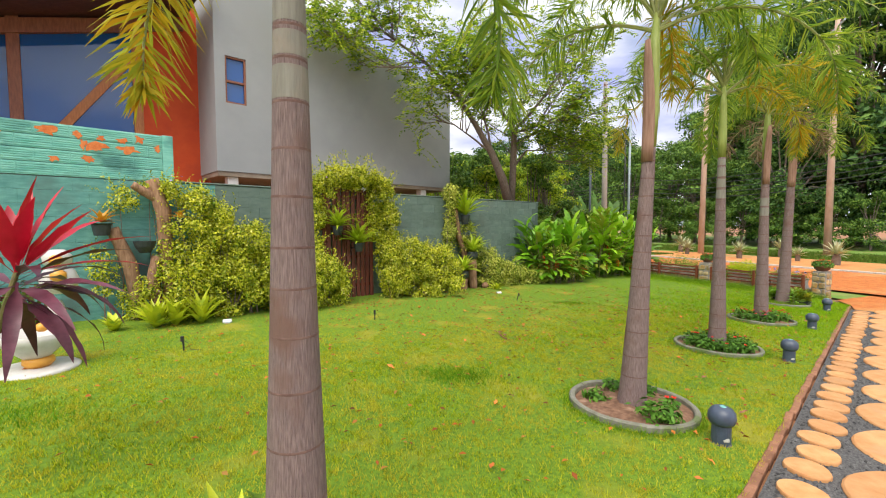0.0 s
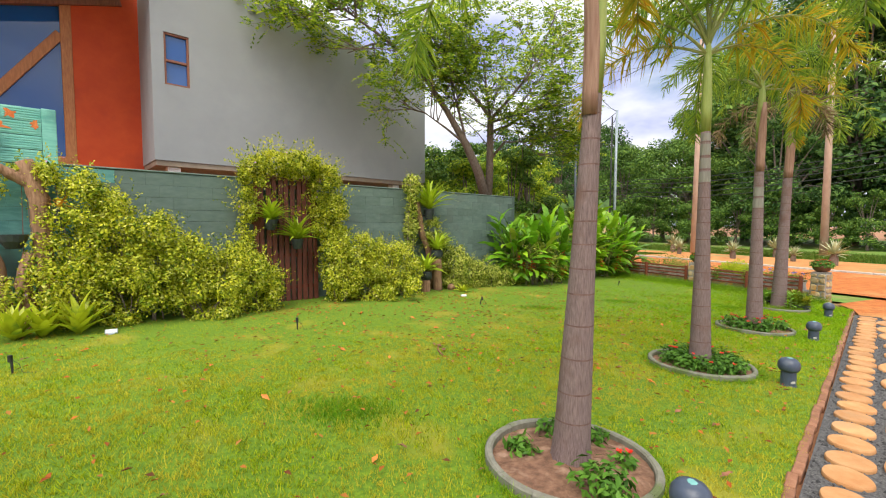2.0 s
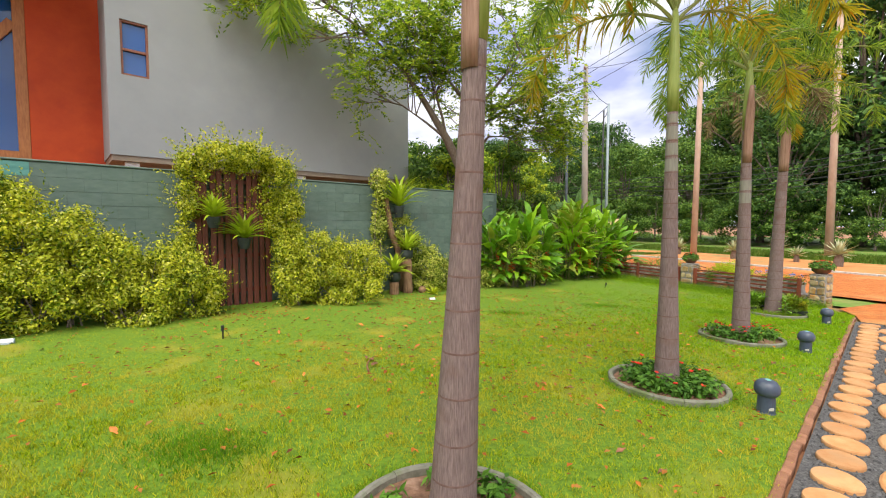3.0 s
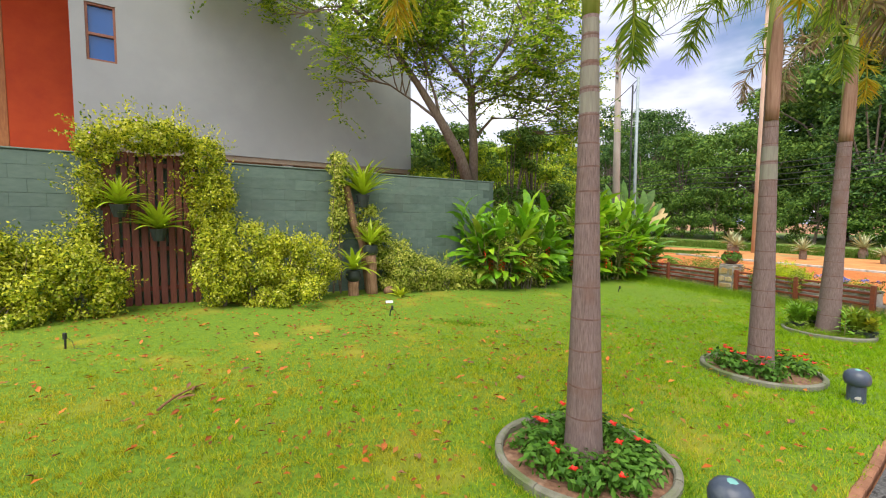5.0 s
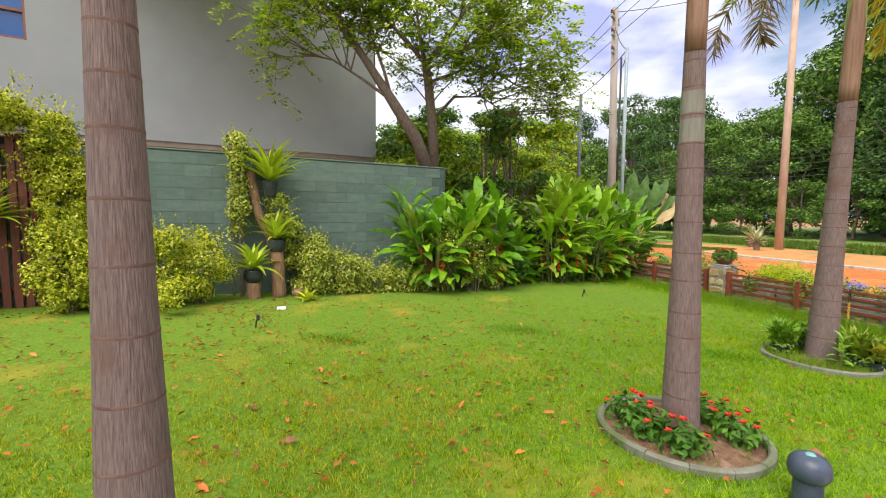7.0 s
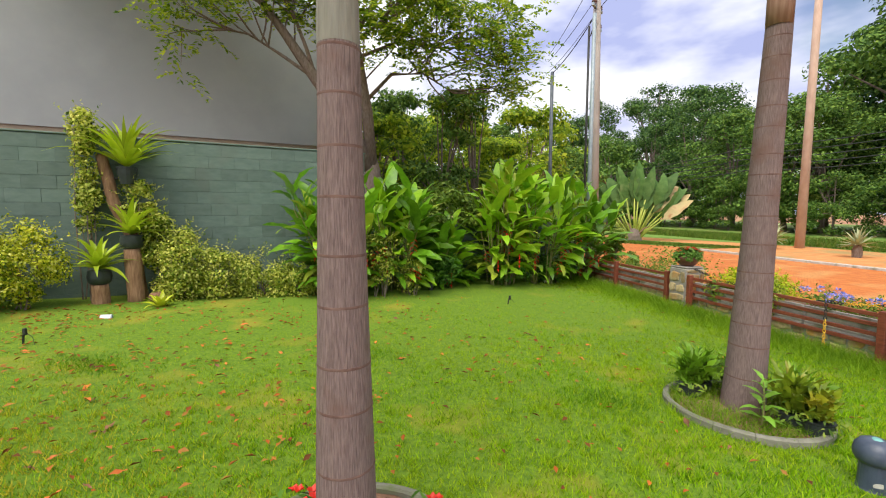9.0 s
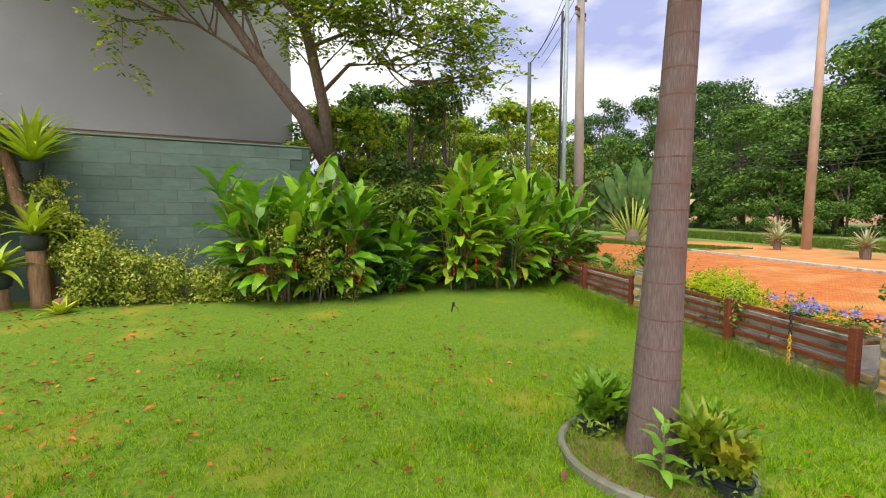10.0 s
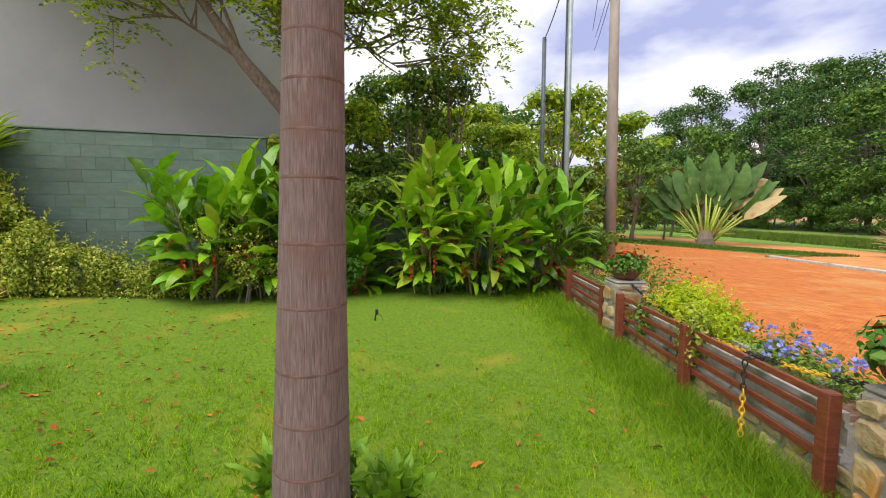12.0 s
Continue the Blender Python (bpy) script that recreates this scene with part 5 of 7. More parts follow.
def wall_logs():
    # right-hand group: upright log with fern, two stumps with potted ferns
    log_thing("upright_log", "tall weathered log leaning on the wall with vine on it", [GA(8.62, 8.40), A3(8.50, 8.45, 0.7), A3(8.30, 8.5, 1.2), A3(8.18, 8.52, 1.92)], [0.085, 0.08, 0.085, 0.075], 1)
    log_thing("log_stump", "short weathered log stump holding a fern pot", [GA(8.14, 8.12), A3(8.14, 8.12, 0.0)], [0.115, 0.105], 2)
    log_thing("log_stump", "tall weathered log stump holding a fern pot", [GA(8.56, 8.15), A3(8.54, 8.17, 0.50)], [0.125, 0.105], 3)
    log_thing("log_stump", "small cut log lying on its side", [A3(8.80, 7.92, -0.24), A3(8.90, 8.02, -0.23)], [0.09, 0.09], 4)
    for a, b, z, sc, sd in ((8.14, 8.12, 0.0, 0.95, 41), (8.54, 8.17, 0.50, 1.0, 42)):
        p = ab(a, b)
        T = rosette("fern_pot", "green bird's-nest fern in a dark round pot on a stump", "potted plant", (p.x, p.y, z + 0.21), 28, 0.66 * sc, 0.075, M_FERN, sd, (22, 86), 55, "ferns in pots")
        pmesh("pot", *lathe([(0.09, -0.21), (0.14, -0.17), (0.155, -0.09), (0.14, -0.02), (0.145, 0.0), (0.12, 0.0), (0.01, -0.01)], 18), M_POT, T, smooth=True)
    p = ab(8.50, 8.42)
    T = rosette("fern_pot", "large upright green fern in a dark pot high on the log", "potted plant", (p.x, p.y, 1.72), 54, 0.92, 0.065, M_FERN, 43, (34, 90), 58, "ferns in pots")
    pmesh("pot", *lathe([(0.09, -0.24), (0.12, -0.1), (0.13, 0.0), (0.14, 0.0), (0.14, 0.02), (0.11, 0.02), (0.01, 0.0)], 16), M_POT, T)
    q = ab(8.30, 8.52) - p
    pmesh("bracket", *tube([(0, 0, -0.12), (q.x, q.y, -0.16)], [0.02, 0.02], 6), M_BLACK, T)
    rosette("bromeliad", "small yellow-green bromeliad beside the log stump", "bromeliad", GA(8.92, 7.62, 0.0), 16, 0.34, 0.06, M_BROM, 44, (20, 80), 45)
    # left-hand group on the teal wall
    log_thing("forked_log", "leaning weathered log holding an orange bromeliad", [GA(0.98, 8.42), A3(0.93, 8.45, 0.35), A3(0.86, 8.46, 0.8), A3(0.66, 8.5, 1.42)], [0.11, 0.105, 0.11, 0.085], 5)
    log_thing("upright_log", "tall pale log with a broken stub against the teal wall", [GA(1.42, 8.38), A3(1.36, 8.42, 0.9), A3(1.34, 8.45, 1.7), A3(1.20, 8.5, 2.22)], [0.12, 0.10, 0.11, 0.10], 6)
    log_thing("log_stub", "broken side stub of the pale log", [A3(1.30, 8.47, 1.88), A3(1.08, 8.44, 2.02), A3(0.93, 8.42, 2.12)], [0.085, 0.07, 0.055], 7)
    log_thing("forked_log", "short thick side log propped between the two", [GA(1.20, 8.30), A3(1.14, 8.34, 0.55), A3(1.22, 8.4, 0.95)], [0.10, 0.09, 0.08], 8)
    p = ab(0.52, 8.44)
    T = rosette("orange_bromeliad", "orange and yellow bromeliad in a dark pot on the log", "bromeliad", (p.x, p.y, 1.50), 20, 0.30, 0.05, M_BROMOR, 45, (15, 80), 40)
    pmesh("pot", *lathe([(0.10, -0.19), (0.125, -0.03), (0.15, 0.0), (0.13, 0.0), (0.01, -0.02)], 16), M_POT, T)
    p = ab(1.06, 8.40)
    T = thing("hanging_pot", pose(p.x, p.y, 1.02), "empty dark half-round pot hung on the log", "pot")
    pmesh("pot", *lathe([(0.08, 0.0), (0.14, 0.10), (0.16, 0.19), (0.145, 0.19), (0.12, 0.1), (0.01, 0.02)], 16), M_POT, T)
    p = ab(1.55, 8.30)
    T = rosette("orange_bromeliad", "small orange bromeliad in a dark pot on the pale log", "bromeliad", (p.x, p.y, 1.58), 14, 0.22, 0.04, M_BROMOR, 46, (10, 70), 40)
    pmesh("pot", *lathe([(0.07, -0.24), (0.10, -0.04), (0.11, 0.0), (0.095, 0.0), (0.01, -0.02)], 14), M_POT, T)
    for a, b, n, L, sd in ((0.56, 7.68, 16, 0.26, 47), (1.06, 7.6, 26, 0.48, 48), (1.32, 7.62, 22, 0.44, 49), (1.66, 7.55, 26, 0.50, 50)):
        rosette("bromeliad", "large yellow-green bromeliad at the edge of the lawn", "bromeliad", GA(a, b, 0.0), n, L * 1.12, 0.095, M_BROM, sd, (38, 88), 30, "bromeliads by the wall")


wall_logs()

# ---- broad-leaved clump in the corner ----
HELI = []
for k_ in range(6):
    HELI.append(blade_arrays((0.60, 0.70, 0.76, 0.54, 0.66, 0.72)[k_], (0.16, 0.175, 0.17, 0.175, 0.155, 0.19)[k_], (55, 78, 38, 98, 66, 48)[k_], random.Random(60 + k_), K=8, petiole=0.16, wave=0.035, cup=0.10, full=0.55, twist=(0.3, -0.3, 0.1, 0.5, -0.5, 0)[k_]))
HELI_GREEN = [leaf_mesh("leaf", h, M_HELI) for h in HELI]
HELI_BR = [leaf_mesh("leaf", h, M_HELIBR) for h in HELI]
HELI_YEL = [leaf_mesh("leaf", h, M_HELIYEL) for h in HELI]


def flower_bract(T, p, az_, rng):
    """A hanging red flower spike of boat-shaped bracts."""
    vs, fs = [], []
    pieces = []
    for k in range(6):
        b = blade_arrays(0.09, 0.028, 20, rng, K=3, base=0.9, cup=0.5, wave=0)
        m = pose(0, 0, -0.045 * k, 0, 25, 180 * (k % 2) + az_)
        pieces.append(([m @ Vector(v) for v in b[0]], [tuple(q) for q in b[1]]))
    o = pmesh("flower", *joined(pieces), M_PETRED, T, "red hanging flower")
    o.matrix_basis = Matrix.Translation(p)


def heliconia(a, b, n_stems, hmax, spread, seed, label, yellow=0.1):
    rng = random.Random(seed)
    base = GA(a, b, 0.0)
    T = thing("heliconia_clump", pose(*base), label, "plant", "heliconia clumps")
    stems = []
    front = radians(YAW_U - 90)
    for s in range(n_stems):
        th = rng.uniform(0, 6.283)
        r = spread * math.sqrt(rng.random()) * 0.5
        x, y = r * math.cos(th), r * math.sin(th)
        h = hmax * rng.uniform(0.55, 0.86) * (1 - 0.25 * r / spread)
        lx, ly = x * rng.uniform(0.6, 1.5) + 0.06 * math.cos(front), y * rng.uniform(0.6, 1.5) + 0.06 * math.sin(front)
        pts = [Vector((x, y, -0.02)), Vector((x + lx * 0.25, y + ly * 0.25, h * 0.5)), Vector((x + lx, y + ly, h))]
        stems.append(tube(pts, [0.018, 0.015, 0.008], 6))
        n = rng.randint(7, 9)
        az0 = rng.uniform(0, 360)
        for k in range(n):
            t = 0.23 + 0.77 * k / (n - 1)
            p = pts[0].lerp(pts[1], t * 2) if t < 0.5 else pts[1].lerp(pts[2], t * 2 - 1)
            me = (HELI_YEL if rng.random() < yellow else HELI_BR if rng.random() < yellow * 5 else HELI_GREEN)[rng.randrange(6)]
            o = new("leaf", me)
            o.parent = T
            e = 88 * t ** 1.15 - 12 + rng.uniform(-14, 14)
            if t < 0.5:
                e = max(e, 8)
            az_ = az0 + 180 * (k % 2) + rng.uniform(-45, 45)
            # lower leaves lean out of the clump
            if t < 0.6:
                az_ = math.degrees(math.atan2(p.y + 0.05 * math.sin(front), p.x + 0.05 * math.cos(front))) + rng.uniform(-60, 60)
            o.matrix_basis = Matrix.Translation(p) @ pose(0, 0, 0, 0, 0, az_) @ pose(0, 0, 0, rng.uniform(-35, 35), -e, 0)
            q = rng.uniform(0.85, 1.16) * (0.78 if t < 0.45 else 1.0)
            o.scale = (q, q, q)
        if rng.random() < 0.55:
            t = rng.uniform(0.4, 0.7)
            flower_bract(T, pts[0].lerp(pts[2], t) + Vector((math.cos(front) * 0.3, math.sin(front) * 0.3, 0)) * rng.uniform(0.3, 1), rng.uniform(0, 180), rng)
    for st in stems:
        pmesh("stem", *st, M_STEM, T)
    return T


heliconia(11.65, 7.85, 24, 2.15, 0.80, 71, "dense clump of dark glossy broad leaves with red flowers", 0.05)
heliconia(12.6, 7.8, 20, 2.15, 0.7, 79, "clump of glossy broad leaves beside the wall end", 0.06)
heliconia(13.85, 8.05, 7, 1.25, 0.3, 77, "short slim clump of broad leaves between two larger ones", 0.05)
heliconia(15.05, 7.8, 24, 2.70, 0.75, 73, "tall clump of bright green upright broad leaves", 0.20)
heliconia(16.1, 7.7, 19, 2.50, 0.8, 74, "tall clump of broad leaves with yellow lower leaves", 0.13)
heliconia(17.2, 7.65, 15, 2.05, 0.7, 75, "clump of dark broad leaves with red flowers by the fence", 0.03)

# ---- tree rings, bedding and bollard lamps ----


def tree_ring(i, label):
    x, y = PALMS[i][:2]
    rng = random.Random(80 + i)
    T = thing("tree_ring", pose(x, y, gz(x, y)), label, "edging ring", "rings round the palms")
    R0, R1 = 0.502, 0.552
    n = 14
    for k in range(n):
        t0, t1 = 6.283 * k / n + 0.003, 6.283 * (k + 1) / n - 0.003
        vs, m = [], 5
        for j in range(m):
            t = t0 + (t1 - t0) * j / (m - 1)
            for r, z in ((R0, -0.05), (R1, -0.05), (R1, 0.048), (R1 - 0.012, 0.06), (R0 + 0.012, 0.06), (R0, 0.048)):
                vs.append((r * math.cos(t), r * math.sin(t), z - 0.0247 * r * math.cos(t) - 0.0218 * r * math.sin(t)))
        fs = [(j * 6 + q, (j + 1) * 6 + q, (j + 1) * 6 + (q + 1) % 6, j * 6 + (q + 1) % 6) for j in range(m - 1) for q in range(6)]
        fs += [tuple(reversed(range(6))), tuple(range((m - 1) * 6, m * 6))]
        o = pmesh("ring_stone", vs, fs, M_RING, T)
        o.location.z = rng.uniform(-0.004, 0.004)
    # soil, slightly mounded
    vs, fs = [(0, 0, 0.055)], []
    rings = 7
    for j in range(1, rings + 1):
        for k in range(24):
            t, r = 6.283 * k / 24, R0 * j / rings
            vs.append((r * math.cos(t), r * math.sin(t), 0.055 - 0.04 * (j / rings) + rng.uniform(-0.012, 0.012) - 0.0247 * r * math.cos(t) - 0.0218 * r * math.sin(t)))
    for k in range(24):
        fs.append((0, 1 + k, 1 + (k + 1) % 24))
    for j in range(rings - 1):
        for k in range(24):
            a_, b_ = 1 + j * 24 + k, 1 + j * 24 + (k + 1) % 24
            fs.append((a_, a_ + 24, b_ + 24, b_))
    pmesh("soil", vs, fs, M_SOIL, T, "bare brown soil", smooth=True)
    return T


def bedding(x, y, r, h, n, seed, label, flowers=0, material=None, size=0.07, name="bedding_plant", petal=None):
    T = thing(name, pose(x, y, gz(x, y) + 0.02), label, "plant", "bedding plants")
    rng = np.random.default_rng(seed)
    loc = [((0, 0, h * 0.5), (r, r, h * 0.52)), ((r * 0.4, -r * 0.3, h * 0.4), (r * 0.7, r * 0.7, h * 0.4))]
    v, f = blob_leaves(rng, loc, n, size, floor=-0.01, ratio=0.45, up=0.7)
    nmesh("foliage", v, f, material or M_DKLEAF, T)
    for k in range(flowers):
        d = unit(np.array([rng.normal(), rng.normal(), abs(rng.normal()) + 0.6]))
        p = np.array([0, 0, h * 0.5]) + d * np.array([r, r, h * 0.55]) * rng.uniform(1.0, 1.2)
        m = 9
        t = np.arange(m) * 6.283 / m * 2.3
        D = unit(np.stack([np.cos(t), np.sin(t), rng.uniform(0.1, 0.9, m)], 1))
        s = rng.uniform(0.026, 0.037)
        nmesh("flower", *rhombs(np.repeat(p[None], m, 0), D, np.repeat(np.array([[0, 0, 1.0]]), m, 0), np.full(m, s), np.full(m, s * 0.8)), petal or M_PETRED, T, "bright flower head")
    return T


for i_, lab in ((0, "round edging ring of pale concrete around a palm"), (1, "round concrete edging ring filled with bare soil"), (2, "round concrete edging ring packed with red-flowered bedding"),
                (3, "mossy round concrete edging ring with red flowers"), (4, "mossy round concrete edging ring with potted ferns")):
    tree_ring(i_, lab)


def beds():
    x, y = PALMS[1][:2]
    for dx, dy, r, h, n, fl, sd in ((-0.32, 0.10, 0.10, 0.10, 130, 0, 1), (0.06, -0.34, 0.15, 0.16, 260, 0, 2), (-0.02, 0.36, 0.10, 0.12, 130, 0, 3), (0.22, 0.28, 0.11, 0.10, 130, 0, 4), (0.32, -0.05, 0.06, 0.08, 50, 2, 5)):
        bedding(x + dx, y + dy, r, h, n, 90 + sd, "small dark green bedding plant in bare soil", fl)
    x, y = PALMS[2][:2]
    for k in range(9):
        t = 6.283 * k / 9 + 0.3
        bedding(x + 0.30 * math.cos(t), y + 0.30 * math.sin(t), 0.14, 0.17, 330, 110 + k, "dark green bedding plant with few small red flowers", 1 if k % 2 else 2, size=0.06)
    x, y = PALMS[3][:2]
    for k, (dx, dy, fl) in enumerate(((-0.32, 0.10, 8), (-0.10, -0.30, 5), (-0.29, -0.12, 5), (0.32, -0.07, 6), (0.27, 0.2, 5))):
        bedding(x + dx, y + dy, 0.14, 0.19, 230, 130 + k, "bedding plant covered in bright red flower heads", fl)
    x, y = PALMS[0][:2]
    for k, (dx, dy) in enumerate(((-0.36, 0.30), (-0.44, 0.12))):
        bedding(x + dx, y + dy, 0.13, 0.20, 150, 150 + k, "yellow-green leafy plant at the foot of the palm", 0, M_SHRUBDK, 0.11)
    rosette("bromeliad", "upright yellow-green leafy plant at the foot of the palm", "bromeliad", (-0.82, 1.62, gz(-0.82, 1.62) + 0.03), 18, 0.46, 0.085, M_BROM, 152, (52, 92), 35)
    # last ring: pots of strap ferns and a young leafy plant
    x, y = PALMS[4][:2]
    for dx, dy, n, L, sd, m, lab in ((-0.32, 0.17, 46, 0.25, 1, M_FERND, "bushy fern with wavy upright notched leaves"), (-0.20, 0.33, 30, 0.24, 5, M_FERND, "bushy fern with wavy upright notched leaves"),
                                     (0.24, -0.20, 34, 0.27, 2, M_FERNY, "wavy-leaved fern with yellowing leaves in a sunken dark pot"), (0.36, 0.0, 38, 0.24, 3, M_FERND, "bushy fern with wavy upright notched leaves"),
                                     (0.10, 0.38, 24, 0.22, 4, M_FERND, "bushy fern with wavy upright notched leaves"), (0.34, -0.30, 20, 0.20, 6, M_FERNY, "small wavy fern with yellowing leaves")):
        z = gz(x + dx, y + dy)
        T = rosette("fern_pot", lab, "potted plant", (x + dx, y + dy, z + 0.125), n, L * 1.28, 0.060, m, 160 + sd, (50, 100), 38, "ferns in the ring", wave=0.16, foot=0.06)
        pmesh("pot", *lathe([(0.075, -0.15), (0.10, 0.0), (0.105, 0.0), (0.09, 0.0), (0.01, -0.02)], 16), M_POT, T)
        rn = np.random.default_rng(170 + sd)
        nmesh("undergrowth", *blob_leaves(rn, [((0, 0, -0.02), (0.15, 0.15, 0.10))], 170, 0.055, floor=-0.1, ratio=0.35, up=0.6), M_SHRUBDK, T, "small weeds hiding the pot")
    T = thing("young_plant", pose(x + 0.0, y - 0.32, gz(x, y - 0.3)), "young plant with pointed bright green leaves", "plant")
    pmesh("stem", *tube([(0, 0, 0), (0.01, 0, 0.18), (0.0, 0.01, 0.36)], [0.008, 0.006, 0.003], 6), M_STEM, T)
    rng = random.Random(6)
    me = leaf_mesh("leaf", blade_arrays(0.16, 0.055, 40, rng, K=5, petiole=0.02, cup=0.12), M_YOUNG)
    for k in range(15):
        o = new("leaf", me)
        o.parent = T
        t = k / 14
        o.matrix_basis = pose(0, 0, 0.08 + 0.28 * t, 0, 0, 137 * k) @ pose(0, 0, 0, 0, -(5 + 45 * t), 0)
        o.scale = (0.95 - 0.3 * t,) * 3


M_FERNY = mat("yellowing_fern_leaf", (0.17, 0.29, 0.015), (0.30, 0.38, 0.022), 6, 0.45, 0.15, 40, vary=0.4, through=0.25, c3=(0.42, 0.40, 0.03), s3=7, t3=0.5)
M_YOUNG = mat("fresh_green_leaf", (0.16, 0.36, 0.03), (0.24, 0.46, 0.05), 8, 0.45, 0.1, 40, vary=0.2, through=0.25)
beds()


def bollard(x, y, first=None):
    g = gz(x, y)
    if first:
        return copy_thing(first, pose(x, y, g, 0, 0, random.uniform(-30, 30)))
    T = thing("bollard_lamp", pose(x, y, g), "slate-blue mushroom-headed garden bollard lamp on the lawn", "lamp", "bollard lamps")
    pmesh("post", *lathe([(0.072, -0.03), (0.072, 0.0), (0.067, 0.012), (0.065, 0.15), (0.068, 0.17)], 22), M_LAMP, T, smooth=False)
    pmesh("head", *lathe([(0.06, 0.150), (0.080, 0.158), (0.093, 0.182), (0.096, 0.212), (0.090, 0.245), (0.070, 0.273), (0.04, 0.288), (0.012, 0.291)], 24), M_LAMP, T, smooth=True)
    pmesh("faded_patch", *lathe([(0.028, 0.2885), (0.020, 0.2925), (0.004, 0.2935)], 9, 0.25, random.Random(4)), M_FADE, T, "faded turquoise patch")
    pmesh("dirt_splash", *[(lambda v, f: ([(q[0], q[1] - 0.0640, q[2] + 0.05) for q in v], f))(*stone_mesh("", None, random.Random(5), 0.05, 0.03, 0.003))][0], M_CONC, T, "dried pale dirt")
    return T


M_FADE = mat("faded_turquoise", (0.13, 0.36, 0.34), (0.22, 0.48, 0.45), 30, 0.6, 0.1, 60)
b0 = bollard(2.13, 3.16)
for p_ in ((4.50, 5.43), (6.59, 7.49), (8.72, 9.55), (-0.2, 0.95)):
    bollard(*p_, first=b0)


def ground_spike(x, y, lean, h=0.17):
    T = thing("ground_spike_light", pose(x, y, gz(x, y)), "thin black garden spike light with a loose cable", "spike light", "spike lights")
    pmesh("spike", *tube([(0, 0, -0.04), (lean * 0.4, 0, h * 0.6), (lean, 0, h)], [0.009, 0.011, 0.012], 7), M_BLACK, T)
    boxed("head", (lean - 0.02, lean + 0.014, -0.014, 0.014, h - 0.05, h + 0.02), M_BLACK, T, 0.004)
    pmesh("cable", *tube([(lean, 0.012, h - 0.03), (lean + 0.05, 0.03, h * 0.55), (lean + 0.09, 0.02, 0.015), (lean + 0.2, 0.05, 0.008)], [0.003] * 4, 5), M_BLACK, T)


for x_, y_, l_ in ((-3.22, 5.2, -0.015), (-1.18, 7.28, 0.0), (1.72, 9.82, 0.05), (6.26, 13.81, 0.04)):
    ground_spike(x_, y_, l_)


def flood(x, y, rz, label):
    T = thing("flood_light", pose(x, y, gz(x, y), 0, 0, rz), label, "flood light", "flood lights")
    boxed("body", (-0.07, 0.07, -0.02, 0.02, 0.02, 0.085), M_STEEL, T, 0.006, m=Matrix.Rotation(radians(-35), 4, "X"))
    boxed("lens", (-0.06, 0.06, -0.024, -0.0205, 0.028, 0.078), M_WHITE, T, 0.002, m=Matrix.Rotation(radians(-35), 4, "X"))
    boxed("foot", (-0.04, 0.04, -0.03, 0.04, -0.01, 0.03), M_STEEL, T, 0.004)


flood(-3.46, 6.74, 30, "small white flood light on the lawn edge")
flood(1.46, 10.85, 25, "small white flood light in front of the bromeliad")
flood(6.88, 16.6, 20, "small white flood light under the broad leaves")


def globe_lamp(x, y):
    T = thing("garden_lamp", pose(x, y, gz(x, y)), "short dark garden lamp with a white domed top", "lamp")
    pmesh("post", *lathe([(0.05, -0.02), (0.045, 0.02), (0.042, 0.24), (0.05, 0.26)], 16), M_BLACK, T)
    pmesh("dome", *lathe([(0.072, 0.255), (0.08, 0.28), (0.07, 0.325), (0.04, 0.355), (0.01, 0.362)], 18), M_WHITE, T, smooth=True)


globe_lamp(4.72, 14.55)

# ---- statue planter with the red-leaved plant ----


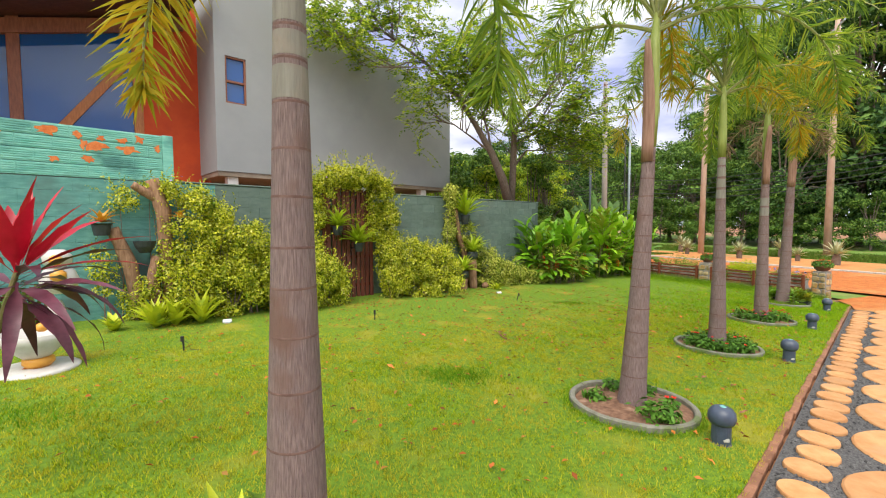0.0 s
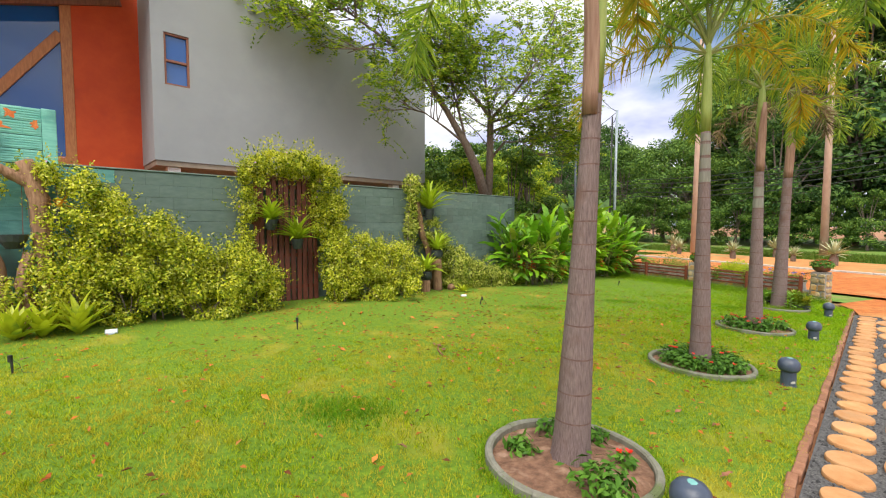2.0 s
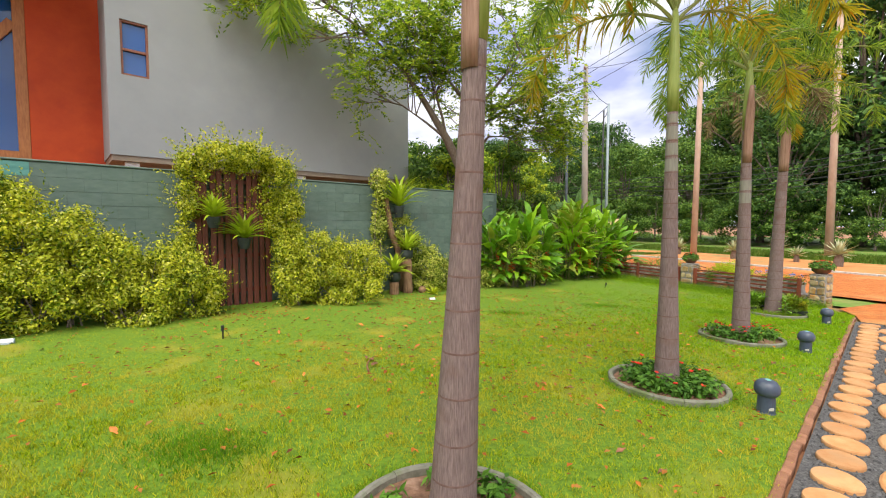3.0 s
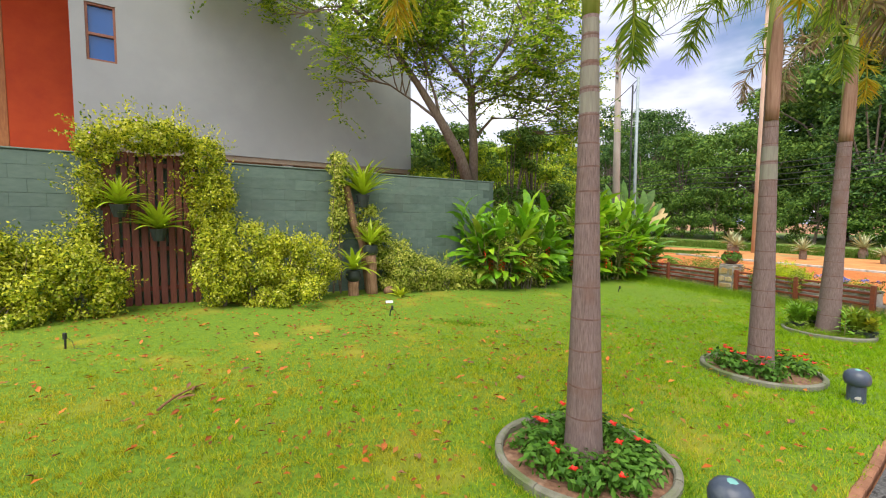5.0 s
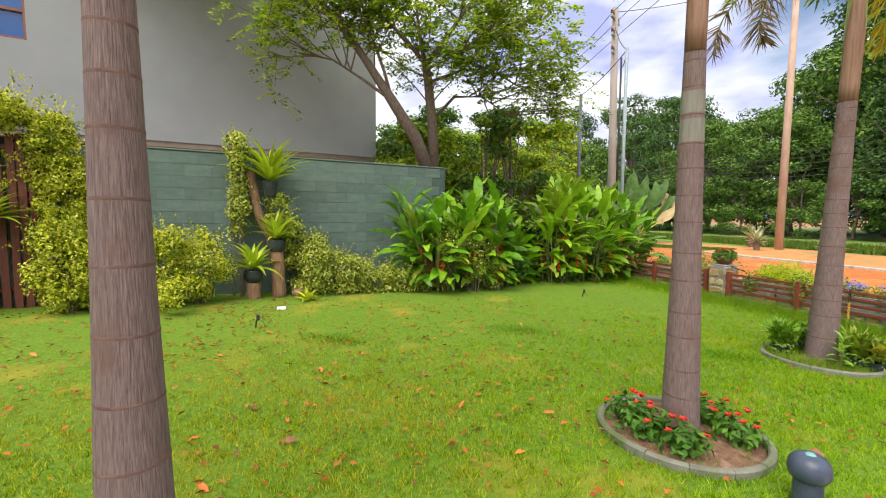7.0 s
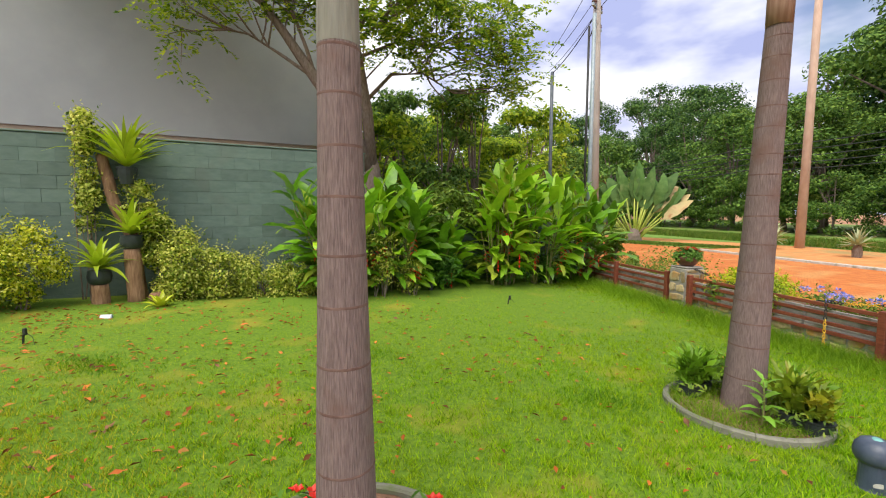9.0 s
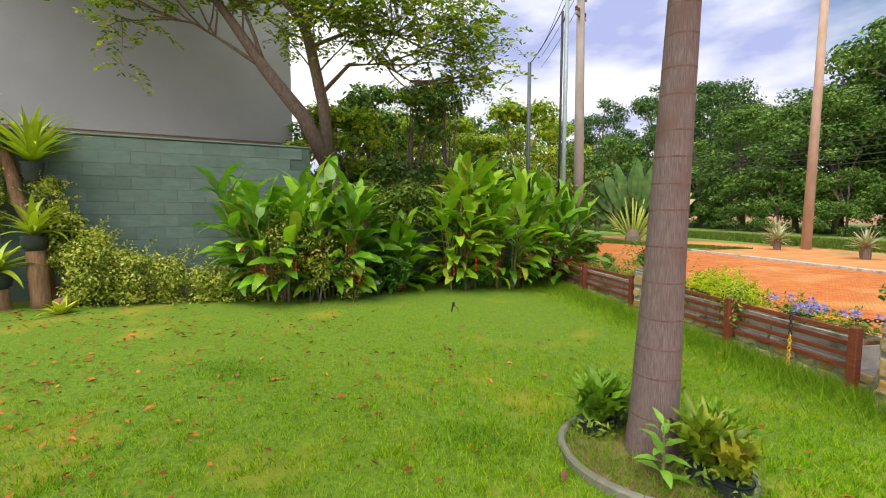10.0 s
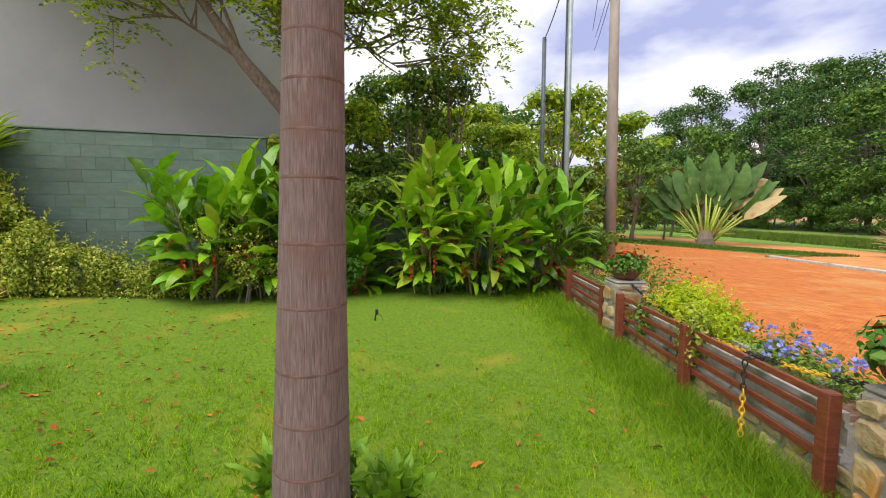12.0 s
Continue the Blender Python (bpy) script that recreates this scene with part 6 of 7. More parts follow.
def statue_planter():
    x, y = -4.30, 4.42
    g = gz(x, y)
    T = thing("statue_planter", pose(x, y, g), "white and ochre figure holding a shallow planter bowl", "statue")
    pieces = [lathe([(0.36, -0.02), (0.36, 0.015), (0.33, 0.035), (0.05, 0.036)], 26)]
    def at(s, dx, dy, dz):
        return [(p[0] + dx, p[1] + dy, p[2] + dz) for p in s[0]], s[1]
    pieces.append(at(lathe([(0.11, 0.0), (0.17, 0.06), (0.27, 0.16), (0.31, 0.27), (0.28, 0.27), (0.22, 0.16), (0.02, 0.10)], 22), 0, 0, 0.13))
    pieces.append(at(lathe([(0.05, 0.0), (0.09, 0.10), (0.08, 0.25), (0.05, 0.34)], 14), 0.05, 0.2, 0.36))
    pieces.append(at(lathe([(0.05, 0.0), (0.15, 0.05), (0.17, 0.16), (0.13, 0.26), (0.06, 0.30)], 16), 0.12, 0.18, 0.78))
    pieces.append(at(lathe([(0.05, 0.0), (0.12, 0.05), (0.13, 0.13), (0.06, 0.20)], 16), 0.13, 0.16, 1.06))
    pmesh("statue_body", *joined(pieces), M_STATUE, T, smooth=True)
    orange = [at(lathe([(0.10, 0.0), (0.135, 0.04), (0.13, 0.09), (0.08, 0.115)], 18), 0.02, 0, 0.035),
              at(lathe([(0.03, 0.0), (0.07, 0.04), (0.07, 0.1), (0.02, 0.14)], 12), 0.22, 0.06, 0.92),
              at(lathe([(0.03, 0.0), (0.06, 0.04), (0.055, 0.08), (0.02, 0.11)], 12), 0.20, 0.06, 1.10),
              at(lathe([(0.03, 0.0), (0.06, 0.03), (0.05, 0.07), (0.02, 0.09)], 12), 0.12, -0.05, 0.42)]
    for trim in orange:
        pmesh("ochre_trim", *trim, M_OCHRE, T, "ochre-painted part", smooth=True)
    # the red-leaved plant stands nearer, in its own pot
    px, py = -2.78, 2.40
    z0 = gz(px, py)
    C = thing("cordyline", pose(px, py, z0), "cordyline with crimson upright leaves and drooping purple leaves", "plant")
    pmesh("stem", *tube([(0, 0, -0.02), (0.06, 0.0, 0.5), (0.34, 0.02, 1.26)], [0.022, 0.018, 0.014], 8), M_STEM, C)
    rng = random.Random(9)
    mr = [leaf_mesh("leaf", blade_arrays(L, w, bd, rng, K=8, petiole=0.08, cup=0.14, wave=0.02), M_CORDR) for L, w, bd in ((0.50, 0.078, 12), (0.44, 0.085, 22), (0.62, 0.055, 34))]
    mp = [leaf_mesh("leaf", blade_arrays(L, w, bd, rng, K=8, petiole=0.08, cup=0.10, wave=0.03), M_CORDP) for L, w, bd in ((0.52, 0.072, 40), (0.56, 0.066, 62), (0.46, 0.075, 70))]
    for az_, e, k, red in ((10, 82, 0, 1), (100, 78, 1, 1), (200, 72, 0, 1), (20, 60, 1, 1), (38, 30, 2, 1), (140, 60, 1, 1), (300, 58, 0, 1), (55, 12, 2, 1),
                           (30, 30, 0, 0), (0, 14, 0, 0), (75, 20, 1, 0), (330, 5, 1, 0), (290, 0, 2, 0), (15, -6, 1, 0), (110, 10, 0, 0), (160, 20, 1, 0), (220, 12, 0, 0), (255, 0, 2, 0), (345, -20, 2, 0),
                           (50, -12, 2, 0), (310, -28, 1, 0), (185, -10, 1, 0), (65, 70, 0, 1), (330, 66, 1, 1), (250, 50, 1, 1), (0, 44, 0, 1), (85, 40, 2, 1),
                           (20, 4, 2, 0), (60, -24, 1, 0), (0, -32, 0, 0), (325, 18, 0, 0), (275, -20, 1, 0), (90, -8, 2, 0), (130, -25, 1, 0), (40, 8, 1, 0)):
        o = new("leaf", (mr if red else mp)[k])
        o.parent = C
        o.matrix_basis = pose(0.34, 0.02, 1.24 if red else rng.uniform(1.10, 1.24), 0, 0, az_) @ pose(0, 0, 0, rng.uniform(-15, 15), -e, 0)


statue_planter()

# ---- trees ----


def grow(rng, p, d, length, r, depth, pieces, tips, bend=0.25, split=3):
    """Branches that fork; collects tubes and the tips with their directions."""
    n = 4
    pts, rad = [p], [r]
    q, dd = p, d
    for i in range(n):
        dd = (dd + Vector((rng.uniform(-1, 1), rng.uniform(-1, 1), rng.uniform(-0.6, 1))) * bend * 0.5).normalized()
        q = q + dd * length / n
        pts.append(q)
        rad.append(r * (1 - 0.45 * (i + 1) / n))
    pieces.append(tube(pts, rad, 7 if r > 0.03 else 5))
    tips.append((pts[2], dd, depth))
    tips.append((pts[-1], dd, depth))
    if depth == 0:
        return
    for k in range(split):
        side = Vector((rng.uniform(-1, 1), rng.uniform(-1, 1), rng.uniform(-0.4, 0.8))).normalized()
        grow(rng, pts[-1] if k else pts[3], (dd * 0.75 + side * 0.75).normalized(), length * rng.uniform(0.55, 0.8), rad[-1] * 0.75, depth - 1, pieces, tips, bend, split)


def sprays(rng, tips, per, leaf, reach):
    """Hanging feathered sprays of paired leaflets round the branch tips."""
    parts = []
    for p, d, depth in tips:
        for k in range(per):
            dirn = unit(np.array([rng.normal(), rng.normal(), rng.normal() * 0.5 + 0.05]) + np.array(d) * 0.6)
            m = 12
            t = np.linspace(0.15, 1, m) * reach * rng.uniform(0.6, 1.2)
            o = np.array(p) + rng.normal(0, 0.12, 3)
            P = o + dirn * t[:, None] + np.array([0, 0, -0.9]) * (t ** 2)[:, None]
            side = unit(np.cross(dirn, [0, 0, 1.0]) + 1e-6)
            sg = np.where(np.arange(m) % 2, 1.0, -1.0)[:, None]
            D = unit(side * sg + dirn * 0.6 + rng.normal(0, 0.2, (m, 3)) + np.array([0, 0, -0.25]))
            N = unit(np.array([0, 0, 1.0]) + rng.normal(0, 0.35, (m, 3)))
            s = leaf * rng.uniform(0.75, 1.2, m)
            parts.append(rhombs(P, D, N, s, s * 0.46))
    return stack_mesh(parts)


def garden_tree():
    x0, y0 = 2.68, 16.62
    g = gz(x0, y0)
    T = thing("shade_tree", pose(0, 0, 0), "forked shade tree with feathery leaves hanging over the wall", "tree")
    T.matrix_world = pose(x0, y0, g)
    rng = random.Random(77)
    nr = np.random.default_rng(77)
    O = Vector((x0, y0, g))
    W = lambda *p: Vector(p) - O
    trunk = tube([W(x0 + 0.05, y0 + 0.05, g - 0.1), W(2.66, 16.62, 1.2), W(2.62, 16.60, 2.1), W(2.60, 16.58, 2.6)], [0.30, 0.245, 0.215, 0.09], 12)
    pmesh("trunk", *trunk, M_BARK, T, smooth=True)
    limbs, twigs, tips = [], [], []
    left = [W(2.62, 16.60, 2.0), W(2.25, 16.15, 3.15), W(1.77, 15.55, 4.02), W(1.15, 15.3, 5.0), W(0.45, 15.1, 6.0), W(-0.6, 14.9, 7.0), W(-2.1, 14.7, 8.0), W(-3.6, 14.4, 8.6)]
    right = [W(2.64, 16.60, 2.0), W(2.66, 16.3, 3.4), W(2.62, 15.9, 4.55), W(2.60, 15.7, 4.95)]
    r1, r2, r3 = [W(2.60, 15.7, 4.9), W(2.2, 15.5, 5.4), W(1.5, 15.3, 6.1), W(0.8, 15.0, 6.9)], [W(2.60, 15.7, 4.9), W(2.45, 15.6, 5.7), W(2.35, 15.6, 6.8)], [W(2.6, 15.7, 4.9), W(3.05, 15.6, 5.35), W(3.75, 15.5, 6.2), W(4.4, 15.3, 7.2)]
    r4 = [W(2.62, 15.75, 4.8), W(3.3, 15.4, 4.95), W(4.3, 15.0, 5.1)]
    r5 = [W(3.3, 15.4, 4.95), W(3.9, 15.9, 5.8), W(4.5, 16.2, 6.6), W(5.0, 16.4, 7.4)]
    r6 = [W(2.62, 15.85, 4.5), W(3.5, 16.2, 4.9), W(4.4, 16.5, 4.8), W(5.1, 16.7, 4.4)]
    r7 = [W(3.5, 16.2, 4.9), W(4.2, 16.8, 6.0), W(4.8, 17.0, 7.0)]
    l2 = [W(1.77, 15.55, 4.02), W(1.62, 15.4, 4.7), W(1.3, 15.2, 5.7), W(1.2, 15.1, 6.8)]
    l3 = [W(1.77, 15.55, 4.02), W(1.1, 15.3, 4.5), W(0.4, 15.1, 4.95), W(-0.4, 14.9, 5.1)]
    l4 = [W(-2.1, 14.7, 8.0), W(-2.9, 14.35, 7.7), W(-3.6, 14.0, 7.1)]
    l5 = [W(-0.6, 14.9, 7.0), W(-1.2, 14.6, 6.9), W(-1.9, 14.3, 6.5)]
    r8 = [W(2.63, 16.2, 3.6), W(3.2, 16.5, 4.3), W(3.9, 16.8, 4.35), W(4.6, 17.0, 3.9)]
    for path, ra in ((r8, (0.05, 0.04, 0.025, 0.012)), (left, (0.185, 0.165, 0.13, 0.095, 0.075, 0.055, 0.035, 0.015)), (right, (0.15, 0.13, 0.115, 0.105)), (r1, (0.06, 0.05, 0.035, 0.02)), (r2, (0.05, 0.04, 0.025)), (r3, (0.065, 0.055, 0.04, 0.02)),
                     (r4, (0.04, 0.03, 0.015)), (r5, (0.03, 0.025, 0.02, 0.012)), (r6, (0.045, 0.035, 0.025, 0.012)), (r7, (0.03, 0.02, 0.012)), (l2, (0.05, 0.04, 0.03, 0.018)), (l3, (0.045, 0.035, 0.025, 0.012)), (l4, (0.035, 0.025, 0.012)), (l5, (0.035, 0.025, 0.012))):
        pmesh("limb", *tube(path, ra, 9), M_BARK, T, smooth=True)
    for path, n in ((left[1:5], 8), (left[4:], 10), (l3, 8), (l4, 7), (l5, 6), (r8, 14), (left, 12), (r1, 9), (r2, 7), (r3, 6), (r4, 7), (l2, 9), (r5, 5), (right, 9), (r6, 11), (r7, 7)):
        for k in range(n):
            t = rng.uniform(0.45, 1.0) * (len(path) - 1)
            i = min(int(t), len(path) - 2)
            p = path[i].lerp(path[i + 1], t - i)
            d = (path[i + 1] - path[i]).normalized() * 0.5 + Vector((rng.uniform(-1, 1), rng.uniform(-1, 0.6), rng.uniform(-0.2, 0.7)))
            grow(rng, p, d.normalized(), rng.uniform(0.9, 1.5), 0.022, 1, twigs, tips, 0.35, 3)
    pmesh("twig_frame", *joined(twigs), M_BARK, T)
    v, f = sprays(nr, tips, 4, 0.125, 0.48)
    nmesh("foliage", v, f, M_TREELEAF, T)


garden_tree()


def tree_variant(seed, h, spread, n_leaf, leaf, material, trunk_h=0.35, clumps=30, low=0.25):
    """Meshes of one woodland tree: trunk with limbs, and a crown of layered clumps."""
    rng = random.Random(seed)
    nr = np.random.default_rng(seed)
    pieces, blobs = [], []
    top = Vector((rng.uniform(-0.4, 0.4), rng.uniform(-0.4, 0.4), h * trunk_h))
    pieces.append(tube([(0, 0, -0.3), top * 0.5 + Vector((0.1, 0, 0)), top], [h * 0.022, h * 0.017, h * 0.014], 9))
    for k in range(clumps):
        th, q = rng.uniform(0, 6.283), rng.random()
        z = h * (low + (0.97 - low) * q)
        env = math.sin(math.pi * min(max((q * 0.80 + 0.16), 0), 1)) ** 0.7
        r = spread * env * math.sqrt(rng.uniform(0.15, 1.0))
        c = Vector((r * math.cos(th), r * math.sin(th), z))
        s = spread * rng.uniform(0.15, 0.30)
        blobs.append((tuple(c), (s, s, s * 0.52)))
        if k % 2 == 0:
            mid = top.lerp(c, 0.55) + Vector((0, 0, 0.06 * h * rng.uniform(-0.5, 1)))
            pieces.append(tube([top * rng.uniform(0.7, 1.0), mid, c], [h * 0.008, h * 0.005, h * 0.002], 5))
    v, f = blob_leaves(nr, blobs, n_leaf, leaf, shell=0.8, up=0.45, ratio=0.6)
    tr = bpy.data.meshes.new("trunk")
    tv, tf = joined(pieces)
    tr.from_pydata([tuple(q) for q in tv], [], tf)
    tr.materials.append(M_BARK)
    ob = nmesh("crown", v, f, material)
    cr = ob.data
    bpy.data.objects.remove(ob)
    return tr, cr


TREES = [tree_variant(1, 16, 5.6, 14500, 0.33, M_FOREST, clumps=70, low=0.10), tree_variant(2, 14, 6.2, 14500, 0.33, M_FOREST2, clumps=64, low=0.12), tree_variant(3, 18, 5.4, 14500, 0.33, M_FOREST, clumps=70, low=0.08),
         tree_variant(4, 13, 5.2, 7000, 0.44, M_FOREST2, clumps=40, low=0.45)]
SMALL = [tree_variant(5, 5.2, 2.2, 5600, 0.19, M_TREELEAF, clumps=34, low=0.12), tree_variant(6, 4.6, 2.0, 5600, 0.17, M_FOREST2, clumps=32, low=0.08), tree_variant(7, 4.2, 1.8, 4200, 0.17, M_FOREST3, clumps=22, low=0.3),
         tree_variant(8, 2.6, 1.3, 5200, 0.13, M_SHRUBDK, clumps=20, low=0.05), tree_variant(9, 5.6, 1.7, 2600, 0.15, M_FOREST2, clumps=18, low=0.5)]


def plant_tree(kind, x, y, s, rz, label, name="woodland_tree", group="woods", z=None, category="tree"):
    T = thing(name, pose(x, y, (gz(x, y) if z is None else z), 0, 0, rz), label, category, group)
    T.scale = (s, s, s * 1.0)
    for n, me in zip(("trunk", "crown"), kind):
        o = new(n, me)
        o.parent = T
    return T


def forest():
    rng = random.Random(15)
    front = [(64, 16), (46, 24), (34, 31.5), (27.5, 38), (24, 46), (20.5, 55), (15, 66), (6, 80), (-8, 96)]
    k = 0
    for row, (back, step, s0) in enumerate(((3.5, 4.6, 0.92), (9.5, 6.0, 1.30), (17, 8.0, 1.6))):
        for (x0, y0), (x1, y1) in zip(front, front[1:]):
            L = math.hypot(x1 - x0, y1 - y0)
            nx, ny = (y1 - y0) / L, -(x1 - x0) / L
            for i in range(max(1, int(L / step))):
                t = (i + rng.uniform(0.1, 0.9)) / max(1, int(L / step))
                x, y = x0 + (x1 - x0) * t + nx * (back + rng.uniform(-1, 1)), y0 + (y1 - y0) * t + ny * (back + rng.uniform(-1, 1))
                v = rng.choice((0, 0, 1, 2, 2, 3) if row else (0, 1, 1, 2))
                plant_tree(TREES[v], x, y, s0 * rng.uniform(0.82, 1.18) * (0.74 if y > 60 else 1.0 if x > 30 else 0.92), rng.uniform(0, 360), "tall dense dark green tree at the edge of the woods" if v in (0, 2) else "leafy yellow-green tree in the woods")
                k += 1
    # understorey at the foot of the woods
    for (x0, y0), (x1, y1) in zip(front, front[1:]):
        L = math.hypot(x1 - x0, y1 - y0)
        nx, ny = (y1 - y0) / L, -(x1 - x0) / L
        n = int(L / 2.6)
        for i in range(n):
            t = (i + rng.uniform(0.2, 0.8)) / n
            q = rng.uniform(-0.4, 1.6)
            plant_tree(SMALL[rng.choice((1, 1, 3, 1))], x0 + (x1 - x0) * t + nx * q, y0 + (y1 - y0) * t + ny * q, rng.uniform(0.75, 1.35), rng.uniform(0, 360), "dense green bush at the foot of the woods", "woodland_bush", "bushes", category="bush")


forest()
for kk, x_, y_, s_, lab in ((0, 3.4, 23.0, 1.0, "slim yellow-green tree behind the wall"), (4, 4.7, 19.6, 0.95, "slim tree with a bare trunk behind the broad leaves"), (4, 1.9, 20.4, 1.0, "slim tree beside the house corner"),
                            (0, 6.0, 27.0, 1.25, "rounded green tree behind the garden"), (1, 8.2, 34.0, 1.2, "dark green tree beyond the road"), (2, 10.2, 40.0, 1.0, "tree with reddish young leaves"),
                            (0, 0.8, 24.5, 1.1, "yellow-green tree behind the house corner"), (1, -1.5, 30.0, 1.6, "tall green tree behind the house"), (1, 3.0, 33.0, 1.6, "tall green tree behind the garden"),
                            (2, 6.6, 38.0, 1.2, "tree with reddish young leaves"), (4, 9.8, 36.5, 0.55, "small roadside tree with a bare stem"), (1, 13.0, 58.0, 2.2, "dark green tree far behind the garden"), (0, 7.0, 52.0, 2.0, "green tree far behind the garden"),
                            (1, 2.0, 48.0, 2.2, "dark green tree far behind the garden"), (1, -4.0, 45.0, 2.4, "dark green tree far behind the garden")):
    plant_tree(SMALL[kk], x_, y_, s_, x_ * 77, lab, "garden_tree", "trees behind the wall")
for kk, x_, y_, s_, lab in ((0, 2.1, 18.1, 0.85, "slim yellow-green tree beside the house corner"), (1, 1.3, 19.6, 1.05, "dark green tree behind the house corner"), (1, 0.3, 22.2, 1.25, "dark green tree behind the house corner"), (4, 3.9, 18.6, 0.9, "slim tree with a bare trunk behind the broad leaves"), 
                            (0, 5.2, 21.8, 0.8, "slim yellow-green tree behind the wall")):
    plant_tree(SMALL[kk], x_, y_, s_, x_ * 61, lab, "garden_tree", "trees behind the wall")
for x_, y_, s_ in ((5.6, 19.6, 0.95), (6.9, 19.9, 1.0), (7.4, 21.6, 1.05), (4.2, 17.6, 0.9), (8.6, 17.6, 0.42), (5.9, 22.5, 1.1), (8.1, 18.8, 0.5), (3.2, 18.6, 0.9), (2.0, 17.5, 0.6), (1.9, 18.4, 1.1), (3.0, 16.1, 0.55), (3.6, 16.7, 0.85), (4.6, 16.2, 0.8)):
    plant_tree(SMALL[3], x_, y_, s_, x_ * 50, "leafy green bush behind the broad leaves", "garden_bush", "bushes behind the wall", category="bush")

# ---- poles and wires ----


def pole(x, y, h, r0, r1, material, label, name="utility_pole", lean=(0, 0), seg=12, arms=()):
    T = thing(name, pose(x, y, gz(x, y)), label, "pole", "poles along the road")
    pmesh("shaft", *tube([(0, 0, -0.3), (lean[0] * 0.5, lean[1] * 0.5, h * 0.5), (lean[0], lean[1], h)], [r0, (r0 + r1) / 2, r1], seg), material, T, smooth=seg > 6)
    for z, L, az_ in arms:
        k = z / h
        bm = bmesh.new()
        box(bm, -L, L, -0.04, 0.04, -0.05, 0.05, 0.008, pose(lean[0] * k, lean[1] * k, z, 0, 0, az_))
        arm = part("crossarm", bm, M_STEEL, T)
        for s in (-0.9, -0.45, 0.45, 0.9):
            m = pose(lean[0] * k, lean[1] * k, z, 0, 0, az_) @ Matrix.Translation((s * L, 0, 0))
            v, f = lathe([(0.02, 0.05), (0.05, 0.09), (0.03, 0.12), (0.05, 0.15), (0.02, 0.20)], 8)
            pmesh("insulator", [m @ Vector(q) for q in v], f, M_CLAY, T)
    return T


M_STEELDK = mat("dark_painted_steel", (0.07, 0.09, 0.11), (0.12, 0.14, 0.16), 8, 0.5, 0.1, 50, metal=0.2)
pole(8.33, 21.93, 9.2, 0.17, 0.11, M_POLE, "tall grey concrete utility pole with insulators", seg=8, lean=(-0.12, 0.0), arms=((8.8, 0.5, 65), (8.2, 0.4, 65), (7.6, 0.35, 65)))
pole(7.84, 18.04, 6.4, 0.055, 0.045, M_STEEL, "slender galvanised steel post beside the road", "steel_post")
pole(7.74, 18.25, 6.2, 0.03, 0.028, M_BLACK, "thin black cable conduit beside the steel post", "conduit_post")
pole(6.87, 19.97, 5.7, 0.055, 0.05, M_STEELDK, "dark steel service post with a meter hook", "service_post")
pole(17.94, 29.5, 14.0, 0.20, 0.13, M_PINKPOLE, "tall pinkish concrete pole on the far verge", seg=8, lean=(0.05, 0.0), arms=((13.6, 1.0, 65),))
pole(23.2, 25.6, 14.0, 0.20, 0.13, M_PINKPOLE, "tall pinkish concrete pole on the far verge", seg=8, lean=(-0.1, 0.0), arms=((13.6, 1.0, 65),))


def wire(name, pts, r, label, sag=0.0, parent=None):
    P = []
    for a_, b_ in zip(pts, pts[1:]):
        a_, b_ = Vector(a_), Vector(b_)
        for i in range(12):
            t = i / 12
            P.append(a_.lerp(b_, t) + Vector((0, 0, -4 * sag * t * (1 - t))))
    P.append(Vector(pts[-1]))
    o = pmesh(name, *tube(P, [r] * len(P), 5), M_WIRE)
    return tagged(o, label, "cable", "overhead cables")


def wires():
    lab = "thin black overhead cable strung along the road"
    for k in range(5):
        z = 4.2 + 0.42 * k
        wire("overhead_cable", [(60, 6, z + 0.8), (29.5, 27.5, z + 0.4), (21.0, 44.0, z), (9.0, 66, z)], 0.03, lab, 0.5)
    for z, d in ((8.7, 0.4), (8.7, -0.4), (8.1, 0.3)):
        wire("overhead_cable", [(6.6, 30 + d, z + 0.2), (8.21 + d * 0.4, 21.93 + d * 0.9, z - 0.35), (15.0, 2.0, z + 1.0)], 0.011, lab, 0.12)
    wire("overhead_cable", [(8.22, 21.93, 8.0), (7.84, 18.04, 5.78), (7.74, 18.25, 5.4)], 0.012, "black service cable looped between the posts", 0.15)
    wire("overhead_cable", [(7.84, 18.04, 5.78), (6.87, 19.97, 5.10)], 0.012, "black service cable looped between the posts", 0.1)
    wire("overhead_cable", [(8.2, 21.93, 8.5), (17.9, 29.5, 13.1)], 0.012, lab, 0.3)


wires()

# ---- verge plants ----


def agave(x, y, s, seed):
    z = gz(x, y)
    T = rosette("striped_agave", "pale striped agave rosette on a short trunk", "agave", (x, y, z + 0.42 * s), 46, 0.72 * s, 0.075 * s, M_AGAVE, seed, (-8, 86), 12, "agaves on the verge")
    pmesh("trunk", *lathe([(0.13 * s, -0.45 * s), (0.16 * s, -0.2 * s), (0.11 * s, 0.06 * s)], 10, 0.1, random.Random(seed)), M_BARK, T)


for i_, (x_, y_) in enumerate(((17.5, 31.2), (17.7, 25.3), (21.0, 26.3), (19.7, 21.2), (16.6, 28.8), (24.5, 21.0), (19.6, 23.4))):
    agave(x_, y_, (1.15, 1.0, 1.15, 1.2, 0.95, 1.1, 0.8)[i_], 200 + i_)


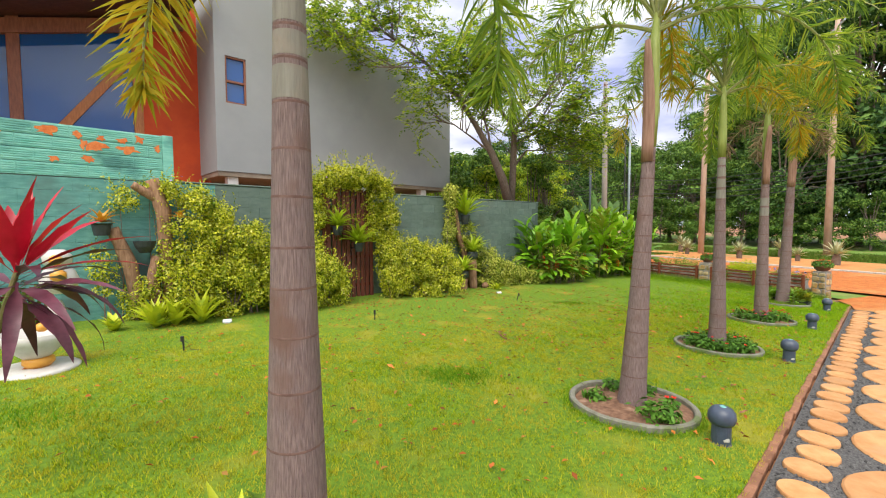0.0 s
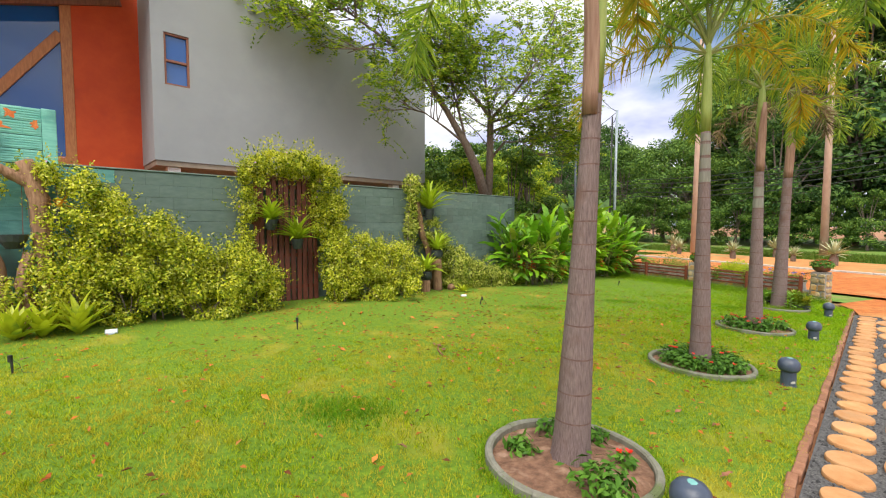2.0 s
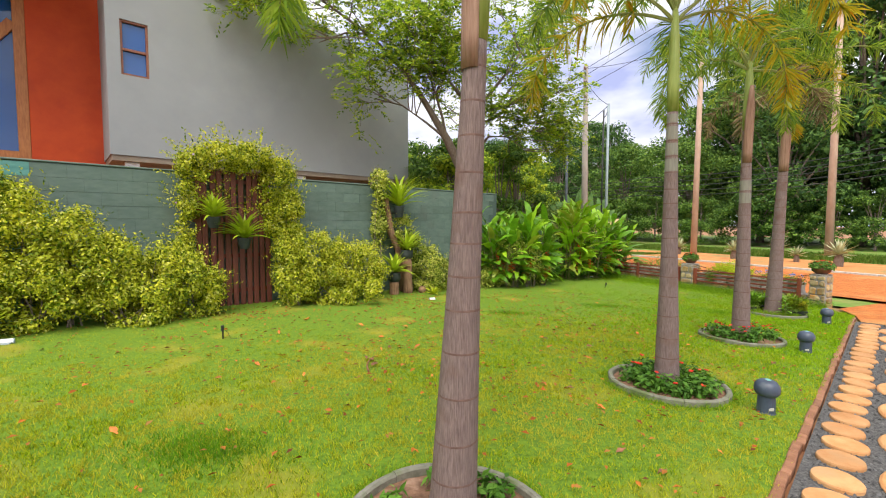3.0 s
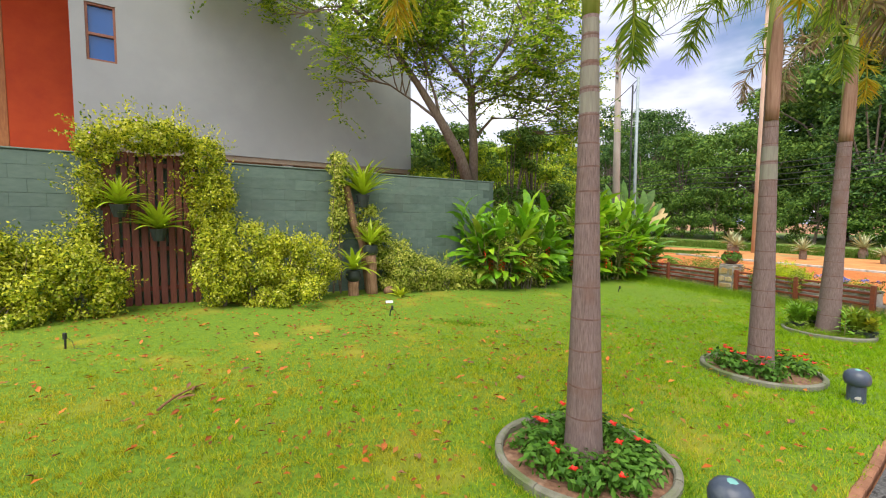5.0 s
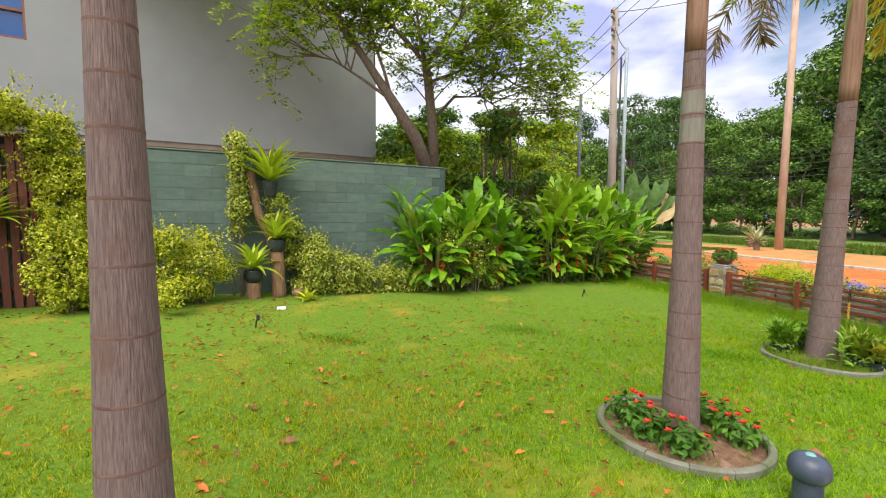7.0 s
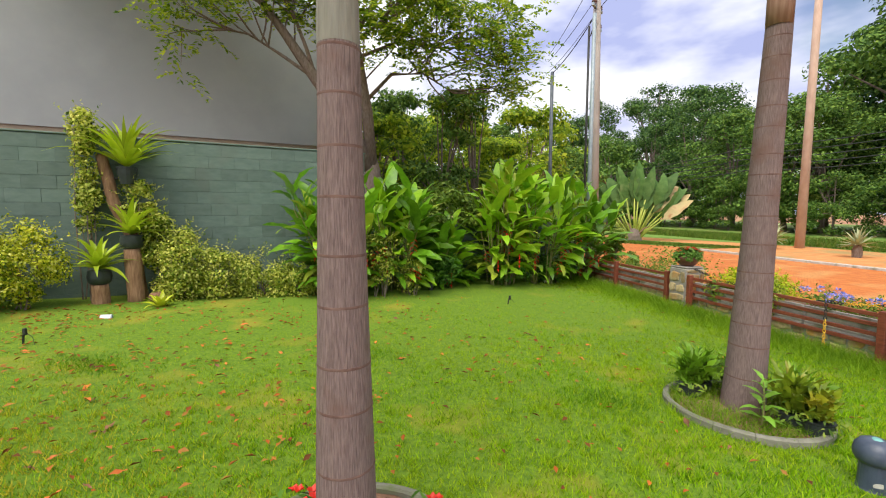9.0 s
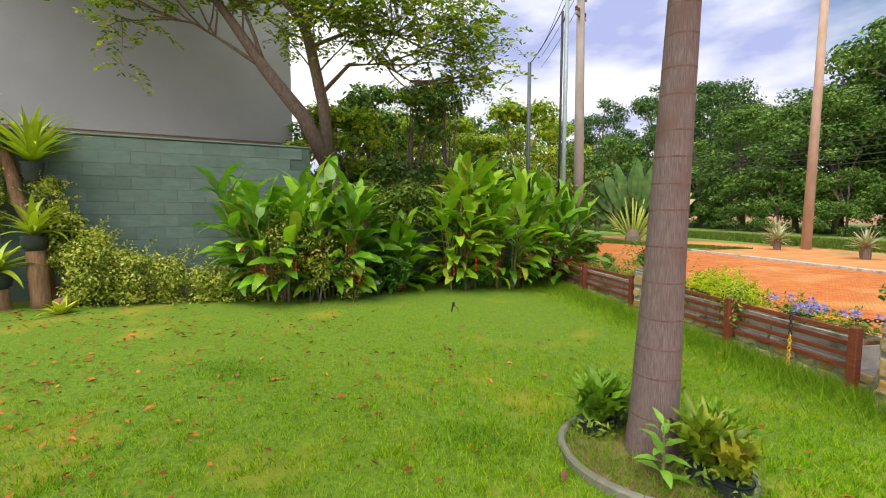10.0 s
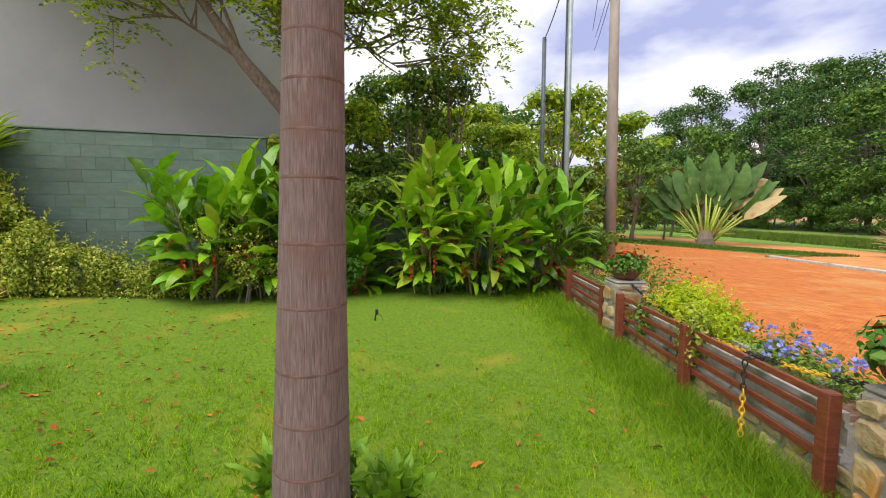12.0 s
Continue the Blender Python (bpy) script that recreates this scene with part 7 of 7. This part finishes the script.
def fan_palm(x, y):
    """Traveller's palm: a flat fan of long-stalked paddle leaves."""
    z = gz(x, y)
    T = thing("travellers_palm", pose(x, y, z, 0, 0, -8), "large fan-shaped traveller's palm with some browned leaves", "palm tree")
    rng = random.Random(33)
    n = 27
    meshes = {}
    for mi, m in enumerate((M_FANG, M_FANB)):
        for k in range(3):
            meshes[mi, k] = leaf_mesh("blade", blade_arrays(2.35, 0.62, (35, 60, 80)[k], rng, K=10, cup=0.10, wave=0.05, base=0.2, twist=(0.5, -0.5, 0.2)[k]), m)
    for k in range(n):
        t = k / (n - 1)
        ang = 96 * (t - 0.5) + rng.uniform(-4, 4)
        L = 2.2 * (1 - 0.18 * abs(t - 0.5) * 2) * rng.uniform(0.8, 1.12)
        y_ = rng.uniform(-0.12, 0.12)
        b = Vector((0.28 * math.sin(radians(ang)), y_, 0.1))
        e = b + Vector((math.sin(radians(ang)), 0, math.cos(radians(ang)))) * L + Vector((0, y_, 0))
        st = pmesh("stalk", *tube([b, b.lerp(e, 0.5) + Vector((0, 0, 0.05)), e], [0.075, 0.045, 0.028], 7), M_STALK, T, smooth=True)
        brown = 1 if t > 0.80 and k % 2 == 0 else 0
        o = new("blade", meshes[brown, rng.randrange(3)])
        o.parent = T
        # the blade goes on along the stalk, broad side to the road
        o.matrix_basis = Matrix.Translation(e) @ pose(0, 0, 0, 0, 0, 0) @ Matrix.Rotation(radians(ang - 90), 4, "Y") @ Matrix.Rotation(radians(90 + rng.uniform(-25, 25)), 4, "X")
        q = rng.uniform(0.85, 1.1)
        o.scale = (q, q, q)
    for k in range(10):
        ang = rng.uniform(-75, 75)
        e = Vector((math.sin(radians(ang)) * 1.3, rng.uniform(-0.5, 0.5), math.cos(radians(ang)) * 1.1))
        pmesh("dry_stalk", *tube([(0, 0, 0.1), e * 0.6 + Vector((0, 0, 0.2)), e], [0.05, 0.04, 0.015], 5), M_SHEATH if k % 2 else M_STALK, T)
    pmesh("trunk", *lathe([(0.42, -0.1), (0.38, 0.3), (0.22, 0.7)], 14, 0.08, rng), M_BARK, T)


M_FANG = mat("grey_green_paddle_leaf", (0.048, 0.125, 0.020), (0.10, 0.19, 0.04), 3, 0.75, 0.15, 20, vary=0.3, through=0.3, c3=(0.20, 0.26, 0.09), s3=0.8, t3=0.58)
M_FANB = mat("browned_paddle_leaf", (0.40, 0.34, 0.14), (0.55, 0.42, 0.20), 3, 0.6, 0.2, 20, vary=0.2, through=0.2, c3=(0.35, 0.17, 0.06), s3=1.5, t3=0.52)
M_STALK = mat("yellow_green_stalk", (0.24, 0.33, 0.04), (0.40, 0.43, 0.08), 4, 0.5, 0.1, 20, vary=0.2)
fan_palm(11.54, 32.93)

# ---- plants on the fence ----


def FP(s, side, z=0.0):
    p = along(FENCE0, FENCE_DIR, s, side)
    return (p.x, p.y, z)


def fence_plants():
    def mound(name, label, s, n, blobs, size, material, seed, ratio=0.5):
        base = FP(s, -0.25, -0.12)
        T = thing(name, pose(*base, 0, 0, YAW_F), label, "plant", "plants in the troughs")
        rng = np.random.default_rng(seed)
        v, f = blob_leaves(rng, blobs, n, size, ratio=ratio, shell=0.6, up=0.5)
        nmesh("foliage", v, f, material, T)
        pieces = []
        for c, r in blobs:
            for k in range(5):
                pieces.append(tube([(c[0] * 0.6, 0, 0.0), tuple(np.array(c) + rng.normal(0, 0.4, 3) * np.array(r))], [0.007, 0.003], 5))
        pmesh("twig_frame", *joined(pieces), M_STEM, T)
        return T, blobs
    T, b = mound("golden_shrub", "bright golden-green shrub growing out of the trough", 1.75, 6500, [((0.0, -0.12, 0.16), (0.30, 0.22, 0.23)), ((-0.3, -0.12, 0.12), (0.22, 0.20, 0.17)), ((0.3, -0.1, 0.15), (0.2, 0.18, 0.17))], 0.042, M_DURANTA, 301, 0.42)
    spikes(T, b, 40, 0.045, M_DURANTA, 302, 0.10)
    T, b = mound("trailing_plant", "cream-leaved trailing plant hanging over the fence", 1.32, 900, [((0.0, 0.16, 0.12), (0.18, 0.12, 0.2)), ((0.0, 0.2, -0.05), (0.13, 0.08, 0.16))], 0.04, M_CREAM, 303)
    T, b = mound("plumbago", "sprawling plant with clusters of sky-blue flowers", 0.62, 1100, [((0.0, -0.15, 0.06), (0.36, 0.22, 0.12)), ((0.3, -0.2, 0.08), (0.26, 0.2, 0.12)), ((-0.35, -0.15, 0.05), (0.26, 0.2, 0.11))], 0.05, M_SHRUBDK, 304)
    spikes(T, b, 34, 0.04, M_SHRUBDK, 305, 0.14)
    rng = np.random.default_rng(7)
    for k in range(16):
        c, r = b[rng.integers(3)]
        d = unit(np.array([rng.normal(), rng.normal(), abs(rng.normal()) + 0.5]))
        p = np.array(c) + d * np.array(r) * 1.25
        m = 18
        D = unit(rng.normal(0, 1, (m, 3)) + np.array([0, 0, 0.5]))
        nmesh("flower_head", *rhombs(p + D * 0.02, D, unit(rng.normal(0, 0.6, (m, 3)) + np.array([0, 0, 1])), np.full(m, 0.032), np.full(m, 0.026)), M_PETBLUE, T, "cluster of pale blue flowers")
    T, b = mound("green_plant", "small leafy green plant poking through the slats", 2.2, 500, [((0.0, 0.12, 0.0), (0.16, 0.16, 0.22))], 0.055, M_SHRUBDK, 306)
    T, b = mound("green_plant", "thin grassy green plants in the trough", 3.7, 900, [((0.0, 0.0, 0.1), (0.4, 0.14, 0.14)), ((0.9, 0, 0.1), (0.4, 0.14, 0.16))], 0.05, M_SHRUBDK, 307)
    T, b = mound("flowering_bush", "low green bush with small red flowers behind the pillar", 3.9, 1600, [((0.0, -0.9, 0.0), (0.6, 0.45, 0.4)), ((0.6, -0.8, 0.1), (0.5, 0.4, 0.45))], 0.06, M_SHRUBDK, 308)


fence_plants()


def flower_pot(p, top, r, label, seed):
    T = thing("flower_pot", pose(p.x, p.y, top), label, "potted plant", "flower pots on the pillars")
    pmesh("bowl", *lathe([(r * 0.55, 0.0), (r * 0.85, 0.05), (r, 0.11), (r * 1.02, 0.15), (r * 0.96, 0.165), (r * 0.88, 0.16), (r * 0.8, 0.11), (0.01, 0.11)], 22), M_CLAY, T, "brown glazed bowl", smooth=True)
    rng = np.random.default_rng(seed)
    loc = [((0, 0, 0.18), (r * 1.05, r * 1.05, 0.10)), ((r * 0.4, 0, 0.20), (r * 0.8, r * 0.8, 0.10)), ((-r * 0.4, r * 0.2, 0.20), (r * 0.7, r * 0.7, 0.10))]
    v, f = blob_leaves(rng, loc, 1800, 0.06, floor=0.08, ratio=0.6, up=0.8)
    nmesh("foliage", v, f, M_DKLEAF2, T)
    for k in range(46):
        d = unit(np.array([rng.normal(), rng.normal(), abs(rng.normal()) + 0.5]))
        q = np.array([0, 0, 0.19]) + d * np.array([r * 1.15, r * 1.15, 0.13])
        m = 9
        t = np.arange(m) * 6.283 / m * 2.3
        D = unit(np.stack([np.cos(t), np.sin(t), rng.uniform(0.1, 0.9, m)], 1))
        s = rng.uniform(0.020, 0.030)
        nmesh("flower", *rhombs(np.repeat(q[None], m, 0), D, np.repeat(np.array([[0, 0, 1.0]]), m, 0), np.full(m, s), np.full(m, s * 0.8)), M_PETRED, T, "small red flower")


M_DKLEAF2 = leafmat("pot_plant_leaf", [(0.06, 0.15, 0.02), (0.11, 0.23, 0.03), (0.18, 0.32, 0.05)], 0.4, 0.2)
flower_pot(P1, PILLAR_TOP, 0.185, "brown glazed bowl of red-flowered plants on the pillar", 321)
flower_pot(P2, 0.16, 0.17, "brown bowl of small red-flowered plants on the pillar", 322)


def chain(pts, label, sag=0.0, pattern=4):
    P = [Vector(p) for p in pts]
    T = thing("plastic_chain", Matrix.Translation(P[0]), label, "chain", "chains on the fence")
    me = {}
    ring = tube([(0.024 * math.cos(6.283 * k / 12), 0.014 * math.sin(6.283 * k / 12), 0) for k in range(12)] + [(0.024, 0, 0), (0.024 * math.cos(0.52), 0.014 * math.sin(0.52), 0)], [0.0048] * 14, 5)
    for key, m in (("y", M_YELLOW), ("k", M_BLACK)):
        o = pmesh("chain_link", *ring, m)
        me[key] = o.data
        bpy.data.objects.remove(o)
    total = sum((b - a).length for a, b in zip(P, P[1:]))
    n = int(total / 0.036)
    i = 0
    for k in range(n):
        s = (k + 0.5) / n * total
        acc = 0
        for a_, b_ in zip(P, P[1:]):
            l = (b_ - a_).length
            if acc + l >= s:
                t = (s - acc) / l
                q, d = a_.lerp(b_, t), (b_ - a_).normalized()
                break
            acc += l
        tt = s / total
        q = q + Vector((0, 0, -4 * sag * tt * (1 - tt)))
        d = (d + Vector((0, 0, -4 * sag * (1 - 2 * tt) / total))).normalized()
        o = new("chain_link", me["y" if pattern == 99 or (k // pattern) % 2 else "k"])
        o.parent = T
        o.matrix_basis = Matrix.Translation(q - P[0]) @ d.to_track_quat("X", "Z").to_matrix().to_4x4() @ pose(0, 0, 0, 90 * (k % 2), 0, 0)
    return T


chain([FP(-0.23, -0.06, 0.15), FP(2.70, -0.16, 0.13)], "black and yellow plastic chain strung between the pillars", 0.16, 9)
chain([FP(0.50, 0.078, -0.16), FP(0.50, 0.078, -0.46)], "yellow plastic chain hanging down from the fence", 0.0, 99)
chain([FP(0.50, -0.02, 0.06), FP(0.50, 0.078, 0.04), FP(0.50, 0.078, -0.16)], "black plastic chain looped over the top slat", 0.0, 1000000)

# ---- grass and fallen leaves ----


def inside(poly, x, y):
    r = np.zeros(len(x), bool)
    n = len(poly)
    for i in range(n):
        (x0, y0), (x1, y1) = poly[i], poly[(i + 1) % n]
        c = ((y0 > y) != (y1 > y)) & (x < (x1 - x0) * (y - y0) / (y1 - y0 + 1e-12) + x0)
        r ^= c
    return r


def ground_np(x, y):
    return np.maximum(-0.0550 - 0.0247 * x - 0.0218 * y, -0.56)


def blades(rng, x, y, h, w, lean):
    n = len(x)
    z = ground_np(x, y)
    th = rng.uniform(0, 6.283, n)
    ph = rng.uniform(0, 6.283, n)
    dx, dy = np.cos(th) * w / 2, np.sin(th) * w / 2
    lx, ly = np.cos(ph) * lean * h, np.sin(ph) * lean * h
    v = np.empty((n, 3, 3))
    v[:, 0] = np.stack([x - dx, y - dy, z - 0.003], 1)
    v[:, 1] = np.stack([x + dx, y + dy, z - 0.003], 1)
    v[:, 2] = np.stack([x + lx, y + ly, z + h], 1)
    return v.reshape(-1, 3), np.arange(n * 3).reshape(-1, 3)


def grass():
    rng = np.random.default_rng(50)
    n = 1050000
    a, b = rng.uniform(-3.5, 18, n), rng.uniform(-1.5, 8.7, n)
    # half of the blades stand in small tufts
    ca, cb = rng.uniform(-3.5, 18, 42000), rng.uniform(-1.5, 8.7, 42000)
    pick, tuft = rng.integers(0, 42000, n), rng.random(n) < 0.5
    a = np.where(tuft, ca[pick] + rng.normal(0, 0.022, n), a)
    b = np.where(tuft, cb[pick] + rng.normal(0, 0.022, n), b)
    x, y = a * UX - b * UY, a * UY + b * UX
    keep = inside(LAWN, x, y) & (y > 0.6)
    # thinner with distance from the path side, where blades are no longer told apart
    keep &= rng.random(n) < np.clip(1.3 - b / 13, 0.72, 1)
    for p in PALMS:
        keep &= (x - p[0]) ** 2 + (y - p[1]) ** 2 > 0.545 ** 2
    keep &= ~((b > 8.6))
    x, y, tuft = x[keep], y[keep], tuft[keep]
    m = len(x)
    lush = 0.5 + 0.5 * np.sin(x * 1.1 + 0.7 * np.sin(y * 0.9)) * np.sin(y * 1.3 + 0.5 * np.sin(x * 1.7))
    far = np.clip((x * UX + y * UY - 6) / 9, 0, 1)
    h = rng.uniform(0.012, 0.033, m) * (0.75 + 0.4 * lush + 0.8 * far) * np.where(tuft, 1.3, 0.85)
    w = rng.uniform(0.0038, 0.0082, m) * (0.85 + 0.3 * far + 0.075 * np.clip(y * UX - x * UY, 0, 9))
    along_a = x * UX + y * UY + 0.5 * np.sin(1.3 * (y * UX - x * UY)) + rng.normal(0, 0.9, m)
    lushy = along_a > 8.6
    for sel, name, m_, lab in ((~lushy, "grass", M_GRASS, "short mown lawn grass with dry straw-coloured blades"), (lushy, "lush_grass", M_GRASSLUSH, "thick lush green lawn grass")):
        v, f = blades(rng, x[sel], y[sel], h[sel], w[sel], rng.uniform(0.2, 1.1, sel.sum()))
        tagged(nmesh(name, v, f, m_), lab, "grass", kind="stuff")
    # a few rounds of thicker, deeper green grass
    spots = []
    for cx, cy, rx, ry, k in ((0.13, 4.53, 0.42, 0.27, 1700), (5.05, 10.75, 0.45, 0.25, 1800), (-3.3, 3.3, 0.6, 0.35, 1000), (2.9, 9.6, 0.4, 0.22, 1500), (7.4, 10.3, 0.35, 0.25, 900)):
        spots.append(np.stack([cx + rng.normal(0, rx * 0.55, k), cy + rng.normal(0, ry * 0.55, k)], 1))
    spots = np.concatenate(spots)
    v, f = blades(rng, spots[:, 0], spots[:, 1], rng.uniform(0.03, 0.065, len(spots)), rng.uniform(0.005, 0.009, len(spots)), rng.uniform(0.2, 1.2, len(spots)))
    tagged(nmesh("deep_green_grass", v, f, M_GRASSDEEP), "rounds of thicker deep green grass in the lawn", "grass", kind="stuff")
    # longer tufts along the fence, rings and path edge
    n = 21000
    s, side = rng.uniform(-0.6, 6.6, n), rng.gamma(1.3, 0.17, n) - 0.02
    x, y = FENCE0.x + FENCE_DIR.x * s - FENCE_DIR.y * side, FENCE0.y + FENCE_DIR.y * s + FENCE_DIR.x * side
    t = rng.uniform(0, 6.283, 9000)
    i = rng.integers(0, len(PALMS), 9000)
    r = np.where((i >= 3) & (rng.random(9000) < 0.80), rng.uniform(0.14, 0.48, 9000), 0.56 + np.abs(rng.normal(0, 0.04, 9000)))
    px, py = np.array([p[0] for p in PALMS])[i] + r * np.cos(t), np.array([p[1] for p in PALMS])[i] + r * np.sin(t)
    # weeds that hide the soil of the last ring
    t, r = rng.uniform(0, 6.283, 5200), 0.50 * np.sqrt(rng.uniform(0.09, 1.0, 5200))
    px, py = np.concatenate([px, PALMS[4][0] + r * np.cos(t)]), np.concatenate([py, PALMS[4][1] + r * np.sin(t)])
    x, y = np.concatenate([x, px]), np.concatenate([y, py])
    m = len(x)
    v, f = blades(rng, x, y, rng.uniform(0.05, 0.15, m) * np.where(np.arange(m) < n, 1.45, np.where(np.arange(m) < n + 9000, 0.5, 0.85)), rng.uniform(0.004, 0.007, m), rng.uniform(0.3, 1.4, m))
    tagged(nmesh("long_grass", v, f, M_GRASSLONG), "longer unmown green grass along the fence and rings", "grass", kind="stuff")
    # rough grass on the verges beyond the road
    n = 60000
    s, side = rng.uniform(-12, 34, n), -rng.uniform(15.7, 21, n)
    s2, d2 = rng.uniform(12.8, 30, n // 2), rng.uniform(-2.2, -0.2, n // 2)
    side2 = -10.2 + (s2 - 12.8) * 0.52 + d2
    s, side = np.concatenate([s, s2]), np.concatenate([side, side2])
    x, y = FENCE0.x + FENCE_DIR.x * s - FENCE_DIR.y * side, FENCE0.y + FENCE_DIR.y * s + FENCE_DIR.x * side
    m = len(x)
    v, f = blades(rng, x, y, rng.uniform(0.05, 0.30, m) * np.where(np.arange(m) < n, 1.0, 0.4), rng.uniform(0.03, 0.07, m), rng.uniform(0.2, 1.0, m))
    tagged(nmesh("verge_grass", v, f, M_GRASSVERGE), "rough uncut grass on the verge by the woods", "grass", kind="stuff")


M_GRASS = leafmat("grass_blade", [(0.07, 0.145, 0.003), (0.235, 0.355, 0.005), (0.375, 0.49, 0.009), (0.50, 0.54, 0.012), (0.64, 0.52, 0.05)], 0.6, 0.35, patch=((0.62, 0.50, 0.05), 1.5, 0.72))
M_GRASSLUSH = leafmat("lush_grass_blade", [(0.06, 0.16, 0.002), (0.16, 0.35, 0.003), (0.25, 0.47, 0.004), (0.32, 0.53, 0.006), (0.46, 0.56, 0.02)], 0.6, 0.35, patch=((0.46, 0.52, 0.02), 1.1, 0.30))
M_GRASSVERGE = leafmat("verge_grass_blade", [(0.05, 0.11, 0.01), (0.09, 0.17, 0.015), (0.14, 0.22, 0.02), (0.22, 0.22, 0.05)], 0.65, 0.25)
M_GRASSDEEP = leafmat("deep_grass_blade", [(0.07, 0.19, 0.004), (0.12, 0.29, 0.006), (0.18, 0.37, 0.009), (0.26, 0.43, 0.012)], 0.6, 0.35)
M_GRASSLONG = leafmat("long_grass_blade", [(0.10, 0.23, 0.006), (0.17, 0.33, 0.008), (0.25, 0.42, 0.014), (0.32, 0.45, 0.03)], 0.55, 0.3)
grass()


def fallen_leaves():
    rng = random.Random(61)
    first = {}
    for key, m in (("orange_brown", M_FALLEN), ("brown", M_FALLEN2)):
        for k in range(3):
            first[key, k] = leaf_mesh("fallen_leaf", blade_arrays(0.055 + 0.016 * k, 0.026 + 0.006 * k, 50 - 30 * k, rng, K=4, petiole=0.015, cup=0.22, wave=0.06), m)
    n = 0
    while n < 290:
        a, b = rng.uniform(1.0, 16.0), rng.uniform(0.8, 7.8)
        if rng.random() > 0.22 + 0.78 * math.exp(-((a - 8.0) / 3.2) ** 2) * (0.4 + 0.6 * b / 8):
            continue
        p = ab(a, b)
        if any((p.x - q[0]) ** 2 + (p.y - q[1]) ** 2 < 0.34 for q in PALMS):
            continue
        e = (p.x - EDGE0.x) * -EDGE_DIR.y + (p.y - EDGE0.y) * EDGE_DIR.x
        if e < 0.1:
            continue
        key = "orange_brown" if rng.random() < 0.62 else "brown"
        o = new("fallen_leaf", first[key, rng.randrange(3)])
        o.matrix_world = pose(p.x, p.y, gz(p.x, p.y) + 0.030, rng.uniform(-25, 25), rng.uniform(-18, 18), rng.uniform(0, 360)) @ Matrix.Diagonal((*(rng.uniform(0.55, 1.1),) * 3, 1))
        tagged(o, "dry orange-brown fallen leaf on the grass" if key == "orange_brown" else "dark brown curled fallen leaf on the grass", "leaf", "fallen leaves")
        n += 1


def leaf_litter():
    """Smaller scattered dry leaves, too many to count."""
    rng = np.random.default_rng(62)
    n = 8500
    a, b = rng.normal(7.6, 3.4, n), rng.uniform(0.8, 8.2, n)
    # drifts, with clean grass between
    drift = 0.5 + 0.5 * np.sin(1.7 * a + 1.3 * np.sin(0.9 * b)) * np.sin(1.9 * b + np.sin(1.1 * a))
    x, y = a * UX - b * UY, a * UY + b * UX
    keep = inside(LAWN, x, y) & (rng.random(n) < (0.22 + 0.06 * b) * (0.25 + 1.1 * drift))
    for p in PALMS:
        keep &= (x - p[0]) ** 2 + (y - p[1]) ** 2 > 0.36
    x, y = x[keep], y[keep]
    m = len(x)
    th = rng.uniform(0, 6.283, m)
    D = unit(np.stack([np.cos(th), np.sin(th), rng.uniform(-0.1, 0.35, m)], 1))
    N = unit(np.stack([rng.normal(0, 0.3, m), rng.normal(0, 0.3, m), np.ones(m)], 1))
    s = rng.uniform(0.028, 0.072, m)
    v, f = rhombs(np.stack([x, y, ground_np(x, y) + 0.037], 1), D, N, s, s * 0.5, 0.3)
    tagged(nmesh("leaf_litter", v, f, M_LITTER), "scattered small dry orange-brown leaves on the grass", "leaves", kind="stuff")


M_LITTER = leafmat("dry_litter", [(0.14, 0.05, 0.02), (0.30, 0.08, 0.02), (0.48, 0.12, 0.02), (0.40, 0.20, 0.05), (0.60, 0.17, 0.025)], 0.7, 0.1)
leaf_litter()
M_FALLEN = mat("orange_dry_leaf", (0.58, 0.13, 0.02), (0.72, 0.22, 0.04), 20, 0.7, 0.2, 60, vary=0.3)
M_FALLEN2 = mat("brown_dry_leaf", (0.16, 0.065, 0.035), (0.28, 0.12, 0.06), 20, 0.8, 0.2, 60, vary=0.3)
fallen_leaves()


def dry_stalk(p, q):
    """A dry leaf stalk with shreds of its blade, lying in the grass."""
    p, q = Vector((*p, gz(*p) + 0.03)), Vector((*q, gz(*q) + 0.03))
    T = thing("dry_leaf_stalk", Matrix.Translation(p), "long dry brown leaf stalk lying on the lawn", "leaf stalk")
    d = q - p
    n = Vector((-d.y, d.x, 0)).normalized()
    pts = [d * t + n * 0.05 * math.sin(3.1 * t) for t in (0, 0.2, 0.4, 0.6, 0.8, 1.0)]
    pmesh("stalk", *tube(pts, [0.011, 0.010, 0.009, 0.008, 0.006, 0.003], 7), M_FALLEN2, T)
    rng = random.Random(12)
    me = leaf_mesh("shred", blade_arrays(0.16, 0.028, 20, rng, K=5, cup=0.2, wave=0.05), M_FALLEN2)
    yaw = math.degrees(math.atan2(d.y, d.x))
    for k in range(4):
        o = new("shred", me)
        o.parent = T
        o.matrix_basis = Matrix.Translation(d * rng.uniform(0.1, 0.95)) @ pose(0, 0, 0.004, rng.uniform(-30, 30), 0, yaw + rng.choice((-1, 1)) * rng.uniform(10, 40))


dry_stalk((0.93, 6.11), (0.91, 6.67))

wall_blocks()
